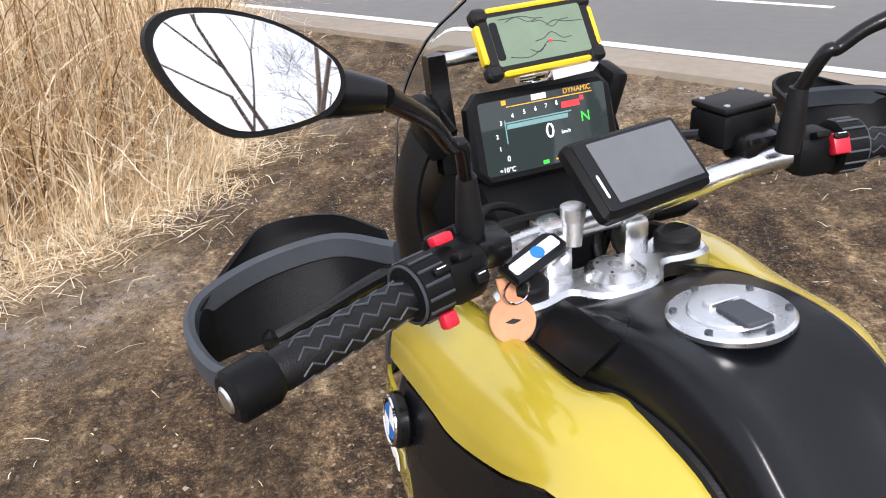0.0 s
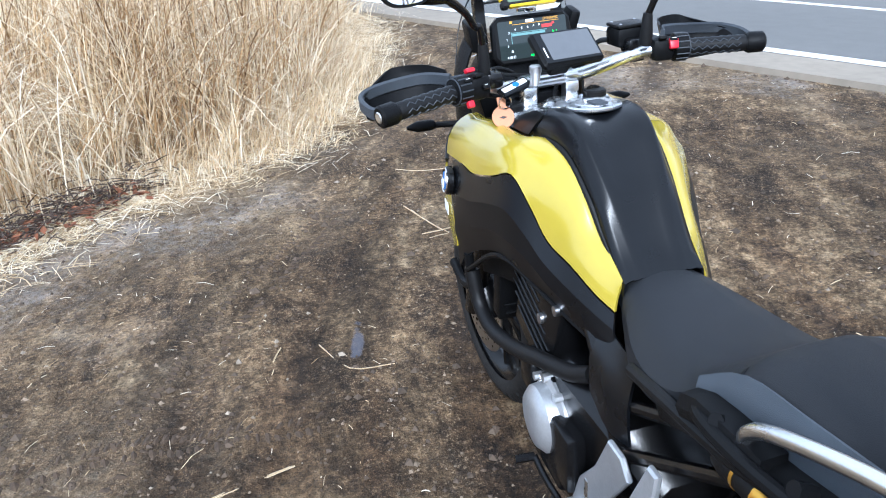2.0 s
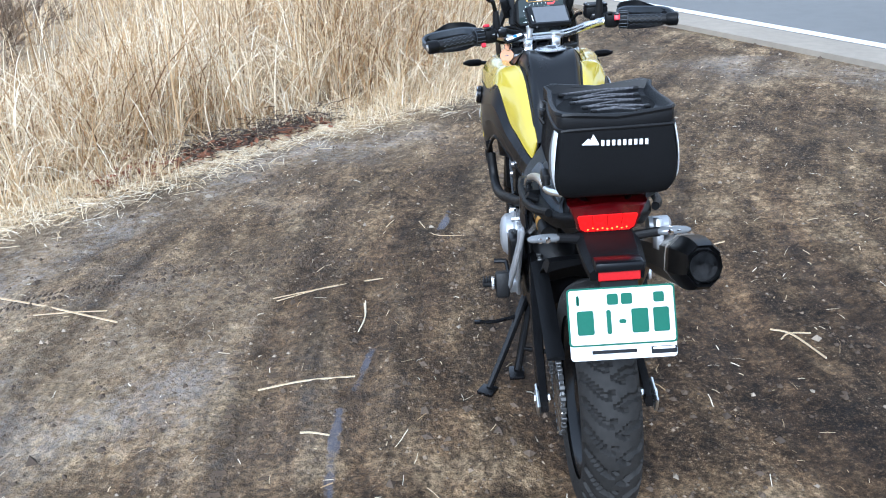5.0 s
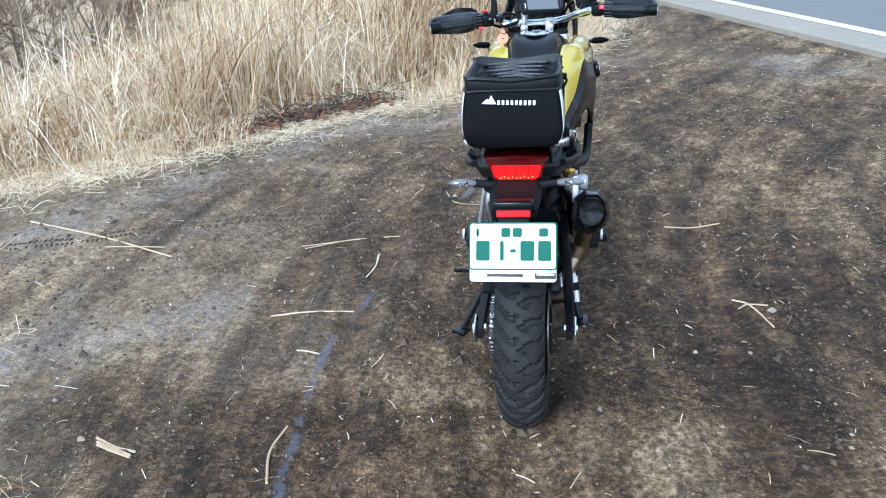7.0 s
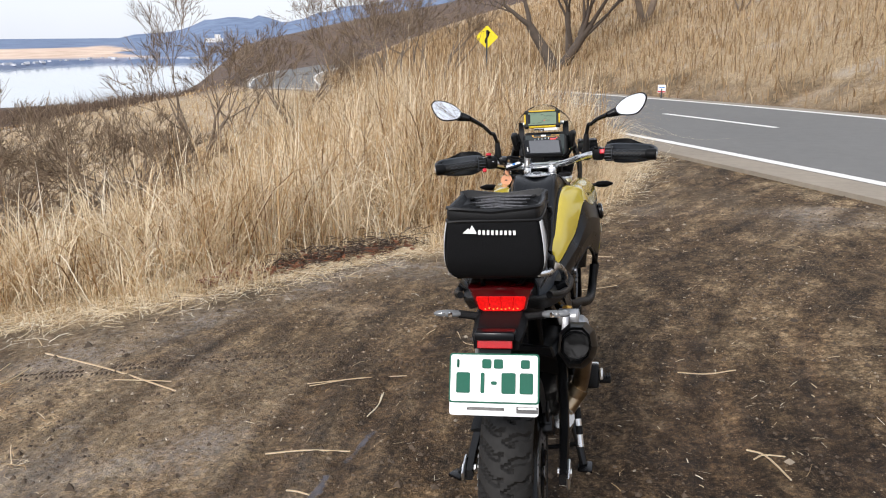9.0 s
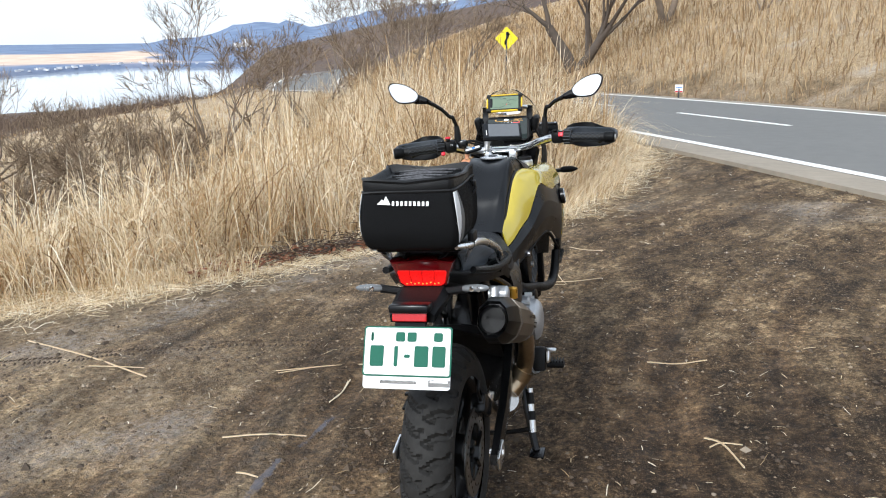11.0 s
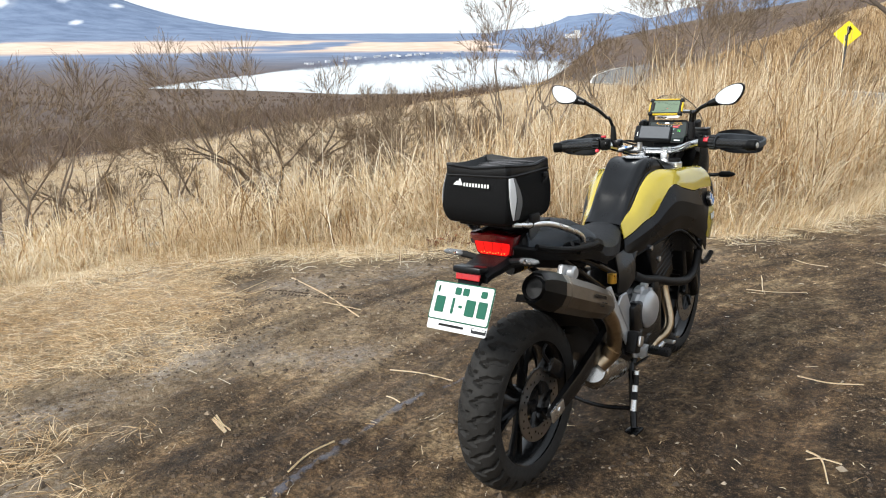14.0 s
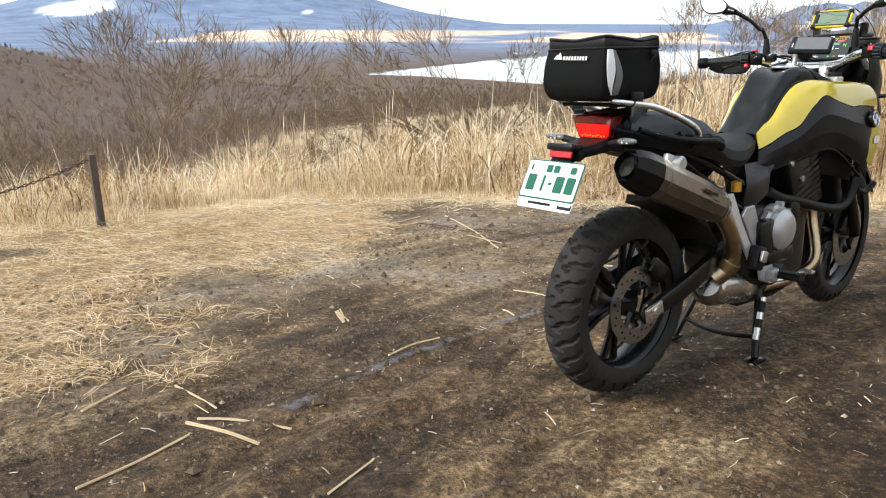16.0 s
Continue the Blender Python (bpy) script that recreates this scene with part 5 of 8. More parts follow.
# dark recess beside the tank cover
for sx in (-1, 1):
    b = bmesh.new()
    tube(b, [(sx * .122, 1.14, .998), (sx * .116, 1.03, 1.006), (sx * .104, .965, 1.022), (sx * .094, .88, 1.014), (sx * .086, .80, .956), (sx * .080, .745, .896), (sx * .077, .675, .838)], 0.0065, 8)
    part("tank_seam", b, RUBBER, tank)
    # glossy cover beside the steering head
    b = shell([[(sx * .126, 1.120, 1.012), (sx * .108, 1.128, 1.026), (sx * .075, 1.13, 1.034)], [(sx * .123, 1.06, 1.017), (sx * .110, 1.06, 1.037), (sx * .088, 1.06, 1.056)], [(sx * .119, 1.02, 1.020), (sx * .109, 1.008, 1.042), (sx * .092, 1.0, 1.064)]], 0.003)
    part("cockpit_side_cover", b, CARBON, bike, "glossy black cover beside the fork")
# fuel cap
capm = facing((0.006, 0.975, 1.0745), (0, 0.09, 1), (0, 1, 0))
b = bmesh.new()
plate(b, [(0.056 * math.cos(2 * math.pi * k / 48), 0.056 * math.sin(2 * math.pi * k / 48)) for k in range(48)], 0.010, on(capm), 0.003)
cap = part("fuel_cap", b, SILVER, bike, "round silver fuel cap with bolts")
b = bmesh.new()
plate(b, [(0.038 * math.cos(2 * math.pi * k / 36), 0.038 * math.sin(2 * math.pi * k / 36)) for k in range(36)], 0.006, on(capm @ Matrix.Translation((0, 0, 0.005))), 0.002)
part("cap_lid", b, SILVER, cap)
b = bmesh.new()
plate(b, rect(0.030, 0.042, 0.004, 2, cy=-0.018), 0.005, on(capm @ Matrix.Translation((0, 0, 0.009))), 0.001)
part("cap_flap", b, GREYPL, cap, "dark key flap")
b = bmesh.new()
plate(b, rect(0.034, 0.012, 0.003, 2, cy=0.012), 0.006, on(capm @ Matrix.Translation((0, 0, 0.009))), 0.001)
part("cap_grip", b, SILVER, cap)
for k in range(6):
    a = 2 * math.pi * (k + 0.5) / 6
    b = bmesh.new()
    tube(b, [capm @ Vector((0.049 * math.cos(a), 0.049 * math.sin(a), 0.004)), capm @ Vector((0.049 * math.cos(a), 0.049 * math.sin(a), 0.0075))], 0.0038, 6, 1)
    part("cap_bolt", b, GREYPL, cap)

# ---- seat ----
def seat_loop(y, w, zt, zb, crown=0.012):
    return [(-w * 0.86, y, zb), (-w, y, zb + 0.3 * (zt - zb)), (-w * 0.97, y, zt - 0.022), (-w * 0.82, y, zt - 0.004), (-w * 0.5, y, zt + crown * 0.6), (0, y, zt + crown * 0.8),
            (w * 0.5, y, zt + crown * 0.6), (w * 0.82, y, zt - 0.004), (w * 0.97, y, zt - 0.022), (w, y, zb + 0.3 * (zt - zb)), (w * 0.86, y, zb)]


def seat_part(name, secs, mat, label):
    loops = [seat_loop(*s_) for s_ in secs]
    dense = list(zip(*[catmull(c, 4) for c in zip(*loops)]))
    return part(name, loft(bmesh.new(), dense), mat, bike, label)


seat_part("rider_seat", [(.705, .052, .832, .79), (.68, .074, .838, .775), (.60, .108, .832, .752), (.52, .138, .824, .742), (.44, .150, .826, .748), (.375, .146, .845, .765), (.325, .132, .884, .80), (.285, .120, .915, .845)], SEATM, "dark grey grained rider seat")
seat_part("pillion_seat", [(.30, .105, .906, .84), (.265, .112, .928, .85), (.15, .110, .944, .862), (.03, .104, .956, .875), (-.06, .094, .962, .885), (-.085, .08, .958, .90)], SEATM, "dark grey pillion seat")
for sx in (-1, 1):
    b = shell([[(sx * .125, .345, .868), (sx * .132, .34, .852), (sx * .128, .335, .832)], [(sx * .113, .265, .918), (sx * .124, .262, .888), (sx * .122, .26, .852)], [(sx * .112, .14, .936), (sx * .121, .14, .905), (sx * .119, .14, .868)], [(sx * .104, .0, .948), (sx * .112, .0, .92), (sx * .11, .0, .882)], [(sx * .09, -.075, .955), (sx * .098, -.075, .93), (sx * .096, -.075, .898)]], 0.005)
    part("seat_side_insert", b, SEATG, bike, "lighter grey seat side insert")
    # tail side cover, grab handle, rack rail
    b = shell([[(sx * .105, .44, .79), (sx * .14, .43, .775), (sx * .138, .42, .74)], [(sx * .115, .30, .845), (sx * .150, .29, .835), (sx * .142, .29, .79)], [(sx * .112, .12, .875), (sx * .146, .11, .865), (sx * .135, .12, .825)], [(sx * .10, -.05, .905), (sx * .118, -.06, .895), (sx * .105, -.05, .862)], [(sx * .07, -.13, .93), (sx * .075, -.135, .918), (sx * .07, -.12, .89)]], 0.007)
    part("tail_side_cover", b, PLASTIC, bike, "black tail side cover")
    b = bmesh.new()
    tube(b, [(sx * .135, .32, .850), (sx * .160, .285, .852), (sx * .166, .20, .858), (sx * .162, .09, .872), (sx * .148, .0, .890), (sx * .125, -.07, .91)], [0.010, 0.011, 0.011, 0.011, 0.011, 0.010], 10)
    tube(b, [(sx * .162, .10, .89), (sx * .135, .10, .875)], 0.011, 8, 1)
    tube(b, [(sx * .160, .25, .87), (sx * .135, .26, .85)], 0.011, 8, 1)
    part("grab_handle", b, PLASTIC, bike, "black grab handle")
    b = bmesh.new()
    loft(b, [[(sx * x, y, z) for x, z in ((.118, zz - .03), (.158, zz - .028), (.166, zz - .008), (.158, zz + .012), (.122, zz + .014))] for y, zz in ((.335, .842), (.30, .856), (.22, .862), (.16, .866))])
    part("handle_mount", b, PLASTIC, bike, "black moulded handle mount")
    b = bmesh.new()
    tube(b, [(sx * .150, .205, .868), (sx * .150, .198, .888), (sx * .147, .165, .912), (sx * .143, .07, .950), (sx * .139, -.03, .980), (sx * .133, -.14, .996), (sx * .11, -.185, 1.003)], [0.010, 0.0105, 0.0105, 0.0105, 0.010, 0.009, 0.007], 12)
    part("rack_rail", b, SILVER, bike, "silver aluminium luggage rail")
    b = bmesh.new()
    plate(b, [(-.03, .99), (-.12, .997), (-.10, .955), (-.07, .93), (-.045, .955)], 0.006, lambda u, v, w: (sx * (.132 - (0.99 - v) * 0.5) + w, u, v), 0.001)
    part("rack_bracket", b, SILVER, bike)
b = bmesh.new()
rbox(b, (0, -.06, .985), (0.23, 0.20, 0.012), 0.005, rot(-3))
for x in (-0.06, 0.0, 0.06):
    tube(b, [(x, 0.04, .965), (x * 0.9, -0.10, .955), (x * 0.7, -0.13, .95)], 0.009, 8)
part("luggage_plate", b, PLASTIC, bike, "black luggage rack plate")
b = bmesh.new()
loft(b, [[(-w, y, z - h * .5), (-w * .8, y, z - h), (w * .8, y, z - h), (w, y, z - h * .5), (w * .9, y, z), (-w * .9, y, z)] for y, w, z, h in ((.36, .10, .83, .09), (.2, .105, .87, .10), (.0, .095, .91, .09), (-.10, .082, .945, .075), (-.125, .078, .950, .065))])
part("tail_body", b, PLASTIC, bike, "black tail underbody")

# ---- tail lamp, mudguard, plate, indicators ----
TAILC = (0.0, -0.135, 0.918)
m = facing(TAILC, (0, -1, -0.12))
lens_out = [(-.050, -.040), (.050, -.040), (.068, -.030), (.079, .006), (.090, .036), (.0, .043), (-.090, .036), (-.079, .006), (-.068, -.030)]
b = bmesh.new()
loft(b, [[on(m)(u * .86, v * .86, 0.006) for u, v in lens_out], [on(m)(u * .95, v * .95, 0.003) for u, v in lens_out], [on(m)(u, v, -0.006) for u, v in lens_out], [on(m)(u * .99, v * .97, -0.034) for u, v in lens_out]])
lamp = part("tail_lamp", b, REDLENS, bike, "red tail lamp, lit")
b = bmesh.new()
loft(b, [[on(m)(u * .985, v * .965, -0.030) for u, v in lens_out], [on(m)(u * .97, v * .9, -0.06) for u, v in lens_out], [on(m)(u * .88, v * .8, -0.11) for u, v in lens_out]])
part("lamp_housing", b, PLASTIC, lamp, "black lamp housing")
rnl = random.Random(8)
for k in range(9):
    b = bmesh.new()
    lathe(b, [(0.0, 0.0024), (0.0012, 0.002), (0.0016, 0)], "Z", 8)
    bmesh.ops.transform(b, matrix=m @ Matrix.Translation((-.044 + .011 * k, -.024 + rnl.uniform(-.002, .002), 0.0075)), verts=b.verts)
    part("led", b, LEDO, lamp, "glowing orange-red diode")
for k in range(4):
    b = bmesh.new()
    a0, a1 = -1 + .5 * k + .006, -.5 + .5 * k - .006
    plate(b, [(a0 * .050, -.031), (a1 * .050, -.031), (a1 * .062, -.022), (a1 * .069, .008), (a1 * .066, .013), (a0 * .066, .013), (a0 * .069, .008), (a0 * .062, -.022)], 0.004, on(m @ Matrix.Translation((0, -0.001, 0.0055))), 0.0015)
    part("lit_segment", b, REDGLOW, lamp, "glowing red segment")
b = bmesh.new()
loft(b, [[(-w, y, z - t), (w, y, z - t), (w * 1.02, y, z - t * .4), (w * .8, y, z), (-w * .8, y, z), (-w * 1.02, y, z - t * .4)] for y, z, w, t in ((-.06, .885, .06, .05), (-.14, .884, .070, .035), (-.20, .872, .068, .030), (-.245, .866, .064, .028), (-.262, .856, .058, .03))])
fender = part("rear_mudguard", b, PLASTIC, bike, "black rear mudguard carrier")
b = bmesh.new()
rbox(b, (0, -.268, .868), (.105, .05, .022), .006, rot(-6))
part("plate_lamp", b, SATIN, fender, "black number-plate lamp housing")
b = bmesh.new()
loft(b, [[(-w, y, z - .02), (w, y, z - .02), (w, y, z), (-w, y, z)] for y, z, w in ((-.23, .86, .035), (-.275, .84, .04), (-.31, .79, .04), (-.335, .73, .035))])
part("plate_bracket", b, PLASTIC, fender)
m = facing((0, -.283, .8475), (0, -1, .25))
b = bmesh.new()
plate(b, rect(.090, .022, .002, 2), .008, on(m), .002)
part("red_reflector", b, REDREF, fender, "flat red reflector")
PM = facing((-0.001, -.3265, .757), (0, -.148, -.0755 * 0 + .0755), (0, 0, 1))
b = bmesh.new()
plate(b, rect(.226, .150, .008, 3, cy=-.004), .004, on(PM), .001)
np_ = part("plate_holder", b, WHITEPL, bike, "white number-plate holder with dark bars")
b = bmesh.new()
plate(b, rect(.230, .125, .008, 3, cy=.014), .002, on(PM @ Matrix.Translation((0, 0, .0035))), .0005)
pl = part("number_plate", b, PLATEG, np_, "white and green number plate, pressed bars")
b = bmesh.new()
plate(b, rect(.222, .117, .006, 3, cy=.014), .002, on(PM @ Matrix.Translation((0, 0, .0050))), .0005)
part("plate_field", b, PLATEW, np_)
for u, v, w, h in ((-.078, .002, .036, .052), (-.028, .002, .010, .052), (.001, .002, .016, .009), (.038, .002, .036, .052), (.083, .002, .034, .052), (-.092, .050, .007, .022), (-.018, .050, .024, .024), (.012, .050, .024, .024), (.080, .050, .023, .022)):
    b = bmesh.new()
    plate(b, rect(w, h, .004, 2, cx=u, cy=v), .0016, on(PM @ Matrix.Translation((0, 0, .0066))), .0005)
    part("plate_bar", b, PLATEG, np_, "green plain bar")
for u, v, w, h, mt in ((-.02, -.062, .095, .008, BLKMET), (.085, -.063, .054, .016, SATIN), (.085, -.059, .046, .005, WHITE)):
    b = bmesh.new()
    plate(b, rect(w, h, .001, 1, cx=u, cy=v), .0012, on(PM @ Matrix.Translation((0, 0, .0030 if mt != WHITE else .0040))), .0003)
    part("holder_bar", b, mt, np_)
for sx in (-1, 1):
    b = bmesh.new()
    tube(b, [(sx * .062, -.135, .868), (sx * .095, -.142, .876), (sx * .118, -.147, .880)], [.012, .011, .012], 10)
    ind = part("rear_indicator", b, RUBBER, bike, "rear indicator with clear lens")
    b = bmesh.new()
    tube(b, [(sx * .112, -.147, .880), (sx * .122, -.150, .882), (sx * .150, -.155, .885), (sx * .174, -.158, .886), (sx * .184, -.159, .886)], [.009, .0125, .0130, .010, .004], 14)
    for v in b.verts:
        v.co.z = .883 + (v.co.z - .883) * 0.8
    part("lens", b, CLEAR, ind, "clear indicator lens")
    b = bmesh.new()
    for k in range(2):
        lathe(b, [(-.1665, 0.0), (-.1675, .006), (-.163, .0075)], "Y", 14, (sx * (.138 + .018 * k), 0, .884))
    part("led", b, CHROME, ind)

# ---- front end ----
for sx in (-1, 1):
    b = bmesh.new()
    tube(b, SS([(sx * .103, 1.165, 1.045), (sx * .103, 1.34, .70)]), .0215, 16, 1)
    part("fork_tube", b, BLKMET, bike, "black fork tube")
    b = bmesh.new()
    tube(b, SS([(sx * .103, 1.335, .71), (sx * .103, 1.50, .385), (sx * .10, 1.535, .33)]), [.029, .029, .026], 16, 1)
    part("fork_leg", b, BLKMET, bike)
    b = bmesh.new()
    lathe(b, [(1.030, 0), (1.030, .0265), (1.046, .0265), (1.049, .023), (1.049, 0)], "Z", 28, S((sx * .103, 1.170, 0)))
    part("fork_cap", b, RUBBER, bike, "black fork cap")
    b = bmesh.new()
    rbox(b, S((sx * .09, 1.50, .36)), (.02, .06, .06), .008)
    part("axle_clamp", b, BLKMET, bike)
b = bmesh.new()
tube(b, SS([(-.11, 1.545, .33), (.11, 1.545, .33)]), .013, 12, 1)
part("front_axle", b, STEEL, bike)
b = bmesh.new()
loft(b, [[S((x * w, 1.545 + (r + dr) * math.cos(a), .33 + (r + dr) * math.sin(a))) for x, dr in ((-1, -.03), (-.85, 0), (0, .012), (.85, 0), (1, -.03), (.85, -.008), (0, .004), (-.85, -.008))] for a, r, w in [(radians(d), .35, .062) for d in range(25, 176, 15)]])
part("front_mudguard", b, PLASTIC, bike, "black front mudguard")
# top yoke
out = []
yk = [(-.135, 1.165), (-.125, 1.140), (-.095, 1.136), (-.062, 1.142), (-.040, 1.118), (0, 1.106), (.040, 1.118), (.062, 1.142), (.095, 1.136), (.125, 1.140), (.135, 1.165), (.128, 1.195), (.10, 1.204), (.07, 1.192), (.04, 1.188), (0, 1.184), (-.04, 1.188), (-.07, 1.192), (-.10, 1.204), (-.128, 1.195)]
b = bmesh.new()
plate(b, [(p.x, p.y) for p in catmull([(x, y, 0) for x, y in yk], 3, True)], .026, lambda u, v, w: S((u, v, 1.022 + w)), .005)
yoke = part("top_yoke", b, SILVER, bike, "silver machined top yoke")
b = bmesh.new()
lathe(b, [(1.033, .034), (1.038, .034), (1.046, .024), (1.046, .008), (1.036, .008), (1.036, 0)], "Z", 32, S((0, 1.150, 0)))
part("stem_nut", b, SILVER, yoke, "silver stem nut")
b = bmesh.new()
for k in range(4):
    a = math.pi / 4 + k * math.pi / 2
    lathe(b, [(1.0462, .0018), (1.0466, .0018), (1.0466, 0)], "Z", 8, S((.019 * math.cos(a), 1.150 + .019 * math.sin(a), 0)))
part("stem_dot", b, BLKMET, yoke)
for sx in (-1, 1):
    b = bmesh.new()
    rbox(b, S((sx * .052, 1.192, 1.052)), (.034, .034, .046), .007)
    rbox(b, S((sx * .052, 1.198, 1.086)), (.034, .042, .018), .006)
    part("bar_riser", b, SILVER, yoke, "silver handlebar clamp")
b = bmesh.new()
plate(b, [(x, y - 0.02) for x, y in ((-.11, 1.21), (.11, 1.21), (.11, 1.17), (-.11, 1.17))], .03, lambda u, v, w: S((u, v + .06, .84 + w)), .005)
part("lower_yoke", b, BLKMET, bike)
# handlebar
BARL, BARR = (-.411, 1.063, 1.101), (.448, 1.070, 1.123)
b = bmesh.new()
tube(b, SS([(-.40, 1.066, 1.102), (-.24, 1.112, 1.110), (-.185, 1.134, 1.108), (-.150, 1.160, 1.096), (-.115, 1.188, 1.082), (-.05, 1.198, 1.078), (.05, 1.198, 1.079), (.11, 1.190, 1.088), (.165, 1.160, 1.110), (.21, 1.137, 1.124), (.27, 1.118, 1.126), (.44, 1.072, 1.123)]), .0145, 16)
bar = part("handlebar", b, SILVER, bike, "silver tapered handlebar")


def along(a, c, t):
    return tuple(a[k] + (c[k] - a[k]) * t for k in range(3))


for sx, end, inn in ((-1, BARL, (-.245, 1.112, 1.110)), (1, BARR, (.285, 1.114, 1.126))):
    p0, p1 = along(end, inn, .12), along(end, inn, .98)
    b = bmesh.new()
    tube(b, SS([p0, along(p0, p1, .04), along(p0, p1, .5), along(p0, p1, .93), p1]), [.0165, .0185, .0180, .0180, .0175], 20, 2)
    grip = part("grip", b, RUBBER, bike, "black rubber grip with zigzag ribs")
    d = (Vector(p1) - Vector(p0)).normalized()
    e1 = d.cross(Vector((0, 0, 1))).normalized()
    e2 = e1.cross(d)
    for k in range(8):
        a0 = 2 * math.pi * k / 8
        zz = []
        for j in range(13):
            q = Vector(along(p0, p1, .1 + .8 * j / 12)) + (e1 * math.cos(a0 + (.2 if j % 2 else -.2)) + e2 * math.sin(a0 + (.2 if j % 2 else -.2))) * .0184
            zz.append(S(q))
        b = bmesh.new()
        tube(b, zz, .0013, 5, 1)
        part("grip_rib", b, GREYPL, grip)
    b = bmesh.new()
    e = Vector(end)
    tube(b, SS([e - d * .022, e - d * .018, e + d * .012, e + d * .020]), [.019, .023, .0235, .019], 20, 1)
    weight = part("bar_end_weight", b, PLASTIC, bike, "black bar-end weight")
    b = bmesh.new()
    tube(b, SS([e - d * .0225, e - d * .0245]), [.012, .010], 14, 1)
    part("end_bolt", b, SILVER, weight)
    # hand guard: frame bow and deflector shield
    b = bmesh.new()
    ex, ey, ez = end
    bow = [(ex, ey, ez), (ex + sx * .022, ey + .033, ez - .003), (ex + sx * .0315, ey + .078, ez + .003), (ex + sx * .025, ey + .118, ez + .007), (ex + sx * .001, ey + .146, ez + .010), (ex - sx * .057, ey + .174, ez + .012), (ex - sx * .126, ey + .165, ez + .018), (ex - sx * .168, ey + .104, ez + .022)]
    line = catmull(SS(bow), 5)
    loft(b, [[q + Vector((0, 0, h)) + o for h, o in ((-.014, Vector((0, 0, 0))), (-.010, nn * .005), (.010, nn * .005), (.014, Vector((0, 0, 0))), (.010, -nn * .005), (-.010, -nn * .005))] for q, nn in [(line[i], ((line[min(i + 1, len(line) - 1)] - line[max(i - 1, 0)]).cross(Vector((0, 0, 1)))).normalized()) for i in range(len(line))]])
    guard = part("hand_guard", b, GREYPL, bike, "black hand guard with grey bow")
    rows_ = [[(.026, .085, -.026), (.004, .122, -.044), (-.05, .140, -.052), (-.12, .134, -.048), (-.168, .090, -.022)],
             [(.027, .114, .004), (-.003, .156, .012), (-.058, .190, .014), (-.126, .178, .018), (-.168, .112, .02)],
             [(.024, .120, .012), (-.030, .180, .031), (-.069, .203, .043), (-.133, .180, .046), (-.166, .124, .041)]]
    low, mid, top = [SS([(ex + sx * o, ey + f, ez + u) for o, f, u in r]) for r in rows_]
    part("deflector", shell([low, mid, top], .004), PLASTIC, guard, "black wind deflector")
    # lever
    b = bmesh.new()
    lx = [(ex - sx * .19, ey + .10, ez + .008), (ex - sx * .15, ey + .105, ez + .002), (ex - sx * .09, ey + .10, ez - .012), (ex - sx * .035, ey + .098, ez - .026)]
    tube(b, SS(lx), [.010, .0085, .007, .007], 10)
    tube(b, SS([(lx[-1][0] - 0.008, lx[-1][1], lx[-1][2]), lx[-1], (lx[-1][0] + 0.008, lx[-1][1], lx[-1][2])]), [.006, .012, .006], 12, 4)
    part("lever", b, BLKMET, bike, "black ball-ended lever")
    # switch housing
    cx = -.203 if sx < 0 else .245
    cz = 1.112 if sx < 0 else 1.128
    cy = 1.122 if sx < 0 else 1.126
    b = bmesh.new()
    rbox(b, (cx, cy, cz), (.052, .050, .052), .014, rot(0, 0, -14 * sx))
    rbox(b, (cx - sx * .012, cy + .03, cz + .006), (.05, .045, .036), .010, rot(0, 0, -14 * sx))
    steer_bm(b)
    sw = part("switch_housing", b, PLASTIC, bike, "black switch housing with red buttons")
    b = bmesh.new()
    q = Vector(S((cx + sx * .040, cy - .011, cz)))
    dq = Vector(S((cx + sx * .08, cy - .022, cz))) - q
    tube(b, [q - dq * .40, q - dq * .35, q + dq * .35, q + dq * .42], [.026, .031, .030, .024], 28, 1)
    part("control_ring", b, PLASTIC, sw, "ribbed control wheel")
    b = bmesh.new()
    for k in range(14):
        a = 2 * math.pi * k / 14
        n1 = dq.normalized().orthogonal().normalized()
        n2 = dq.normalized().cross(n1)
        o = (n1 * math.cos(a) + n2 * math.sin(a))
        tube(b, [q - dq * .33 + o * .0305, q + dq * .33 + o * .0305], .0016, 5, 1)
    tube(b, [q + dq.normalized().orthogonal().normalized() * 0 + (dq * .38) + (dq.normalized().orthogonal().normalized() * math.cos(2 * math.pi * k / 28) + dq.normalized().cross(dq.normalized().orthogonal().normalized()) * math.sin(2 * math.pi * k / 28)) * .0275 for k in range(28)], .0018, 5, 1, closed=True)
    part("ring_rib", b, GREYPL, sw)
    buttons = [((-.028 if sx < 0 else .012), -.028, .022, (.018, .014, .008), PLASTIC), ((-.004 if sx < 0 else -.012), -.024, .028, (.018, .016, .008), PLASTIC), (.012, -.026, .004, (.016, .012, .012), PLASTIC)]
    if sx < 0:
        buttons += [(-.010, .006, .034, (.022, .014, .010), REDBTN), (-.026, -.034, -.026, (.016, .012, .015), REDBTN), (.018, .034, .024, (.012, .014, .012), PLASTIC)]
    else:
        buttons += [(.012, -.030, .014, (.020, .014, .024), REDBTN)]
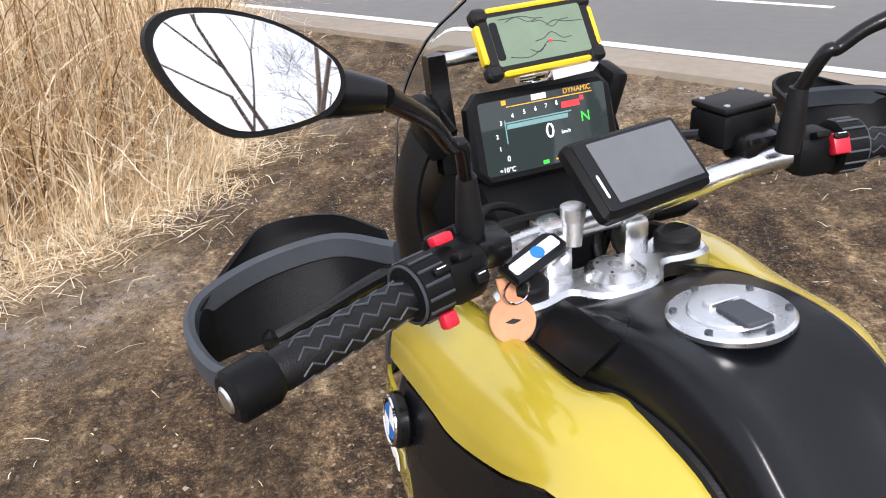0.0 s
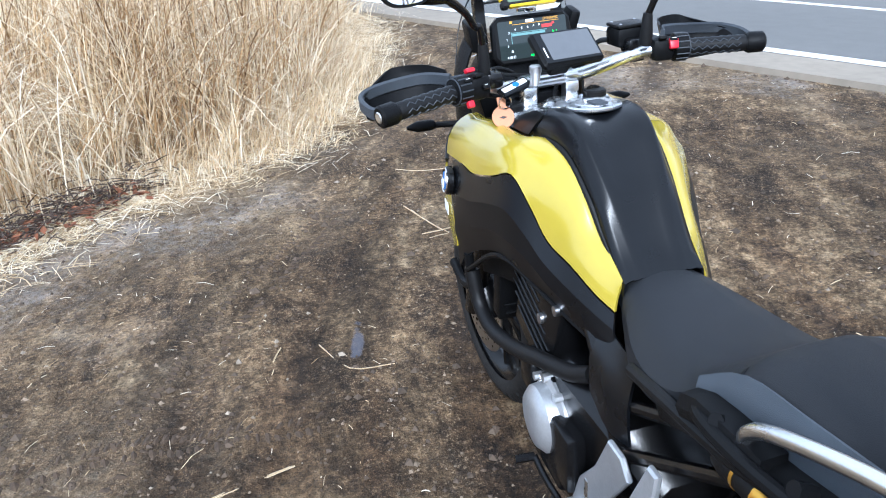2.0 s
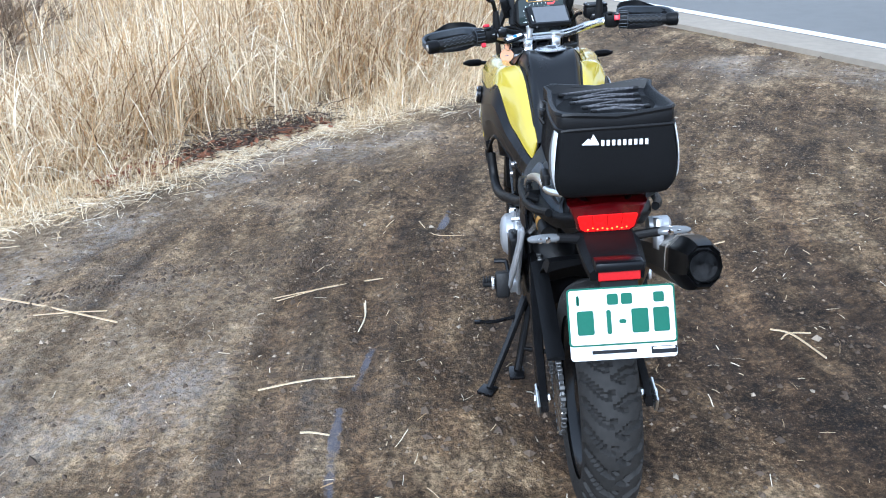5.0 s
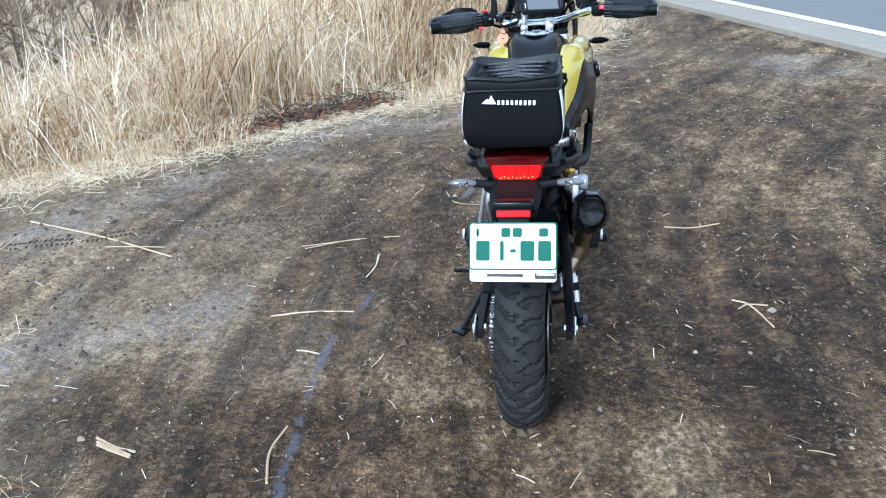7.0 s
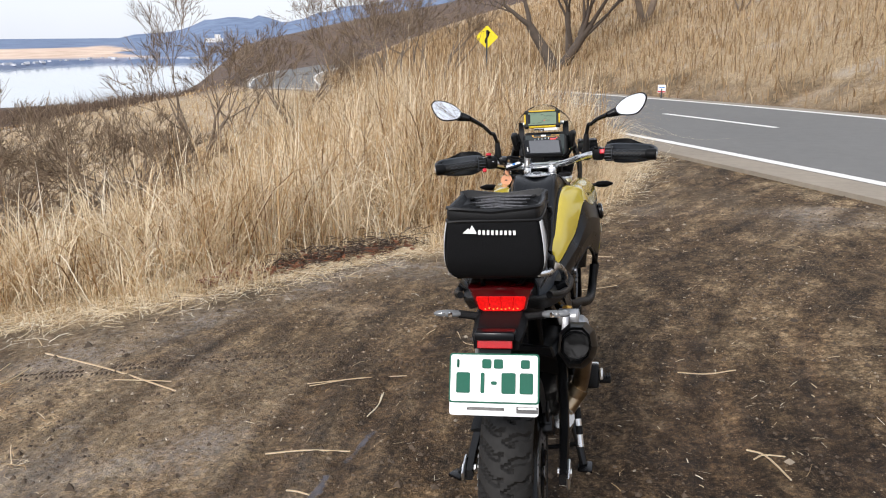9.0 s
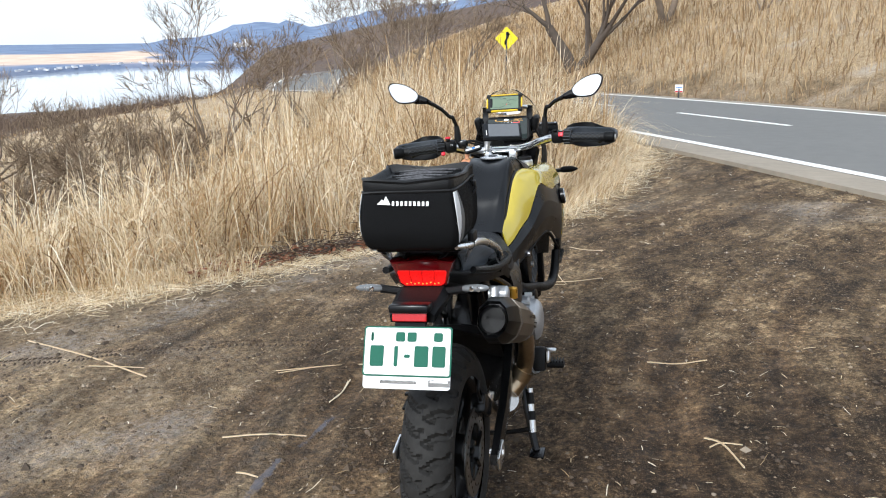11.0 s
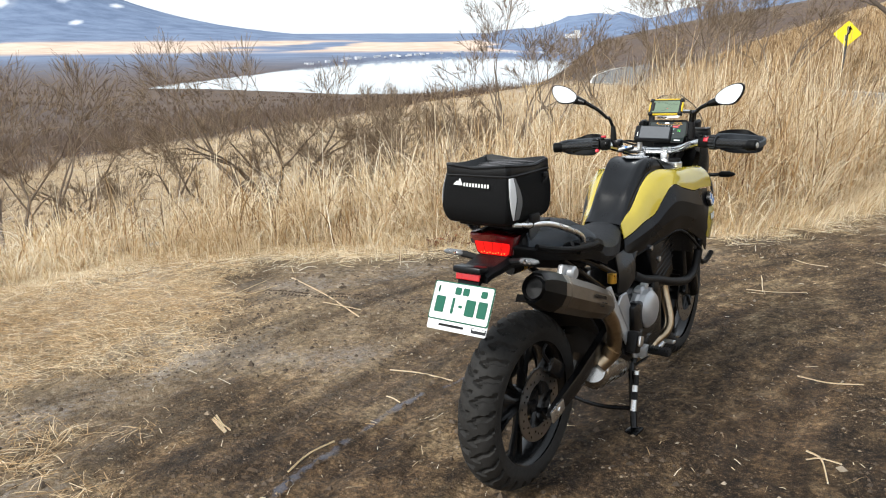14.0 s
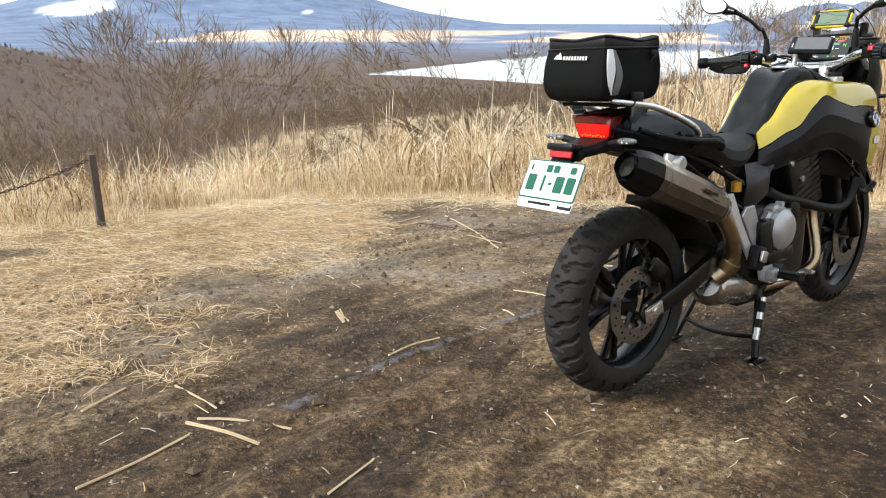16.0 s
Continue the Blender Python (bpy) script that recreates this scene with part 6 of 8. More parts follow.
    for dx, dy, dz, sz, mt in buttons:
        b = bmesh.new()
        rbox(b, (cx + dx, cy + dy, cz + dz), sz, .003, rot(-25, 0, -14 * sx))
        steer_bm(b)
        ob = part("button", b, mt, sw, "red button" if mt == REDBTN else "")
        if mt == PLASTIC:
            b = bmesh.new()
            rbox(b, (cx + dx, cy + dy - .003, cz + dz + .0045), (sz[0] * .55, .004, .0012), .0003, rot(-25, 0, -14 * sx), 1)
            steer_bm(b)
            part("symbol_bar", b, WHITE, sw)
# clutch perch and brake reservoir
b = bmesh.new()
rbox(b, S((-.155, 1.150, 1.115)), (.04, .05, .035), .010)
part("clutch_perch", b, BLKMET, bike)
b = bmesh.new()
rbox(b, S((.203, 1.200, 1.152)), (.082, .062, .044), .010, rot(0, 0, 4))
res = part("brake_reservoir", b, PLASTIC, bike, "black brake fluid reservoir")
b = bmesh.new()
rbox(b, S((.203, 1.200, 1.177)), (.078, .058, .008), .003, rot(0, 0, 4))
part("reservoir_lid", b, RUBBER, res)
for dx, dy in ((-.03, -.02), (.03, -.02), (-.03, .02), (.03, .02)):
    bolt(S((.203 + dx, 1.200 + dy, 1.180)), (0, 0, 1), res, .004, .003)
b = bmesh.new()
rbox(b, S((.20, 1.165, 1.135)), (.05, .05, .036), .010)
tube(b, SS([(.15, 1.195, 1.15), (.135, 1.22, 1.14), (.11, 1.26, 1.09)]), .006, 8)
part("brake_master_cylinder", b, BLKMET, bike)
# cables
b = bmesh.new()
tube(b, SS([(-.16, 1.165, 1.115), (-.12, 1.215, 1.12), (-.06, 1.24, 1.09), (-.02, 1.23, 1.02)]), .005, 8)
tube(b, SS([(-.20, 1.14, 1.095), (-.15, 1.19, 1.07), (-.09, 1.225, 1.04), (-.05, 1.23, .98)]), .006, 8)
tube(b, SS([(.21, 1.14, 1.11), (.15, 1.20, 1.09), (.08, 1.24, 1.06), (.03, 1.23, .99)]), .006, 8)
tube(b, SS([(-.15, 1.16, 1.125), (-.08, 1.21, 1.10), (.02, 1.225, 1.085), (.10, 1.21, 1.10)]), .004, 8)
part("cable", b, RUBBER, bike, "black control cables")


# ---- mirrors ----
def mirror_(sx, c, base):
    n = Vector((0.22 * -sx, -1.0, 0.24)).normalized() if sx < 0 else Vector((-0.20, -1.0, 0.14)).normalized()
    m = facing(c, n)
    o = [(-.064, .024), (-.058, .040), (-.040, .046), (-.005, .040), (.030, .024), (.058, .000), (.064, -.016), (.058, -.030), (.040, -.040), (.000, -.042), (-.030, -.034), (-.054, -.006)]
    o = [(u * .93, v * .95) if sx < 0 else (-u * .93, v * .95) for u, v in o]
    o = [(p.x, p.y) for p in catmull([(u, v, 0) for u, v in o], 4, True)]
    b = bmesh.new()
    T = on(m)
    loft(b, [[T(u * .96, v * .95, .004) for u, v in o], [T(u * 1.02, v * 1.03, .004) for u, v in o], [T(u * 1.03, v * 1.05, -.006) for u, v in o], [T(u * .85, v * .85, -.022) for u, v in o], [T(u * .4, v * .4, -.030) for u, v in o]])
    mir = part("mirror", b, PLASTIC, bike, "black rear-view mirror on a bent stalk")
    b = bmesh.new()
    plate(b, [(u * .95, v * .94) for u, v in o] if sx < 0 else [(u * .95, v * .94) for u, v in reversed(o)], .002, on(m @ Matrix.Translation((0, 0, .0045))), .0003)
    part("mirror_glass", b, MIRROR, mir, "silvered mirror glass")
    inner = T(.044 if sx < 0 else -.044, -.020, -.024)
    inner2 = T(.094 if sx < 0 else -.094, -.036, -.012)
    bx, by, bz = base
    elbow = Vector((bx + sx * .012, by - .022, bz + .062))
    mid = inner2.lerp(elbow, 0.55) + Vector((0, 0, .004))
    b = bmesh.new()
    tube(b, [inner, inner.lerp(inner2, .55), inner2], [.021, .0165, .0115], 14, 1)
    tube(b, [inner2, mid, elbow + Vector((sx * .012, -.004, .004)), elbow, Vector((bx + sx * .002, by - .004, bz + .02))], [.0095, .0075, .0075, .0075, .0075], 12)
    part("mirror_stalk", b, BLKMET, mir)
    b = bmesh.new()
    tube(b, [(bx, by, bz - .045), (bx + sx * .001, by - .002, bz - .02), (bx + sx * .002, by - .004, bz + .025)], [.013, .014, .010], 14, 1)
    part("stalk_boot", b, RUBBER, mir, "black rubber stalk boot")


mirror_(-1, (-.359, 1.018, 1.344), S((-.172, 1.148, 1.168)))
mirror_(1, (.374, 1.040, 1.330), (.195, 1.122, 1.190))

# ---- cockpit: display, fairing, screen ----
DM = facing((.010, 1.335, 1.148), (0, -1, .27)) @ Matrix.Diagonal((.90, .94, 1, 1))
dash_o = [(-.112, -.038), (-.092, -.060), (.092, -.060), (.112, -.038), (.108, .042), (.090, .060), (-.090, .060), (-.108, .042)]
b = bmesh.new()
plate(b, dash_o, .030, on(DM), .006)
dash = part("instrument_display", b, PLASTIC, bike, "black instrument display, switched on")
b = bmesh.new()
plate(b, rect(.190, .094, .004, 2), .002, on(DM @ Matrix.Translation((0, 0, .0155))), .0004)
part("display_glass", b, SCREEN, dash, "dark lit display glass")
DT = DM @ Matrix.Translation((0, 0, .0172))
for nm, body, u, v, sz, mt in (("speed_digit", "0", .004, -.004, .027, LEDW), ("unit_text", "km/h", .028, -.008, .007, LEDW), ("gear_letter", "N", .060, .006, .019, LEDG), ("mode_text", "DYNAMIC", .052, .043, .0095, LEDA), ("temperature_text", "+10°C", -.066, -.042, .009, LEDW), ("rev_digit", "0", -.062, -.028, .010, LEDW),
                               ("rev_digit", "1", -.072, -.014, .008, LEDW), ("rev_digit", "2", -.074, .002, .008, LEDW), ("rev_digit", "3", -.066, .018, .008, LEDW), ("rev_digit", "4", -.048, .025, .008, LEDW), ("rev_digit", "5", -.030, .027, .008, LEDW), ("rev_digit", "6", -.013, .028, .008, LEDW), ("rev_digit", "7", .003, .029, .008, LEDW), ("rev_digit", "8", .019, .030, .008, LEDW)):
    text_part(nm, body, sz, mt, dash, DT @ Matrix.Translation((u, v, 0)))
for u, v, w, h, mt in ((-.058, .043, .007, .006, LEDA), (-.006, .043, .022, .007, LEDW), (.010, .037, .13, .0012, LEDA), (.040, .026, .028, .008, LEDR), (.058, .031, .006, .006, LEDR), (-.008, -.042, .009, .005, LEDG), (.016, -.041, .018, .002, LEDA), (.055, -.041, .030, .005, LEDW), (-.01, .017, .10, .0016, LEDT), (-.060, .006, .0016, .030, LEDT), (-.012, .012, .092, .006, LEDT)):
    b = bmesh.new()
    plate(b, rect(w, h, cx=u, cy=v), .0004, on(DM @ Matrix.Translation((0, 0, .0168))), .0001)
    part("display_bar", b, mt, dash)
# cockpit fairing behind the display
for sx in (-1, 1):
    b = shell([[(sx * .105, 1.33, 1.17), (sx * .135, 1.36, 1.13), (sx * .155, 1.36, 1.06), (sx * .15, 1.34, .98)], [(sx * .115, 1.39, 1.20), (sx * .145, 1.42, 1.13), (sx * .165, 1.42, 1.05), (sx * .165, 1.40, .96)], [(sx * .09, 1.46, 1.16), (sx * .125, 1.49, 1.10), (sx * .145, 1.50, 1.02), (sx * .15, 1.48, .93)]], .005)
    part("cockpit_fairing", b, PLASTIC, bike, "black cockpit fairing cheek")
    b = bmesh.new()
    loft(b, [[(sx * (.098 + dx), y + dy, z) for dx, dy in ((-.012, -.008), (.012, -.008), (.014, .010), (-.010, .014))] for y, z in ((1.375, 1.10), (1.385, 1.16), (1.395, 1.20), (1.40, 1.235), (1.398, 1.245))])
    part("screen_bracket", b, BLKMET, bike, "black windscreen bracket")
    b = bmesh.new()
    rbox(b, (sx * .125, 1.375, 1.165), (.028, .055, .075), .010, rot(10, sx * 12, 0))
    part("wind_fin", b, PLASTIC, bike)
    b = bmesh.new()
    tube(b, [(sx * .14, 1.40, .945), (sx * .20, 1.40, .95), (sx * .235, 1.40, .953)], [.009, .008, .008], 8, 1)
    fi = part("front_indicator", b, RUBBER, bike, "front indicator on a short stem")
    b = bmesh.new()
    tube(b, [(sx * .228, 1.40, .953), (sx * .24, 1.40, .954), (sx * .275, 1.395, .956), (sx * .302, 1.392, .957)], [.010, .014, .014, .004], 12)
    part("lens", b, PLASTIC, fi)
b = bmesh.new()
loft(b, [[(-w, y, z), (-w * .7, y, z + h), (w * .7, y, z + h), (w, y, z), (w * .8, y, z - .10), (-w * .8, y, z - .10)] for y, w, z, h in ((1.37, .13, 1.06, .06), (1.46, .13, 1.04, .06), (1.58, .10, .98, .05), (1.66, .06, .92, .03))])
part("headlamp_fairing", b, PLASTIC, bike, "black headlamp fairing")
b = bmesh.new()
loft(b, [[(-w, y, z), (0, y, z + .02), (w, y, z), (0, y, z - .012)] for y, w, z in ((1.55, .075, .90), (1.70, .07, .865), (1.83, .03, .83))])
part("beak", b, YELLOW, bike, "yellow front beak")
b = bmesh.new()
rbox(b, (0, 1.30, 1.055), (.17, .10, .06), .012, rot(25))
rbox(b, (-.02, 1.255, 1.02), (.12, .06, .05), .010)
part("cockpit_tray", b, PLASTIC, bike)
b = bmesh.new()
for x in (-.05, -.02, .03, .06):
    tube(b, [(x, 1.29, 1.075), (x + .01, 1.25, 1.06), (x - .01, 1.22, 1.03), (x, 1.20, .97)], .0055, 8)
lathe(b, [(1.256, .012), (1.262, .014), (1.27, .012)], "Y", 16, (-.045, 0, 1.06))
part("wiring_loom", b, RUBBER, bike, "black cockpit wiring")
ws = []
for y, z, w in ((1.455, 1.10, .155), (1.445, 1.20, .14), (1.42, 1.275, .108), (1.405, 1.318, .06)):
    ws.append([(w * u, y + .06 * (1 - u * u) - .02, z - .012 * u * u) for u in (-1, -.6, 0, .6, 1)])
screen = part("windscreen", shell(ws, .003), GLASSM, bike, "small clear windscreen")
screen.visible_shadow = False
b = bmesh.new()
edge = [Vector(r[0]) for r in ws] + [Vector(p) for p in ws[-1][1:-1]] + [Vector(r[-1]) for r in reversed(ws)]
tube(b, edge, .0010, 6, 3)
part("screen_edge", b, GREYPL, screen, "dark windscreen edge")

# ---- things carried on the motorcycle ----
def carried(name, label, category):
    return thing(name, label, category, BIKE_M.copy())


# phone in a yellow and black case, on a crossbar
PH = facing((.002, 1.322, 1.264), (0.06, -1, .62))
b = bmesh.new()
tube(b, [(-.088, 1.392, 1.238), (-.04, 1.385, 1.24), (.092, 1.385, 1.24)], .0085, 12, 1)
mount = part("accessory_bar", b, SILVER, bike, "silver accessory crossbar")
phone = carried("smartphone", "smartphone in a yellow and black rugged case", "phone")
b = bmesh.new()
plate(b, rect(.150, .076, .010, 4), .013, on(PH), .004)
part("case", b, RUBBER, phone, "black rubber case")
for u, v, w, h in ((0, .037, .116, .007), (0, -.037, .116, .007), (-.074, 0, .007, .046), (.074, 0, .007, .046)):
    b = bmesh.new()
    plate(b, rect(w, h, .003, 2, cx=u, cy=v), .016, on(PH), .003)
    part("case_trim", b, PHONEY, phone, "yellow rubber trim")
for su in (-1, 1):
    for sv in (-1, 1):
        b = bmesh.new()
        plate(b, rect(.020, .018, .006, 3, cx=su * .068, cy=sv * .033), .019, on(PH), .004)
        part("case_corner", b, RUBBER, phone)
b = bmesh.new()
plate(b, rect(.122, .058, .002, 1), .001, on(PH @ Matrix.Translation((0, 0, .0068))), .0002)
part("screen", b, SCREENG, phone, "lit greenish map screen")
b = bmesh.new()
plate(b, rect(.010, .045, .003, 2, cx=-.056), .0012, on(PH @ Matrix.Translation((0, 0, .0074))), .0003)
part("home_strip", b, BLKMET, phone)
rnd = random.Random(4)
for k in range(7):
    b = bmesh.new()
    u, v = -.045 + .10 * rnd.random(), -.024 + .048 * rnd.random()
    tube(b, [PH @ Vector((u + (j - 2) * .012, v + .006 * rnd.uniform(-1, 1), .0078)) for j in range(5)], .0005, 4, 3)
    part("map_line", b, GREYPL, phone)
b = bmesh.new()
plate(b, rect(.004, .004), .0006, on(PH @ Matrix.Translation((.010, -.010, .0078))), .0001)
part("map_marker", b, LEDR, phone)
b = bmesh.new()
rbox(b, (.0, 1.318, 1.222), (.03, .022, .018), .005)
tube(b, [(0, 1.345, 1.245), (0, 1.375, 1.243)], .012, 12, 1)
lathe(b, [(-.02, 0), (-.02, .008), (.0, .008), (.001, 0)], "X", 12, (-.012, 1.31, 1.225))
part("clamp", b, CHROME, phone, "bright metal clamp")
b = bmesh.new()
plate(b, [(.0, -.006), (.052, -.004), (.062, .004), (.058, .012), (.0, .010)], .004, on(facing((.012, 1.305, 1.221), (0, -1, .5))), .001)
part("clamp_lever", b, WHITEPL, phone, "white clamp lever")

# satellite navigation unit on the handlebar
GM = facing((.016, 1.139, 1.158), (0.20, -.65, .734), (-.15, .72, .68))
gps = carried("navigation_unit", "black satellite navigation unit with a grey screen", "navigator")
b = bmesh.new()
plate(b, rect(.160, .088, .008, 3), .022, on(GM), .006)
part("body", b, PLASTIC, gps)
b = bmesh.new()
plate(b, rect(.148, .078, .004, 2), .002, on(GM @ Matrix.Translation((0, 0, .0115))), .0004)
part("bezel", b, SATIN, gps)
b = bmesh.new()
plate(b, rect(.126, .068, .001, 1, cx=.006, cy=.001), .001, on(GM @ Matrix.Translation((0, 0, .0128))), .0002)
part("screen", b, GPSGLASS, gps, "grey reflective screen")
b = bmesh.new()
plate(b, rect(.003, .026, .001, 1, cx=-.066, cy=-.012), .0006, on(GM @ Matrix.Translation((0, 0, .0128))), .0001)
part("marking_bar", b, WHITE, gps)
b = bmesh.new()
plate(b, rect(.05, .05, .006, 2), .035, on(GM @ Matrix.Translation((-.02, -.012, -.026))), .005)
part("cradle", b, RUBBER, gps, "black quick-release cradle")
b = bmesh.new()
tube(b, SS([(-.055, 1.150, 1.085), (-.05, 1.155, 1.115)]), [.010, .012], 12, 1)
lathe(b, [(1.112, .0), (1.112, .0135), (1.126, .0135), (1.128, .010), (1.128, 0)], "Z", 18, S((-.05, 1.156, 0)))
part("lock_knob", b, CAST, gps, "round silver lock knob")

# key with leather fob
key = carried("key", "motorcycle key with a round tan leather fob", "key")
KM = facing((-.100, 1.130, 1.094), (-.1, -.45, 1), (-.30, 1, 0))
b = bmesh.new()
plate(b, [(-.046, -.014), (.018, -.016), (.028, -.008), (.028, .008), (.018, .016), (-.046, .014)], .012, on(KM), .003)
part("key_head", b, SATIN, key, "black key head with white inlay")
b = bmesh.new()
plate(b, rect(.062, .014, .002, 1, cx=-.010), .002, on(KM @ Matrix.Translation((0, 0, .0065))), .0004)
part("inlay", b, WHITEPL, key)
b = bmesh.new()
plate(b, [(.0075 * math.cos(2 * math.pi * k / 16), .0075 * math.sin(2 * math.pi * k / 16)) for k in range(16)], .002, on(KM @ Matrix.Translation((-.006, 0, .0078))), .0004)
part("key_badge", b, BLUE, key)
b = bmesh.new()
tube(b, [Vector((-.134, 1.122, 1.066)) + Vector((math.cos(2 * math.pi * k / 16) * .014, -.004, math.sin(2 * math.pi * k / 16) * .014)) for k in range(16)], .0012, 6, 1, closed=True)
part("ring", b, CHROME, key)
FM = facing((-.140, 1.118, 1.034), (-.15, -1, .55))
b = bmesh.new()
plate(b, [(.0245 * math.cos(2 * math.pi * k / 32), .0245 * math.sin(2 * math.pi * k / 32)) for k in range(32)], .004, on(FM), .001)
plate(b, [(-.008, .018), (.008, .018), (.010, .044), (-.010, .044)], .004, on(FM), .001)
part("fob", b, LEATHER, key, "tan leather fob")
b = bmesh.new()
plate(b, [(-.009, -.001), (.0, -.004), (.009, -.001), (.0, .002)], .001, on(FM @ Matrix.Translation((0, 0, .0024))), .0003)
part("fob_mark", b, BLKMET, key)


# ---- tail bag ----
def tail_bag():
    bag = carried("tail_bag", "black fabric tail bag with reflective strips and bungee cords", "tail bag")

    def loop(z, w, y0, y1, wf):
        """w: half width at the rear, wf at the front."""
        pts = [(-w * .72, y0, z), (w * .72, y0, z), (w * .955, y0 + .009, z), (w, y0 + .038, z), ((w + wf) / 2 + .004, (y0 + y1) / 2, z), (wf, y1 - .03, z), (wf * .9, y1, z), (-wf * .9, y1, z), (-wf, y1 - .03, z), (-(w + wf) / 2 - .004, (y0 + y1) / 2, z), (-w, y0 + .038, z), (-w * .955, y0 + .009, z)]
        return [Vector(p) for p in pts]
    secs = [loop(1.002, .105, -.205, -.005, .10), loop(1.012, .118, -.226, .012, .112), loop(1.045, .127, -.240, .020, .121), (loop(1.085, .1275, -.240, .021, .1215)), loop(1.125, .125, -.234, .020, .119), loop(1.158, .120, -.223, .018, .114), loop(1.166, .114, -.212, .010, .108)]
    dense = list(zip(*[catmull(c, 3) for c in zip(*secs)]))
    b = loft(bmesh.new(), [catmull(l, 3, True) for l in dense])
    # slack in the cloth
    for v in b.verts:
        k = noise.noise(v.co * 14) * 0.004 + noise.noise(v.co * 40) * 0.0012
        v.co += Vector((v.co.x, v.co.y + .1, 0)).normalized() * k
    body = part("body", b, CORDURA, bag, "black woven nylon body")
    # lid with a raised sagging rim
    b = bmesh.new()
    rim = [catmull([Vector((p.x * s_, (p.y + .09) * s_ - .09, zz)) for p in loop(1.18, .120, -.222, .020, .115)], 3, True) for s_, zz in ((.985, 1.150), (1.008, 1.157), (1.008, 1.172), (.985, 1.184), (.94, 1.186), (.86, 1.170), (.5, 1.160), (.05, 1.156))]
    loft(b, rim)

    def slack(v):
        """Corners stand up, the sides and the middle of the lid sag."""
        k = min(1, abs(v.x) / .1) * min(1, abs(v.y + .09) / .11)
        return Vector((0, 0, .008 * k ** 2 - .006 * (1 - k) + noise.noise(v * 11) * .006)) if v.z > 1.154 else Vector((0, 0, noise.noise(v * 11) * .003))
    for v in b.verts:
        v.co += slack(v.co)
    lid = part("lid", b, VINYLBAG, bag, "black coated zip lid")
    b = bmesh.new()
    tube(b, [Vector((p.x * 1.012, (p.y + .09) * 1.012 - .09, 1.156)) for p in catmull(loop(1.168, .120, -.222, .020, .115), 2, True)], .0042, 6, 1, closed=True)
    part("piping", b, RUBBER, lid)
    b = bmesh.new()
    roll = [Vector((p.x * .985, (p.y + .09) * .985 - .09, 1.182)) for p in catmull(loop(1.168, .120, -.222, .020, .115), 2, True)]
    tube(b, [p + slack(p) for p in roll], .0055, 6, 1, closed=True)
    part("rim_roll", b, VINYLBAG, lid)
    # bungee cords zigzag over the lid
    zig = [(-.085, .01), (.085, .022), (-.06, -.03), (.075, -.03), (-.07, -.065), (.07, -.075), (-.05, -.105), (.078, -.125), (-.035, -.135), (.055, -.15)]
    for (x0, y0), (x1, y1) in zip(zig, zig[1:]):
        b = bmesh.new()
        tube(b, [(x0, y0 - .02, 1.176), ((x0 + x1) / 2, (y0 + y1) / 2 - .02, 1.179), (x1, y1 - .02, 1.176)], .0021, 6, 3)
        part("bungee_cord", b, CORDM, bag, "black cord with white flecks")
    for x, y in zig:
        b = bmesh.new()
        rbox(b, (x, y - .02, 1.1745), (.014, .012, .007), .002, None, 1)
        part("cord_loop", b, RUBBER, bag)
    # reflective strips at the corners
    def skin(z, q, sx):
        """A place on the bag's cloth: height z, q along the outline from the rear round to the side."""
        zs = [l[0].z for l in secs]
        i = max(k for k in range(len(zs) - 1) if zs[k] <= z)
        f = (z - zs[i]) / (zs[i + 1] - zs[i])
        la, lb = catmull(secs[i], 8, True), catmull(secs[i + 1], 8, True)
        j, g = int(q), q - int(q)
        p = la[j].lerp(la[j + 1], g).lerp(lb[j].lerp(lb[j + 1], g), f)
        p = p + (Vector((p.x, p.y + .1, 0)).normalized()) * .0045
        return Vector((p.x * sx, p.y, p.z))
    for sx in (-1, 1):
        rows_ = [[skin(z, 16.5 + k0 + (k1 - k0) * q / 3, sx) for q in range(4)] for z, k0, k1 in ((1.152, 0, 6.0), (1.12, .8, 8.0), (1.085, 2.0, 8.6), (1.05, 4.0, 7.6), (1.02, 6.0, 6.6))]
        part("reflective_strip", shell(rows_, .0012, 3), REFLEX, bag, "silver reflective strip")
        rows_ = [[skin(z, 16.5 + k0 + (k1 - k0) * q / 3, sx) for q in range(4)] for z, k0, k1 in ((1.150, 6.6, 7.6), (1.11, 8.6, 10.4), (1.075, 9.0, 11.4), (1.04, 7.8, 10.6), (1.02, 7.2, 9.6))]
        part("grey_strip", shell(rows_, .0008, 3), GREYTAPE, bag, "dark grey side patch")
        b = bmesh.new()
        tube(b, [(sx * .122, -.01, 1.145), (sx * .135, -.02, 1.13), (sx * .128, -.03, 1.115)], .004, 6)
        rbox(b, (sx * .131, -.02, 1.14), (.010, .022, .016), .003)
        part("buckle", b, RUBBER, bag)
        b = bmesh.new()
        rbox(b, (sx * .135, -.10, 1.012), (.018, .05, .03), .006)
        tube(b, [(sx * .13, -.11, 1.02), (sx * .14, -.12, .995), (sx * .13, -.13, .985)], .006, 6)
        part("strap", b, RUBBER, bag, "black fixing strap")
    # maker's mark as a white peak and a plain bar
    bmk = facing((0, -.2395, 1.131), (0, -1, .20), (.03, 0, 1))
    b = bmesh.new()
    plate(b, [(-.074, -.004), (-.060, .009), (-.056, .005), (-.050, .017), (-.038, -.003), (-.040, -.005)], .0014, on(bmk), .0003)
    part("mark_peak", b, WHITE, bag, "white printed peak shape")
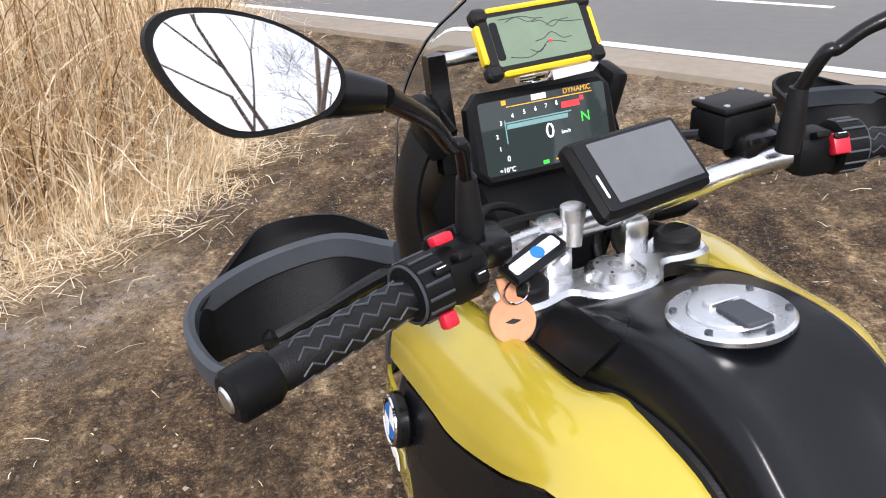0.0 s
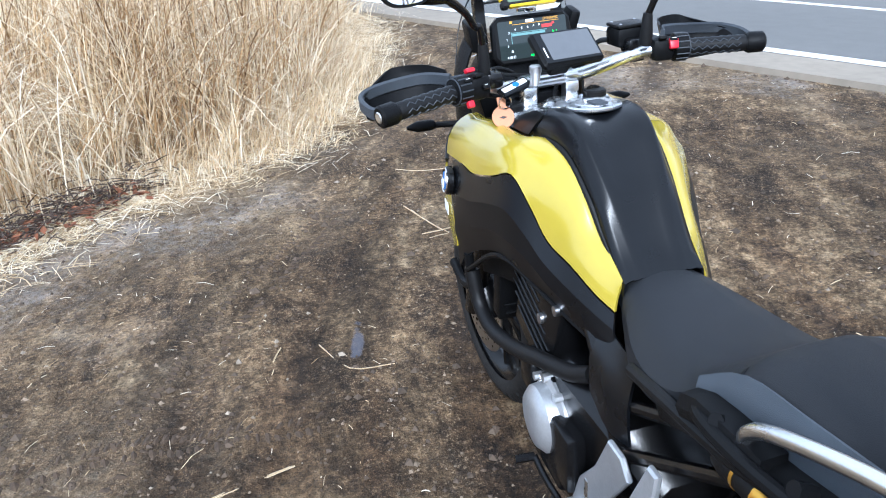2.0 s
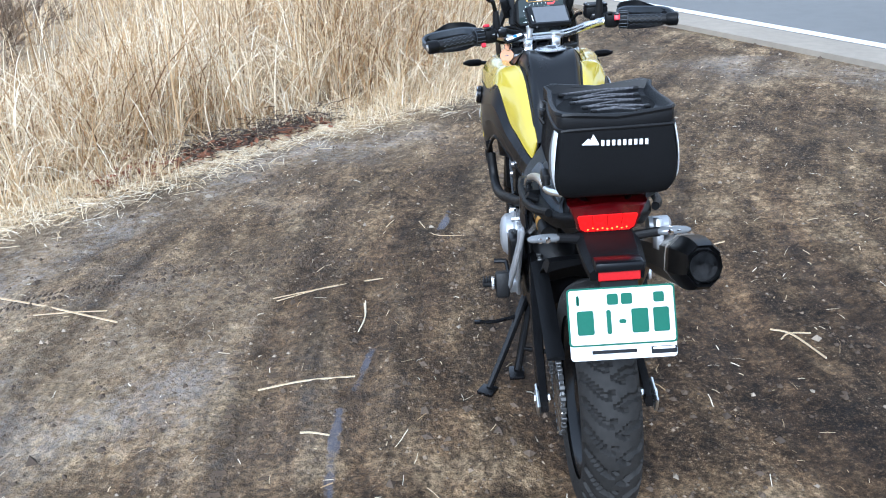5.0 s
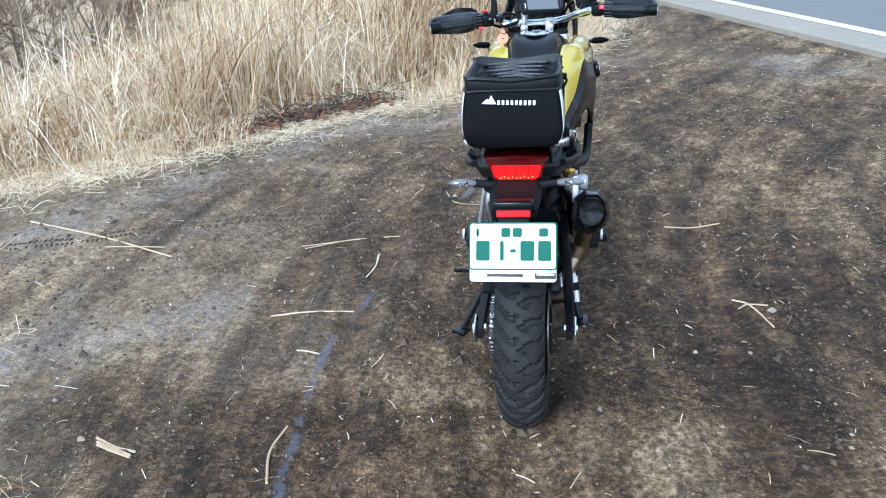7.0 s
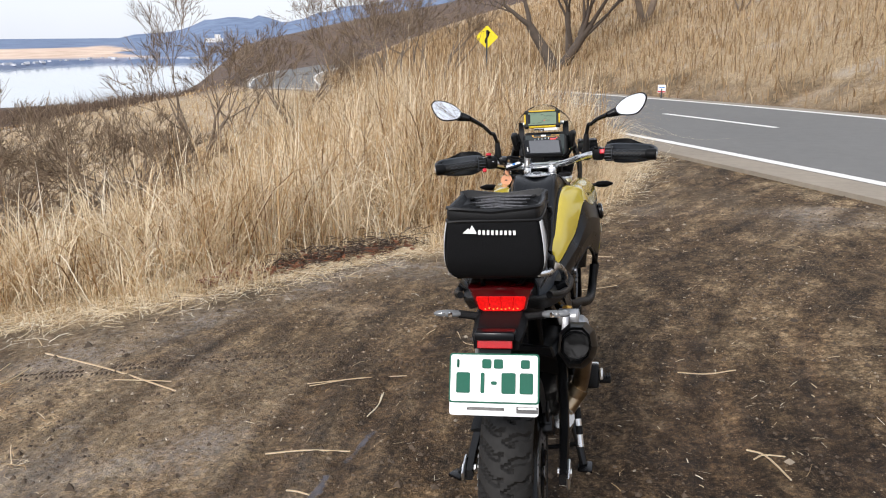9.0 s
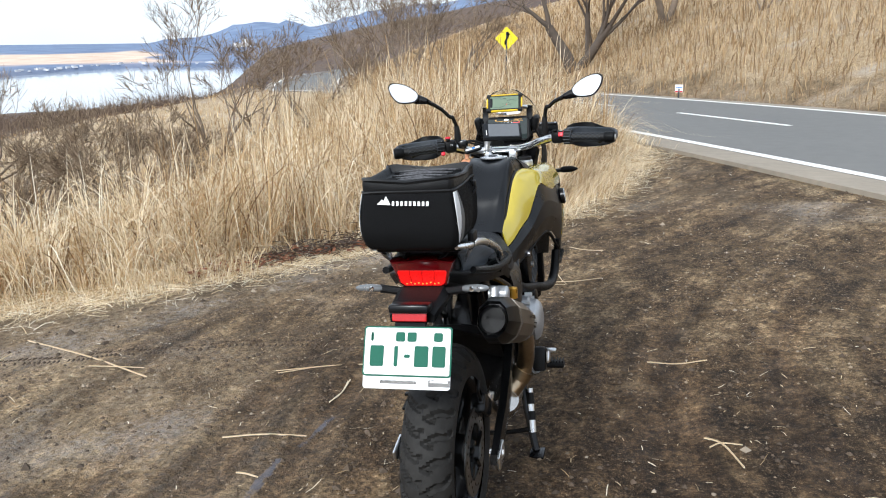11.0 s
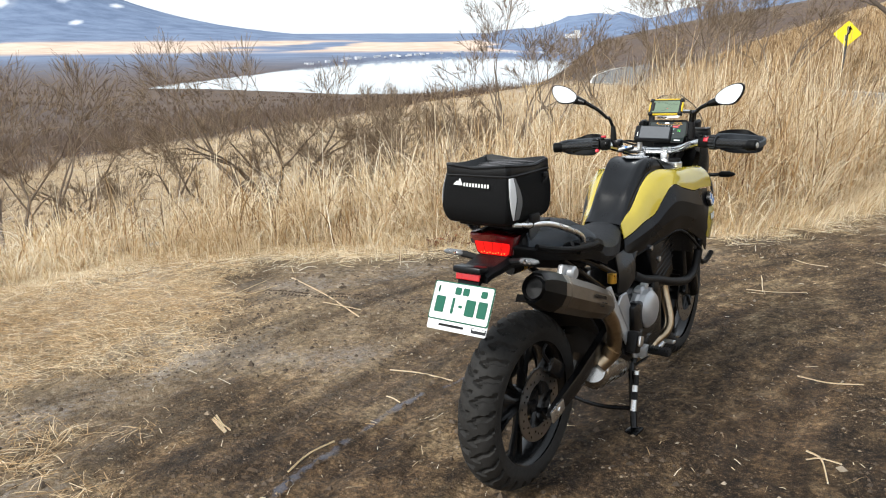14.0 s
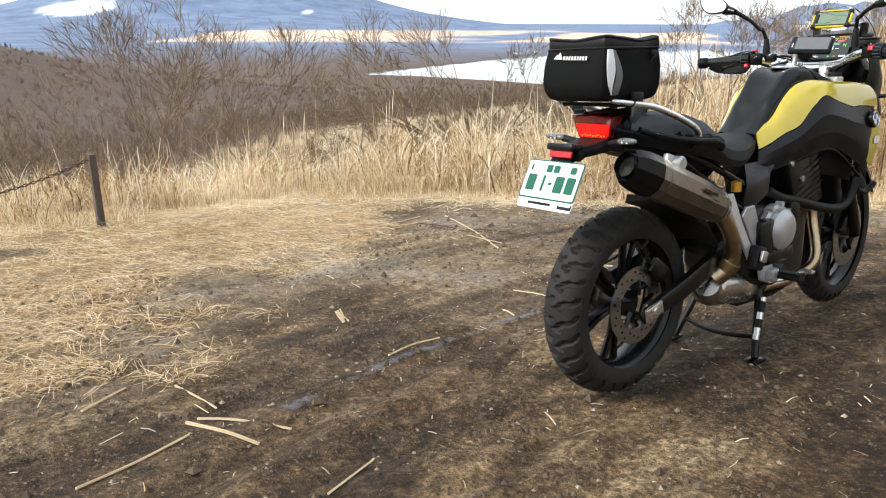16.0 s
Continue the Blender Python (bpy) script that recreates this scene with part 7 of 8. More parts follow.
    for j in range(9):
        b = bmesh.new()
        plate(b, rect(.0064, .0112, cx=-.031 + .0111 * j, cy=-.001), .0014, on(bmk), .0003)
        part("mark_bar", b, WHITE, bag, "white printed bar")


tail_bag()

# ---- dry grass ----
def grass_material(name, dark, mid, pale):
    m = bpy.data.materials.new(name)
    m.use_nodes = True
    N, L = m.node_tree.nodes, m.node_tree.links
    b = N["Principled BSDF"]
    g = N.new("ShaderNodeNewGeometry")
    r = N.new("ShaderNodeValToRGB")
    els = r.color_ramp.elements
    els.new(0.5)
    for e, (p, c) in zip(els, ((0.0, dark), (0.5, mid), (1.0, pale))):
        e.position = p
        e.color = (*c, 1)
    nz = N.new("ShaderNodeTexNoise")
    nz.inputs["Scale"].default_value = 0.9
    nz.inputs["Detail"].default_value = 4
    L.new(g.outputs["Position"], nz.inputs["Vector"])
    mp = N.new("ShaderNodeMath")
    mp.operation = "MULTIPLY_ADD"
    L.new(nz.outputs["Fac"], mp.inputs[0])
    mp.inputs[1].default_value = 0.9
    ad = N.new("ShaderNodeMath")
    ad.operation = "MULTIPLY_ADD"
    L.new(g.outputs["Random Per Island"], ad.inputs[0])
    ad.inputs[1].default_value = 1.05
    ad.inputs[2].default_value = -0.46
    L.new(ad.outputs[0], mp.inputs[2])
    L.new(mp.outputs[0], r.inputs["Fac"])
    L.new(r.outputs["Color"], b.inputs["Base Color"])
    b.inputs["Roughness"].default_value = 0.7
    b.inputs["Specular IOR Level"].default_value = 0.25
    tr = N.new("ShaderNodeBsdfTranslucent")
    L.new(r.outputs["Color"], tr.inputs["Color"])
    mx = N.new("ShaderNodeMixShader")
    mx.inputs["Fac"].default_value = 0.35
    out = N["Material Output"]
    L.new(b.outputs["BSDF"], mx.inputs[1])
    L.new(tr.outputs["BSDF"], mx.inputs[2])
    L.new(mx.outputs["Shader"], out.inputs["Surface"])
    return m


REED = grass_material("dry_susuki_reed", (0.13, 0.072, 0.032), (0.50, 0.335, 0.165), (0.93, 0.82, 0.62))
STRAW = grass_material("bleached_straw", (0.30, 0.19, 0.095), (0.68, 0.52, 0.315), (0.93, 0.84, 0.66))
MEADOW = grass_material("tawny_meadow_grass", (0.30, 0.18, 0.085), (0.56, 0.385, 0.195), (0.80, 0.64, 0.40))
PALE = grass_material("sun_bleached_leaves", (0.46, 0.32, 0.17), (0.78, 0.64, 0.42), (0.96, 0.89, 0.73))
TAWNY = grass_material("trampled_tawny_straw", (0.32, 0.195, 0.09), (0.66, 0.465, 0.25), (0.92, 0.80, 0.58))
BANK = grass_material("dull_bank_grass", (0.17, 0.105, 0.055), (0.36, 0.245, 0.13), (0.58, 0.44, 0.27))
TWIG = grass_material("grey_brown_twigs", (0.12, 0.086, 0.060), (0.26, 0.190, 0.132), (0.40, 0.31, 0.215))
BROWNBARK = material("grey_brown_bark", (0.170, 0.130, 0.096), 0.85, 0.0, 0.35, 5, bump=0.8, bump_scale=60)
BARK = material("dark_rough_bark", (0.085, 0.066, 0.052), 0.85, 0.0, 0.35, 5, bump=0.8, bump_scale=60)


def blades(name, base, height, lean, bend, width, az, mat, label, category, rng, levels=5, plume=None, sag=0.62):
    """Curved tapering ribbons: base (n,3), lean and bend in metres sideways, az the way they lean."""
    n = len(base)
    t = np.linspace(0, 1, levels)
    d = np.stack([np.sin(az), np.cos(az)], -1)
    face = az + rng.uniform(-1.2, 1.2, n) + math.pi / 2
    side = np.stack([np.sin(face), np.cos(face), np.zeros(n)], -1)
    pts = np.zeros((n, levels, 3))
    out = lean[:, None] * t[None] + bend[:, None] * t[None] ** 2.4
    pts[..., 0] = base[:, None, 0] + d[:, None, 0] * out
    pts[..., 1] = base[:, None, 1] + d[:, None, 1] * out
    droop = np.clip(np.abs(lean) + np.abs(bend), 0, None)[:, None] * t[None] ** 3 * sag
    pts[..., 2] = base[:, None, 2] + height[:, None] * t[None] - np.minimum(droop, height[:, None] * t[None] * 0.75)
    prof = np.interp(t, [0, 0.3, 0.75, 1], [0.8, 1.0, 0.6, 0.12])
    if plume is not None:
        prof = np.where(plume[:, None] > 0, np.interp(t, [0, 0.7, 0.8, 0.93, 1], [0.7, 0.5, 0.9, 1.5, 0.3])[None], prof[None])
    else:
        prof = np.repeat(prof[None], n, 0)
    w = (width[:, None] * prof)[..., None] * side[:, None]
    V = np.stack([pts - w / 2, pts + w / 2], 2).reshape(-1, 3)
    k = np.arange(n)[:, None] * levels * 2 + np.arange(levels - 1)[None] * 2
    F = np.stack([k, k + 1, k + 3, k + 2], -1).reshape(-1, 4)
    me = bpy.data.meshes.new(name)
    me.vertices.add(len(V))
    me.vertices.foreach_set("co", V.astype(np.float32).ravel())
    me.loops.add(F.size)
    me.loops.foreach_set("vertex_index", F.astype(np.int32).ravel())
    me.polygons.add(len(F))
    me.polygons.foreach_set("loop_start", (np.arange(len(F)) * 4).astype(np.int32))
    me.update(calc_edges=True)
    me.materials.append(mat)
    ob = new(name, me)
    return tagged(ob, label, category, kind="stuff")


rng = np.random.default_rng(7)
_seg = EDGE_ALL[1:]
_len = np.hypot(*(np.diff(_seg, axis=0)).T)


def along_edge(n, upto=30.0, start=0.0):
    """Points on the edge of the dirt, with the outward normal."""
    cum = np.concatenate([[0], np.cumsum(_len)])
    q = start + rng.random(n) * (min(upto, cum[-1]) - start)
    i = np.clip(np.searchsorted(cum, q) - 1, 0, len(_len) - 1)
    f = (q - cum[i]) / _len[i]
    a, c = _seg[i], _seg[i + 1]
    p = a + (c - a) * f[:, None]
    d = (c - a) / _len[i][:, None]
    return p, np.stack([-d[:, 1], d[:, 0]], -1)


def eye_az(x, y):
    return np.degrees(np.arctan2(x - EYE[0], y - EYE[1]))


def reed_height(x, y):
    return np.interp(eye_az(x, y), [-100, -84, -64, -53, -40, -33, -26, -17, -3, 10], [0.42, 0.50, 0.66, 0.85, 1.05, 1.22, 1.42, 1.52, 1.52, 1.5])


def with_z(x, y):
    return np.stack([x, y, ground_z(x, y)], -1)


# front rank of tall reeds, in clumps
n = 18000
p, nn = along_edge(n, 36.0, 2.0)
u = 0.10 + rng.gamma(1.5, 0.75, n)
x, y = p[:, 0] + nn[:, 0] * u + rng.normal(0, 0.15, n), p[:, 1] + nn[:, 1] * u + rng.normal(0, 0.15, n)
cl = fbm(x * 1.3, y * 1.3, 3, 201)
keep = (cl + rng.random(n) * 0.9 > 0.12) & (outside(x, y) > 0.05)
x, y, u, cl = x[keep], y[keep], u[keep], cl[keep]
n = len(x)
h = reed_height(x, y) * (0.55 + 0.62 * rng.random(n) ** 0.7) * (0.9 + 0.5 * np.clip(cl, -0.3, 0.4)) * np.clip(0.55 + u * 0.9, 0.5, 1.0)
kind = rng.random(n)
wind = radians(115) + rng.normal(0, 1.5, n)
lean = np.where(kind < 0.30, rng.normal(0.06, 0.14, n), rng.normal(0.10, 0.26, n)) * h
bend = np.where(kind < 0.30, rng.normal(0.10, 0.18, n), np.abs(rng.normal(0.65, 0.45, n))) * h
lean, bend = np.clip(lean, -0.3 * h, 0.3 * h), np.clip(bend, -0.4 * h, 0.8 * h) * np.clip(0.35 + u, 0.35, 1.0)
wid = np.where(kind < 0.5, rng.uniform(0.004, 0.008, n), rng.uniform(0.007, 0.014, n))
blades("reed_bed", with_z(x, y), h, lean, bend, wid, wind, REED, "tall dry golden reeds along the dirt edge", "reeds", rng, 7, (kind < 0.16).astype(float))

# tussocks: broad pale leaves that spring from a crown and arch over on all sides
def tussocks(name, count, each, upto, depth_, hscale, wide, mat, label, seed):
    p, nn = along_edge(count, upto, 2.0)
    u = 0.10 + rng.gamma(1.3, depth_, count)
    cx, cy = p[:, 0] + nn[:, 0] * u, p[:, 1] + nn[:, 1] * u
    ok = (outside(cx, cy) > 0.06) & (np.hypot((cx + 1.9) / 0.6, (cy - 3.6) / 0.5) > 0.9)
    cx, cy, u = cx[ok], cy[ok], u[ok]
    size = rng.uniform(0.55, 1.15, len(cx)) * hscale
    tilt_ = rng.uniform(0, 6.28, len(cx))
    x, y = np.repeat(cx, each), np.repeat(cy, each)
    uu, sz, tl = np.repeat(u, each), np.repeat(size, each), np.repeat(tilt_, each)
    n = len(x)
    az = rng.uniform(0, 6.28, n)
    x, y = x + np.sin(az) * np.abs(rng.normal(0, 0.07, n)), y + np.cos(az) * np.abs(rng.normal(0, 0.07, n))
    h = np.clip(reed_height(x, y), 0.45, 1.25) * sz * rng.uniform(0.35, 1.0, n) * np.clip(0.5 + uu * 0.8, 0.5, 1.0)
    lean = h * (rng.uniform(0.02, 0.42, n) + 0.14 * np.cos(az - tl))
    bend = h * np.clip(np.abs(rng.normal(0.55, 0.42, n)), 0.05, 1.25)
    blades(name, with_z(x, y), h * 1.12, lean, bend, rng.uniform(0.5, 1.25, n) * wide, az, mat, label, "reeds", rng, 9, None, 0.78)


tussocks("reed_leaves", 620, 44, 34.0, 0.75, 1.0, 0.0085, PALE, "pale arching leaves of the dry reeds", 1)
tussocks("reed_tussocks", 260, 44, 30.0, 0.38, 0.62, 0.0075, STRAW, "drooping straw tussocks at the foot of the reeds", 2)

# tussock skirts that hang over the dirt
n = 30000
p, nn = along_edge(n, 30.0, 2.0)
u = rng.normal(0.05, 0.19, n)
x, y = p[:, 0] + nn[:, 0] * u, p[:, 1] + nn[:, 1] * u
cl = fbm(x * 1.6, y * 1.6, 3, 207)
keep = (cl + rng.random(n) * 0.7 > 0.16) & (np.hypot((x + 1.9) / 0.65, (y - 3.55) / 0.55) > 0.6 + 0.7 * rng.random(n))
x, y, nn = x[keep], y[keep], nn[keep]
n = len(x)
outaz = np.arctan2(-nn[:, 0], -nn[:, 1]) + rng.normal(0, 0.9, n)
h = rng.uniform(0.06, 0.30, n) * np.clip(reed_height(x, y), 0.5, 1.0) * (0.6 + 1.2 * np.clip(fbm(x * 2.2, y * 2.2, 2, 209) + 0.3, 0, 0.7))
blades("straw_skirt", with_z(x, y), h, h * rng.uniform(0.0, 0.35, n), h * rng.uniform(0.1, 0.65, n), rng.uniform(0.003, 0.008, n), outaz, PALE, "bleached straw hanging over the dirt edge", "dry grass", rng, 5)


# matted straw lying on the ground
def lying(name, x, y, length, width, mat, label, lift=0.006):
    n = len(x)
    az = rng.uniform(0, 2 * math.pi, n)
    b = with_z(x, y)
    ex, ey = x + np.sin(az) * length, y + np.cos(az) * length
    ez = ground_z(ex, ey)
    mx, my = (x + ex) / 2 + rng.normal(0, 0.03, n) * length, (y + ey) / 2 + rng.normal(0, 0.03, n) * length
    mz = ground_z(mx, my) + rng.uniform(0.0, 0.10, n) * length
    ez = ez + np.abs(rng.normal(0, 0.10, n)) * length
    side = np.stack([np.cos(az), -np.sin(az), np.zeros(n)], -1) * width[:, None] / 2
    tilt = rng.uniform(0, 0.6, n)
    side[:, 2] = width * tilt / 2
    up = np.array([0, 0, lift])
    pts = [b + up, np.stack([mx, my, mz], -1) + up * 1.4, np.stack([ex, ey, ez], -1) + up]
    V = np.stack([q for p_ in pts for q in (p_ - side, p_ + side)], 1).reshape(-1, 3)
    k = np.arange(n)[:, None] * 6 + np.array([[0, 2]])
    F = np.stack([k, k + 1, k + 3, k + 2], -1).reshape(-1, 4)
    me = bpy.data.meshes.new(name)
    me.from_pydata(V.tolist(), [], F.tolist())
    me.materials.append(mat)
    return tagged(new(name, me), label, "straw", kind="stuff")


n = 46000
p, nn = along_edge(n, 24.0)
u = rng.normal(-0.13, 0.20, n)
x, y = p[:, 0] + nn[:, 0] * u, p[:, 1] + nn[:, 1] * u
lying("edge_litter", x, y, rng.uniform(0.03, 0.20, n), rng.uniform(0.0016, 0.0045, n), PALE, "matted bleached straw along the dirt edge")
n = 110000
x, y = rng.uniform(-5.4, -0.6, n), rng.uniform(-4.0, 1.9, n)
tuft = fbm(x * 1.3, y * 1.3, 4, 211)
keep = (0.6 * (-x) - 0.9 * np.clip(y, -1.6, 9) - 1.95 + 3.6 * tuft + 0.9 * rng.random(n) > 0.52) & (outside(x, y) < 0.6)
x, y = x[keep], y[keep]
n = len(x)
lying("flattened_straw", x, y, rng.gamma(2.0, 0.030, n) + 0.02, rng.uniform(0.001, 0.003, n), TAWNY, "trampled straw scattered over pale dirt")
n = 3400
x, y = rng.uniform(-3.6, 3.4, n), rng.uniform(-2.5, 7.0, n)
keep = (outside(x, y) < -0.1) & (road_side(x, y)[0] < -0.8)
x, y = x[keep], y[keep]
n = len(x)
lying("straw_chips", x, y, rng.gamma(1.4, 0.015, n) + 0.006, rng.uniform(0.001, 0.0035, n), PALE, "small straw chips trodden into dirt", 0.004)

# meadow falling towards the lake
n = 26000
r_ = 6.5 * (60 / 6.5) ** rng.random(n)
a_ = np.radians(rng.uniform(-96, -6, n))
x, y = EYE[0] + r_ * np.sin(a_), EYE[1] + r_ * np.cos(a_)
cl = fbm(x * 0.35, y * 0.35, 3, 221)
s_ = road_side(x, y)[0]
keep = (outside(x, y) > 1.2) & (s_ < -1.0) & (cl + rng.random(n) * 0.8 > 0.05)
x, y, r_ = x[keep], y[keep], r_[keep]
n = len(x)
h = np.clip(reed_height(x, y) * 0.8, 0.4, 1.3) * (0.6 + 0.6 * rng.random(n)) * np.interp(r_, [6, 14, 25, 60], [0.85, 0.6, 0.36, 0.25])
blades("meadow_grass", with_z(x, y), h, rng.normal(0.12, 0.26, n) * h, np.abs(rng.normal(0.45, 0.4, n)) * h, np.interp(r_, [6, 20, 48], [0.006, 0.015, 0.045]) * rng.uniform(0.6, 1.3, n), radians(115) + rng.normal(0, 1.0, n), MEADOW, "tawny dry meadow grass down the slope", "dry grass", rng, 4)

# dry grass on the bank across the road
n = 26000
yy = rng.uniform(2, 60, n)
off = 2 * LANE + 0.75 + rng.gamma(1.6, 4.0, n)
nx, ny = road_frame(yy)
x, y = road_x(yy) + nx * off, yy + ny * off
rr_ = np.hypot(x - EYE[0], y - EYE[1])
h = rng.uniform(0.25, 0.75, n) * np.clip(0.35 + (off - 2 * LANE) * 0.25, 0.3, 1.0)
blades("bank_grass", with_z(x, y), h, rng.normal(0.05, 0.2, n) * h, np.abs(rng.normal(0.25, 0.25, n)) * h, np.interp(rr_, [8, 20, 50], [0.010, 0.02, 0.05]) * rng.uniform(0.6, 1.3, n), rng.uniform(0, 6.28, n), BANK, "tawny dry grass on the road bank", "dry grass", rng, 4)


# ---- bare trees ----
def branch_mesh(name, lines, radii, seg, mat):
    """Tapering prisms along many four-point lines, in one mesh."""
    P, R = np.array(lines), np.array(radii)
    n, k = P.shape[:2]
    d = P[:, -1] - P[:, 0]
    d /= np.linalg.norm(d, axis=1)[:, None] + 1e-9
    ref = np.where(np.abs(d[:, 2:3]) < 0.9, [[0.0, 0, 1]], [[1.0, 0, 0]])
    u = np.cross(d, ref)
    u /= np.linalg.norm(u, axis=1)[:, None]
    w = np.cross(d, u)
    a = 2 * math.pi * np.arange(seg) / seg
    off = u[:, None] * np.cos(a)[None, :, None] + w[:, None] * np.sin(a)[None, :, None]
    V = (P[:, :, None] + off[:, None] * R[:, :, None, None]).reshape(-1, 3)
    base = (np.arange(n)[:, None, None] * k + np.arange(k - 1)[None, :, None]) * seg
    j = np.arange(seg)[None, None]
    F = np.stack([base + j, base + (j + 1) % seg, base + seg + (j + 1) % seg, base + seg + j], -1).reshape(-1, 4)
    me = bpy.data.meshes.new(name)
    me.vertices.add(len(V))
    me.vertices.foreach_set("co", V.astype(np.float32).ravel())
    me.loops.add(F.size)
    me.loops.foreach_set("vertex_index", F.astype(np.int32).ravel())
    me.polygons.add(len(F))
    me.polygons.foreach_set("loop_start", (np.arange(len(F)) * 4).astype(np.int32))
    me.polygons.foreach_set("use_smooth", np.ones(len(F), bool))
    me.update(calc_edges=True)
    me.materials.append(mat)
    return new(name, me)


def bare_tree(name, at, height, stems, seed, spread, label, trunk_r=0.05, depth=5, lean=(0, 0), fine=0.0050, bark=None):
    rn = random.Random(seed)
    base = Vector((at[0], at[1], gz(at[0], at[1]) - 0.05))
    limbs, twigs = ([], []), ([], [])

    def grow(p, d, ln, r, k):
        pts, rad = [p], [r]
        q, dd = p.copy(), d.copy()
        for _ in range(3):
            dd = (dd + Vector((rn.uniform(-1, 1), rn.uniform(-1, 1), rn.uniform(-.5, .6))) * 0.16).normalized()
            q = q + dd * ln / 3
            pts.append(q.copy())
            rad.append(rad[-1] * 0.84)
        put = limbs if r > 0.012 else twigs
        put[0].append([tuple(v) for v in pts])
        put[1].append(rad)
        if k <= 0:
            return
        for j in range(rn.randint(2, 3) + (1 if k <= 3 and stems < 9 else 0)):
            t = rn.choice((2, 3, 3)) if j else 3
            ax = dd.orthogonal().normalized()
            ax.rotate(Matrix.Rotation(rn.uniform(0, 6.283), 3, dd))
            nd = (dd + ax * rn.uniform(0.30, 0.75) + Vector((0, 0, 0.12))).normalized()
            grow(pts[t], nd, ln * rn.uniform(0.60, 0.82), max(rad[t] * 0.64, fine), k - 1)
    for i in range(stems):
        a = 6.283 * i / stems + rn.uniform(-.5, .5)
        d = Vector((math.cos(a) * spread + lean[0], math.sin(a) * spread + lean[1], 1)).normalized()
        grow(base + Vector((math.cos(a), math.sin(a), 0)) * (0.10 if stems > 1 else 0), d, height * rn.uniform(0.33, 0.40), trunk_r * rn.uniform(0.8, 1.15), depth)
    t = thing(name, label, "tree", group="bare trees")
    for nm, (lines, radii), seg, mat, lab, kd in (("trunk", limbs, 6, bark or BROWNBARK, "grey-brown trunk and limbs", ""), ("crown", twigs, 3, TWIG, "leafless fine twigs", "stuff")):
        ob = branch_mesh(nm, lines, radii, seg, mat)
        ob.parent = t
        tagged(ob, lab, kind=kd)
    return t


def polar(az, r):
    return (EYE[0] + r * math.sin(radians(az)), EYE[1] + r * math.cos(radians(az)))


for i, (az, r, hh, st, sp, tr) in enumerate(((-67, 14.5, 4.6, 7, 0.60, 0.055), (-73, 16, 4.2, 5, 0.6, 0.05), (-85, 12.5, 3.6, 6, 0.7, 0.05), (-79, 15.5, 3.6, 4, 0.6, 0.045), (-58.5, 17, 2.7, 5, 0.9, 0.045), (-48.6, 18, 4.5, 5, 0.80, 0.07), (-53, 18, 3.0, 4, 0.7, 0.045), (-43.5, 17, 2.5, 5, 0.85, 0.04), (-62, 22, 4.0, 4, 0.6, 0.05), (-91, 14, 4.0, 5, 0.6, 0.05), (-39, 16, 2.3, 5, 0.9, 0.04), (-46.5, 15, 1.9, 5, 0.9, 0.035), (-56, 24, 3.6, 4, 0.6, 0.05))):
    bare_tree("bare_shrub_tree", polar(az, r), hh * (0.96 if az > -56 or -74 < az < -66 else 0.72), st if az > -56 else st - 1, 300 + i, sp * 1.05, "leafless many-stemmed shrub tree in dry meadow", tr * 1.05, 5, fine=0.0048)
for i, (az, r, hh, st, sp, tr) in enumerate(((-30.6, 19, 4.0, 4, 0.42, 0.055), (-27.5, 24, 3.4, 4, 0.6, 0.045), (-20, 30, 4.8, 5, 0.5, 0.055), (-16, 26, 4.6, 5, 0.5, 0.06), (-13, 30, 4.8, 5, 0.5, 0.06), (-23.5, 21, 3.2, 5, 0.7, 0.045), (-35, 15, 2.1, 5, 0.9, 0.04), (-18, 22, 3.6, 4, 0.6, 0.05))):
    bare_tree("bare_shrub_tree", polar(az, r), hh * 0.86, st, 340 + i, sp * 1.1, "leafless shrub tree above golden reeds", tr * 1.0, fine=0.0055)
_rs = random.Random(77)
for i in range(5):
    bare_tree("bare_shrub", polar(_rs.uniform(-64, -30), _rs.uniform(11.5, 24)), _rs.uniform(1.5, 2.5), 6, 500 + i, 0.95, "low leafless shrub in the dry meadow", 0.032, 4)
for i in range(3):
    bare_tree("bare_shrub", polar(_rs.uniform(-96, -66), _rs.uniform(14, 24)), _rs.uniform(1.6, 2.6), 5, 540 + i, 0.85, "low leafless shrub in the dry meadow", 0.036, 4)
bare_tree("roadside_tree", polar(-4.4, 31), 5.6, 2, 412, 0.42, "big dark leafless tree leaning over the road bank", 0.27, 6, (0.10, 0), 0.012, BARK)
bare_tree("roadside_tree", polar(-3.4, 32.5), 5.0, 3, 413, 0.40, "dark leafless tree with several stems by the road", 0.16, 6, (0.05, 0), 0.012, BARK)
bare_tree("bank_tree", polar(1.6, 34), 6.2, 2, 402, 0.35, "small leafless tree on the grassy bank", 0.17)
bare_tree("bank_tree", polar(17.0, 27), 5.2, 3, 403, 0.4, "small leafless tree on the grassy bank", 0.13)
bare_tree("bank_tree", polar(11.0, 36), 4.2, 3, 404, 0.4, "small leafless tree on the grassy bank", 0.09)
bare_tree("bare_tree", (7.6, -11.5), 8.5, 2, 431, 0.25, "tall leafless tree at the rear of the lay-by", 0.16, 6, (-0.12, 0))
bare_tree("bare_tree", (10.0, -9.0), 7.0, 3, 432, 0.3, "leafless tree with several stems at the rear of the lay-by", 0.12, 5)
bare_tree("bank_tree", polar(7.8, 30), 1.5, 3, 405, 0.4, "reddish leafless bush on the grassy bank", 0.04, 3)

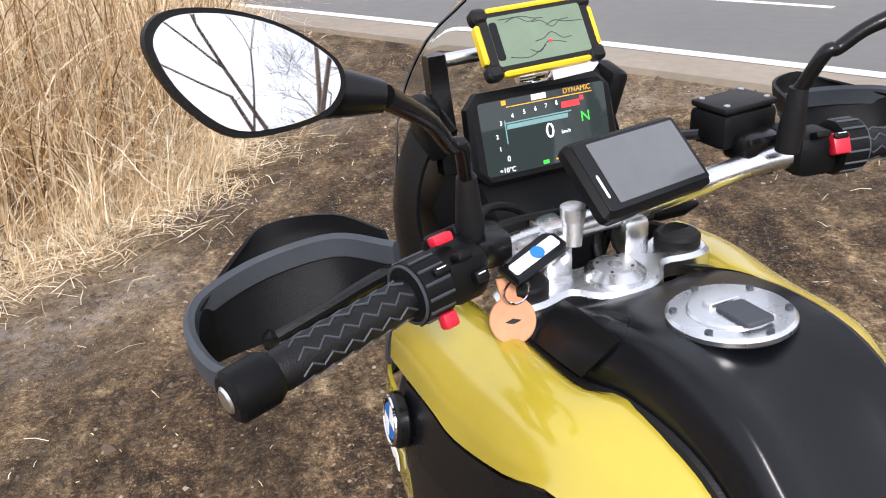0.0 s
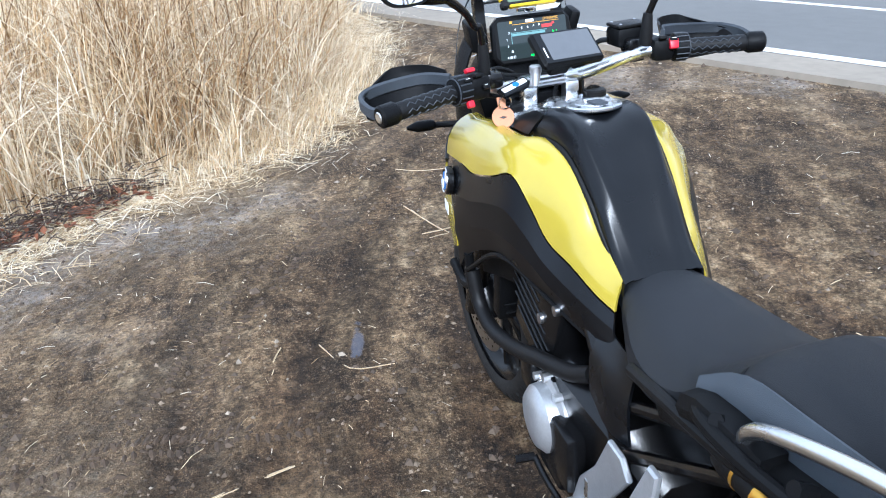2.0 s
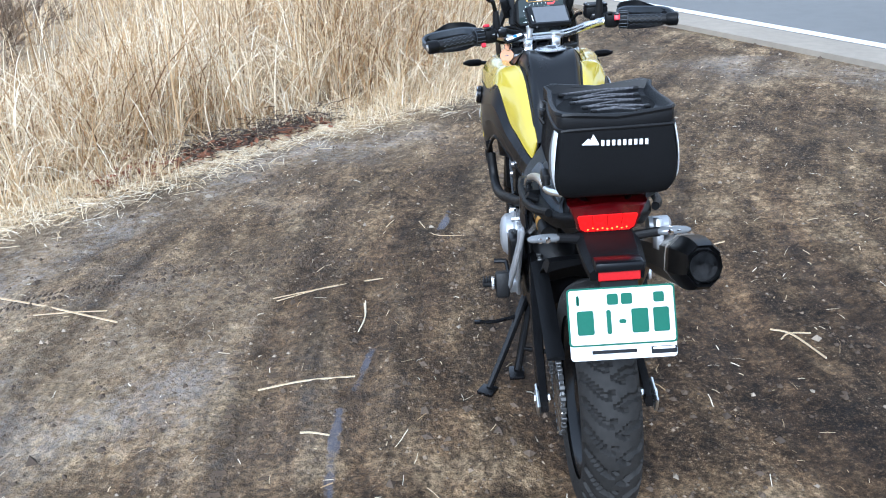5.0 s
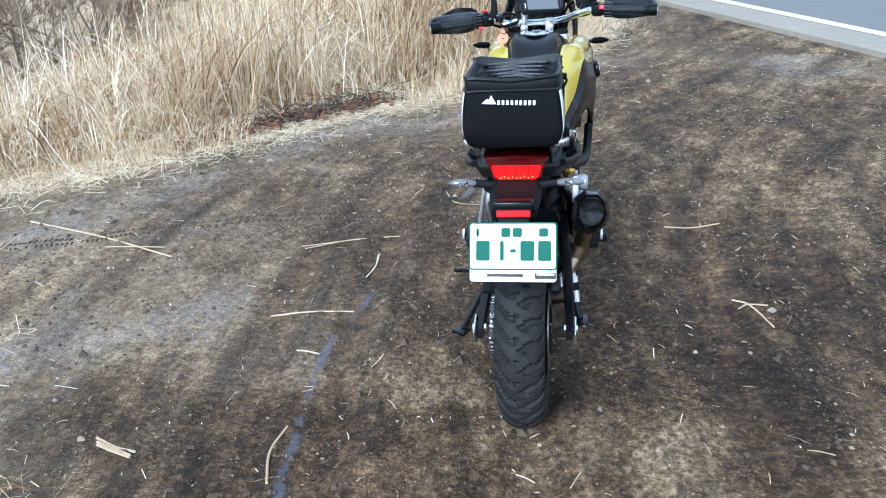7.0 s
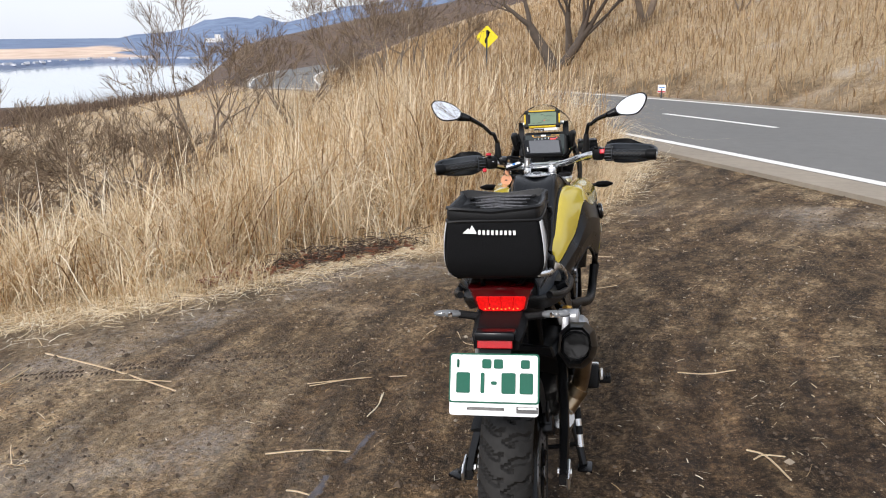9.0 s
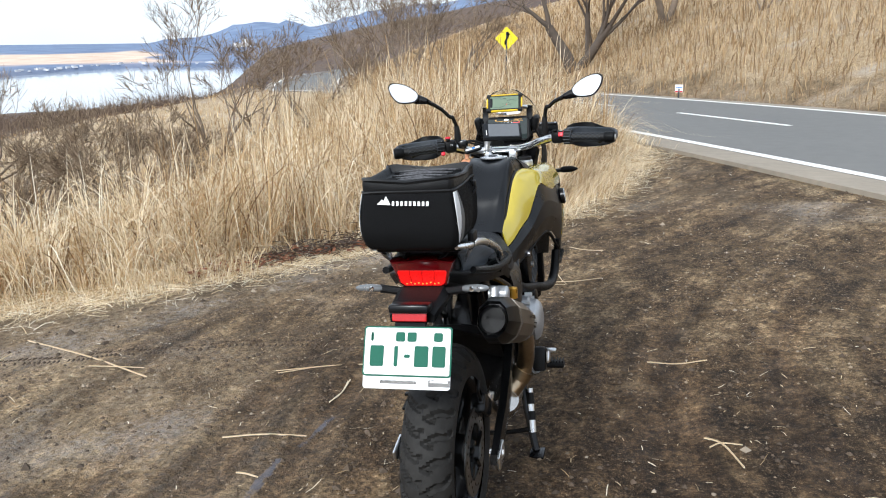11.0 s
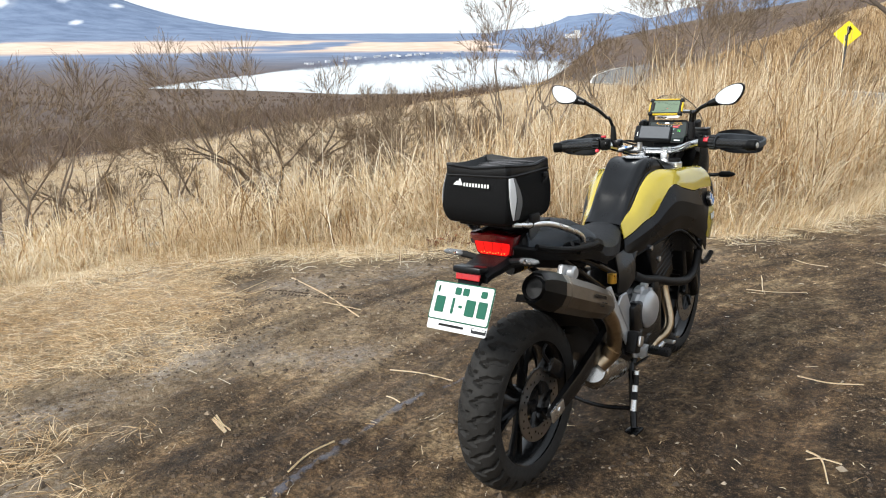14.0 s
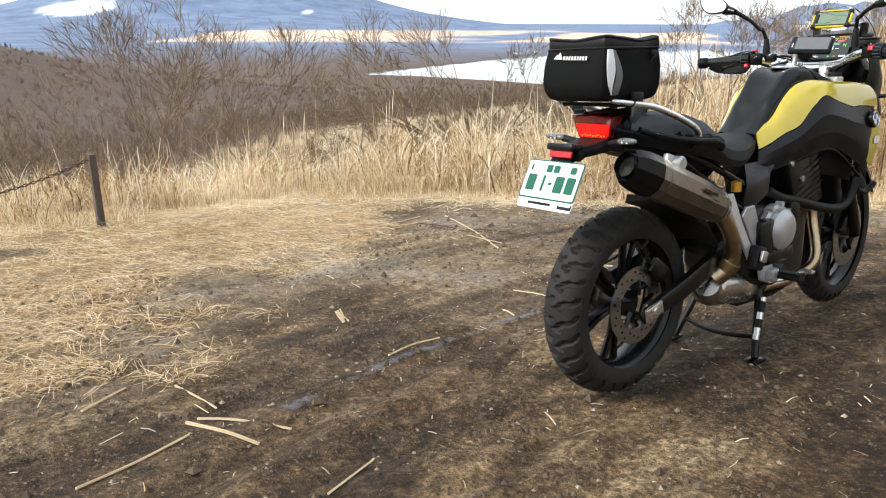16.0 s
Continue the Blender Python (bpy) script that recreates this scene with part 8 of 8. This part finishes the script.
# woods far down the slope and on the hills: slender bare crowns, uncountable
n = 14000
r_ = 22 * (520 / 22) ** (rng.random(n) ** 1.15)
a_ = np.radians(rng.uniform(-100, -8, n))
x, y = EYE[0] + r_ * np.sin(a_), EYE[1] + r_ * np.cos(a_)
azd = np.degrees(a_)
ln_ = np.interp(azd, [-58, -56.9, -53, -46, -37, -28, -24], [690, 655, 600, 548, 550, 560, 600])
keep = (road_side(x, y)[0] < -6) & (r_ < ln_ - 12) & (r_ > np.interp(azd, [-100, -84, -72, -56], [19, 22, 33, 44])) & (fbm(x * 0.03, y * 0.03, 3, 231) + rng.random(n) * 0.9 > 0.15)
x, y, r_ = x[keep], y[keep], r_[keep]
m_ = len(x)
per = 11
bx, by, br = np.repeat(x, per), np.repeat(y, per), np.repeat(r_, per)
nb = len(bx)
hh = np.repeat(rng.uniform(1.0, 2.4, m_), per) * rng.uniform(0.5, 1.0, nb) * np.interp(br, [46, 100, 500], [0.9, 0.9, 0.75])
blades("far_woods", with_z(bx, by) + np.stack([rng.normal(0, .15, nb), rng.normal(0, .15, nb), np.zeros(nb)], -1), hh, rng.normal(0, 0.45, nb) * hh, rng.normal(0, 0.2, nb) * hh, np.interp(br, [46, 120, 500], [0.022, 0.06, 0.22]) * rng.uniform(0.4, 1.2, nb), rng.uniform(0, 6.28, nb), grass_material("bare_wood_haze", (0.080, 0.056, 0.042), (0.155, 0.108, 0.078), (0.25, 0.18, 0.125)), "leafless brown woods on the lower slope", "woods", rng, 3)

# ---- single straws on the dirt ----
def straw(pts, r, label="pale dry reed stalk lying on dirt"):
    line = [(px, py, gz(px, py) + r * 1.2) for px, py in pts]
    b = bmesh.new()
    r *= 0.72
    tube(b, line, [r, r * 0.95, r * 0.9] + [r * 0.7] * (len(line) - 3) if len(line) >= 3 else [r, r * 0.7], 6, 4)
    ob = part("reed_stalk", b, PALE, None)
    tagged(ob, label, "straw", group="fallen reed stalks")


STALKS = [
    ([(-3.004, 1.598), (-2.415, 1.381), (-1.866, 1.127)], 0.006),
    ([(-2.294, 1.238), (-2.141, 1.255), (-1.957, 1.238)], 0.004),
    ([(-1.208, 1.258), (-0.957, 1.322), (-0.723, 1.399)], 0.0035),
    ([(-1.118, 0.562), (-0.953, 0.596), (-0.767, 0.622)], 0.0045),
    ([(-0.788, 1.169), (-0.772, 1.036), (-0.786, 0.932)], 0.004),
    ([(-2.956, 1.087), (-2.919, 1.213), (-2.936, 1.391)], 0.004),
    ([(0.603, 1.486), (0.735, 1.501), (0.873, 1.529)], 0.0045),
    ([(0.803, 0.767), (0.864, 0.721), (0.920, 0.555)], 0.005),
    ([(0.818, 0.696), (0.859, 0.729), (0.934, 0.719)], 0.004),
    ([(-0.917, 0.307), (-0.874, 0.300), (-0.815, 0.283)], 0.0045),
    ([(-0.720, -1.264), (-0.545, -1.201), (-0.441, -1.138)], 0.008),
    ([(-0.733, -1.222), (-0.633, -1.126), (-0.473, -1.012)], 0.0065),
    ([(-0.761, -0.440), (-0.806, -0.293), (-0.790, -0.165)], 0.006),
    ([(-0.506, -1.650), (-0.567, -1.472), (-0.634, -1.286)], 0.006),
    ([(-0.051, -1.117), (-0.080, -1.028), (-0.128, -0.922)], 0.005),
    ([(-1.032, -1.512), (-1.084, -1.434), (-1.157, -1.333)], 0.006),
    ([(-1.059, -1.184), (-0.910, -1.165), (-0.772, -1.142)], 0.005),
    ([(-1.445, -0.260), (-1.358, -0.292), (-1.270, -0.318)], 0.006),
    ([(-3.130, 0.792), (-3.039, 1.052), (-3.111, 1.440)], 0.004),
    ([(-3.700, 0.815), (-3.440, 0.693), (-3.144, 0.559)], 0.005),
    ([(-1.186, 1.234), (-0.964, 1.329), (-0.736, 1.401)], 0.0035),
    ([(-0.785, 1.190), (-0.772, 1.050), (-0.787, 0.927)], 0.0045),
    ([(-0.580, 2.022), (-0.496, 1.818), (-0.341, 1.794)], 0.003),
    ([(0.009, 3.093), (0.056, 2.906), (0.115, 2.760)], 0.003),
    ([(-0.749, 1.964), (-0.736, 2.004), (-0.717, 2.048)], 0.004),
    ([(0.057, 3.723), (0.173, 3.644), (0.310, 3.595)], 0.003),
    ([(-0.007, 2.782), (0.155, 2.802), (0.332, 2.896)], 0.004),
    ([(-0.016, 3.152), (0.043, 2.965), (0.092, 2.789)], 0.004),
    ([(-1.421, -0.297), (-1.352, -0.318), (-1.275, -0.344)], 0.006),
    ([(-1.431, -0.281), (-1.360, -0.303), (-1.278, -0.335)], 0.006),
    ([(0.013, 2.732), (0.062, 2.746), (0.106, 2.754)], 0.002),
]
for pts, r in STALKS:
    straw(pts, r)

# ---- gravel and crumbs of soil ----
def crumbs(name, n, x0, x1, y0, y1, size, mat, label, bias):
    x, y = rng.uniform(x0, x1, n), rng.uniform(y0, y1, n)
    keep = (outside(x, y) < 0.0) & (road_side(x, y)[0] < -0.66) & (fbm(x * 1.4, y * 1.4, 3, bias) + rng.random(n) * 0.7 > 0.18)
    x, y = x[keep], y[keep]
    n = len(x)
    s = size * rng.gamma(2.0, 0.5, n)
    c = with_z(x, y)
    dirs = np.array([[1, 0, 0], [0, 1, 0], [-1, 0, 0], [0, -1, 0], [0, 0, 0.8], [0, 0, -0.6]])
    V = c[:, None] + dirs[None] * s[:, None, None] * rng.uniform(0.6, 1.35, (n, 6, 1))
    a = rng.uniform(0, 6.28, n)
    d = V - c[:, None]
    ca, sa = np.cos(a)[:, None], np.sin(a)[:, None]
    V = np.stack([c[:, None, 0] + d[..., 0] * ca - d[..., 1] * sa, c[:, None, 1] + d[..., 0] * sa + d[..., 1] * ca, c[:, None, 2] + d[..., 2] + s[:, None] * 0.15], -1)
    tri = np.array([[0, 1, 4], [1, 2, 4], [2, 3, 4], [3, 0, 4], [1, 0, 5], [2, 1, 5], [3, 2, 5], [0, 3, 5]])
    F = (np.arange(n)[:, None, None] * 6 + tri[None]).reshape(-1, 3)
    me = bpy.data.meshes.new(name)
    me.from_pydata(V.reshape(-1, 3).tolist(), [], F.tolist())
    me.materials.append(mat)
    return tagged(new(name, me), label, "gravel", kind="stuff")


crumbs("gravel", 22000, -4.0, 4.0, -3.0, 6.5, 0.0032, material("pale_grit", (0.23, 0.175, 0.12), 0.85, 0.0, 0.5, 30, random=0.9), "pale grit strewn over brown dirt", 301)
crumbs("soil_crumbs", 26000, -3.0, 3.5, -2.6, 6.0, 0.0055, material("dark_soil_crumb", (0.085, 0.061, 0.042), 0.9, 0.0, 0.5, 30, random=0.9), "crumbs of dark brown soil", 307)

crumbs("pebbles", 1300, -3.5, 3.6, -2.8, 5.5, 0.0050, material("pale_pebble", (0.29, 0.24, 0.18), 0.8, 0.0, 0.4, 30, random=0.9), "pale pebbles scattered over the dirt", 313)

# ---- tread marks pressed into the dirt ----
def tyre_track(line, step, w, seed):
    rn = random.Random(seed)
    pts = catmull([(px, py, 0) for px, py in line], 24)
    b = bmesh.new()
    run = 0.0
    for p0, p1 in zip(pts, pts[1:]):
        d = Vector(p1) - Vector(p0)
        run += d.length
        if run < step:
            continue
        run = 0.0
        d.normalize()
        n_ = Vector((-d.y, d.x, 0))
        for sd in (-1, 1):
            if rn.random() < 0.14:
                continue
            c = Vector(p0) + n_ * sd * w * rn.uniform(.8, 1.2)
            a, q = (d + n_ * sd * .6).normalized() * rn.uniform(.010, .020), n_ * sd * rn.uniform(.020, .036)
            ring = [c - a, c - a * .6 + q, c + a * .6 + q * 1.2, c + a, c - q * .3]
            top = b.verts.new((c.x, c.y, rn.uniform(.005, .010)))
            low = [b.verts.new((v.x, v.y, -.001)) for v in ring]
            for i in range(5):
                b.faces.new((low[i], low[(i + 1) % 5], top))
    zz = ground_z(np.array([v.co.x for v in b.verts]), np.array([v.co.y for v in b.verts]))
    for v, z in zip(b.verts, zz):
        v.co.z += z
    ob = part("tread_mark", b, TREAD, None, smooth=False)
    tagged(ob, "crumbled tyre tread marks in brown dirt", "tyre track", kind="stuff")


TREAD = material("turned_up_soil", (0.062, 0.041, 0.025), 0.9, 0.0, 0.5, 25, bump=0.4)
tyre_track([(-2.9, 1.25), (-2.28, 1.42), (-1.77, 1.58), (-1.31, 1.64), (-0.97, 1.61), (-0.6, 1.56)], .022, .022, 1)
tyre_track([(-1.5, 1.2), (-1.14, 1.78), (-0.98, 2.16), (-0.75, 2.62), (-0.36, 3.28)], .030, .050, 2)
tyre_track([(-0.7, -1.34), (-0.8, -0.92), (-1.01, -0.39), (-1.08, 0.23), (-1.2, 0.9)], .030, .055, 3)

# ---- debris heap at the reed edge ----
def debris():
    rn = random.Random(11)
    t = thing("debris_heap", "heap of dark brush and brown leaves by the reeds", "debris")
    b = bmesh.new()
    for _ in range(620):
        f = rn.random()
        x, y = -2.35 + 1.0 * f + rn.gauss(0, .10), 3.35 + 0.80 * f + rn.gauss(0, .10)
        z = gz(x, y) + abs(rn.gauss(0.02, .05))
        d = Vector((rn.gauss(0.6, 1), rn.gauss(0.4, 1), rn.gauss(0, .18))).normalized() * rn.uniform(.04, .15)
        tube(b, [Vector((x, y, z)) - d * .5, Vector((x, y, z)) + Vector((rn.gauss(0, .006), rn.gauss(0, .006), .006)), Vector((x, y, z)) + d * .5], [.0035, .003, .002], 4, 2, caps=False)
    part("brush", b, material("dark_damp_brush", (0.060, 0.042, 0.032), 0.85, 0.0, 0.7, 20, random=0.9), t, "tangled dark twigs", kind="stuff")
    b = bmesh.new()
    for _ in range(420):
        f = rn.random()
        x, y = -2.75 + 1.3 * f + rn.gauss(0, .09), 2.95 + 1.05 * f + rn.gauss(0, .09)
        z = gz(x, y) + abs(rn.gauss(0.01, .03)) + .005
        a = rn.uniform(0, 6.28)
        l, w = rn.uniform(.02, .05), rn.uniform(.008, .02)
        u, v = Vector((math.cos(a), math.sin(a), rn.gauss(0, .3))) * l, Vector((-math.sin(a), math.cos(a), rn.gauss(0, .3))) * w
        c = Vector((x, y, z))
        vs = [b.verts.new(c + q) for q in (-u, -u * .3 + v + Vector((0, 0, .004)), u, -u * .3 - v + Vector((0, 0, .004)))]
        b.faces.new(vs)
    part("leaves", b, material("dead_brown_leaves", (0.17, 0.065, 0.03), 0.7, 0.0, 0.6, 30, random=0.8), t, "dead reddish-brown leaves", smooth=False, kind="stuff")


debris()

# ---- fence post, chain and warning board, helmet ----
def post_and_chain():
    px, py = -4.47, -0.56
    z0 = gz(px, py)
    t = thing("fence_post", "weathered dark wooden fence post leaning a little", "post")
    b = bmesh.new()
    loft(b, [[(px + dx * s_ + lean_, py + dy * s_, z0 + h) for dx, dy in ((-.026, -.026), (.026, -.024), (.024, .026), (-.024, .024))] for h, s_, lean_ in ((-.05, 1, 0.0), (.20, .97, -.012), (.40, .95, -.028), (.545, .93, -.038), (.555, .80, -.039))])
    part("timber", b, BARK, t)
    b = bmesh.new()
    p0, p1 = Vector((px - .04, py - .02, z0 + .52)), Vector((-4.25, -1.95, gz(-4.25, -1.95) + .30))
    k = 46
    for i in range(k):
        f = (i + .5) / k
        c = p0.lerp(p1, f) - Vector((0, 0, .22 * 4 * f * (1 - f) * .35))
        d = (p1 - p0).normalized()
        ax = Vector((0, 0, 1)) if i % 2 else d.cross(Vector((0, 0, 1))).normalized()
        tube(b, [c + d * (.019 * math.cos(q)) + ax * (.009 * math.sin(q)) for q in [2 * math.pi * j / 10 for j in range(10)]], .0035, 5, 1, closed=True)
    ch = part("chain", b, material("rusty_chain", (0.06, 0.04, 0.03), 0.6, 0.6, 0.4, 40), None)
    tagged(ch, "rusty chain sagging from the fence post", "chain")
    # white board hung on the chain, with a red character
    c = Vector((-4.10, -1.76, gz(-4.10, -1.76) + .13))
    m = facing(c, (1.0, -0.1, 0.12))
    sg = thing("warning_board", "white warning board with a red danger character", "sign")
    b = bmesh.new()
    plate(b, rect(.20, .15, .004, 2), .006, on(m), .001)
    part("board", b, WHITEPL, sg)
    text_part("character", "危", .12, REDBTN, sg, m @ Matrix.Translation((.02, 0, .004)))


post_and_chain()


def helmet():
    x, y = -3.92, -1.50
    z = gz(x, y)
    t = thing("helmet", "black motorcycle helmet with red and white graphics", "helmet", pose(x, y, z + .138, 8, -10, -20))

    def skin(a, e, k=1.0):
        ca, ce = radians(a), radians(e)
        return Vector((.135 * k * math.cos(ce) * math.cos(ca), .165 * k * math.cos(ce) * math.sin(ca), (.150 if e > 0 else .138) * k * math.sin(ce)))
    b = bmesh.new()
    loft(b, [[skin(a, e) for a in range(0, 360, 10)] for e in (-58, -52, -40, -25, -10, 5, 20, 35, 50, 65, 78, 88)])
    part("shell", b, CARBON, t, "gloss black shell")
    part("visor", shell([[skin(a, e, 1.02) for a in range(40, 141, 20)] for e in (-14, -2, 10, 24)], .003, 2), SCREEN, t, "dark visor")
    for a0, a1, e0, e1, sl, mt, nm in ((-62, -40, -34, 12, 12, WHITE, "white_flash"), (-36, -31, -40, 22, 14, REDBTN, "red_flash"), (-80, -70, -30, 30, 10, REDBTN, "red_flash"), (-20, 20, 40, 45, 6, REDBTN, "red_line"), (8, 14, -42, -8, 6, WHITE, "white_line"), (-22, -18, -30, 5, 14, WHITE, "white_line")):
        rows_ = [[skin(a + sl * (e - e0) / (e1 - e0), e, 1.008) for a in np.linspace(a0, a1, 4)] for e in np.linspace(e0, e1, 5)]
        part(nm, shell(rows_, .002, 2), mt, t)
    b = bmesh.new()
    tube(b, [skin(-30, 62, 1.03), skin(-10, 75, 1.18), skin(60, 80, 1.16), skin(95, 64, 1.03)], .009, 8)
    part("strap", b, RUBBER, t)
    for a in (-8, 172):
        b = bmesh.new()
        c = skin(a, -4, .99)
        tube(b, [c, c * 1.06, c * 1.08], [.040, .038, .028], 20, 1)
        part("visor_pivot", b, RUBBER, t)


helmet()


# ---- road sign and marker ----
def signs():
    t = thing("curve_sign", "yellow diamond curve warning sign on a post", "road sign")
    az, r = -9.3, 36.0
    x, y = polar(az, r)
    c = Vector((x, y, EYE[2] + r * math.tan(radians(-.1))))
    m = facing(c, (EYE[0] - x, EYE[1] - y, 0))
    b = bmesh.new()
    plate(b, [(p.x, p.y) for p in [Matrix.Rotation(radians(45), 2) @ Vector(q) for q in rect(.74, .74, .05, 3)]], .01, on(m), .002)
    part("board", b, material("yellow_sign_paint", (0.85, 0.68, 0.02), 0.45, 0.0, 0.04, 4), t)
    b = bmesh.new()
    tube(b, [m @ Vector(q) for q in ((-.06, -.26, .012), (-.06, -.10, .012), (.06, .06, .012), (.06, .20, .012))], .035, 6, 3)
    plate(b, [(-.05, .16), (.17, .16), (.06, .32)], .02, on(m @ Matrix.Translation((0, 0, .012))), .002)
    part("arrow", b, BLKMET, t, "black bent arrow")
    b = bmesh.new()
    tube(b, [(x, y, gz(x, y) - .1), (x, y, c.z + .3)], .035, 10, 1)
    part("post", b, GREYPL, t, "grey steel post")
    t = thing("marker_board", "small white and red marker board by the road", "marker")
    x, y = polar(2.7, 21.5)
    z = gz(x, y)
    m = facing((x, y, z + .30), (EYE[0] - x, EYE[1] - y, 0))
    b = bmesh.new()
    plate(b, rect(.20, .20), .01, on(m), .001)
    part("board", b, WHITE, t)
    b = bmesh.new()
    plate(b, rect(.18, .035, cy=-.075), .004, on(m @ Matrix.Translation((0, 0, .008))), .001)
    part("red_bar", b, REDBTN, t)
    b = bmesh.new()
    plate(b, rect(.16, .02, cy=.03), .004, on(m @ Matrix.Translation((0, 0, .008))), .001)
    part("blue_bar", b, BLUE, t)
    b = bmesh.new()
    tube(b, [(x, y, z - .05), (x, y, z + .3)], .02, 8, 1)
    part("post", b, GREYPL, t)


signs()

# dashed centre line
for k in range(6):
    y0 = 10.0 - 5.0 + k * 5.0
    road_strip("road_dash", [y0 + .45 * i for i in range(7)], [LANE - .06, LANE, LANE + .06], .025, LINE, "white dash of the road's centre line", "road marking", .004)

# white houses on the far shore
b = bmesh.new()
rn = random.Random(5)
for _ in range(70):
    az = rn.uniform(-47, -29)
    r = float(np.interp(az, [-58, -56.9, -50.4, -42.4, -35, -28, -24], [690, 665, 815, 1160, 1420, 1300, 1250])) + rn.uniform(4, 60)
    x, y = polar(az, r)
    s_ = rn.uniform(1.5, 4.5)
    rbox(b, (x, y, gz(x, y) + s_ * .3), (s_ * 1.6, s_, s_ * .8), 0, rot(0, 0, rn.uniform(0, 90)))
ob = part("lakeside_town", b, material("pale_far_houses", (0.55, 0.56, 0.60), 0.8, 0.0, 0.3, 0.1, random=0.6), None, smooth=False)
tagged(ob, "small pale houses along the far lake shore", "town", kind="stuff")
b = bmesh.new()
x, y = polar(-27.8, 460)
rbox(b, (x, y, EYE[2] + 460 * math.tan(radians(-.25))), (9, 5, 2.2), 0, rot(0, 0, 25))
rbox(b, (x + 2, y, EYE[2] + 460 * math.tan(radians(-.05))), (3, 4, 3), 0, rot(0, 0, 25))
ob = part("hilltop_hotel", b, WHITEPL, None, smooth=False)
tagged(ob, "white hotel on the wooded hill", "building")
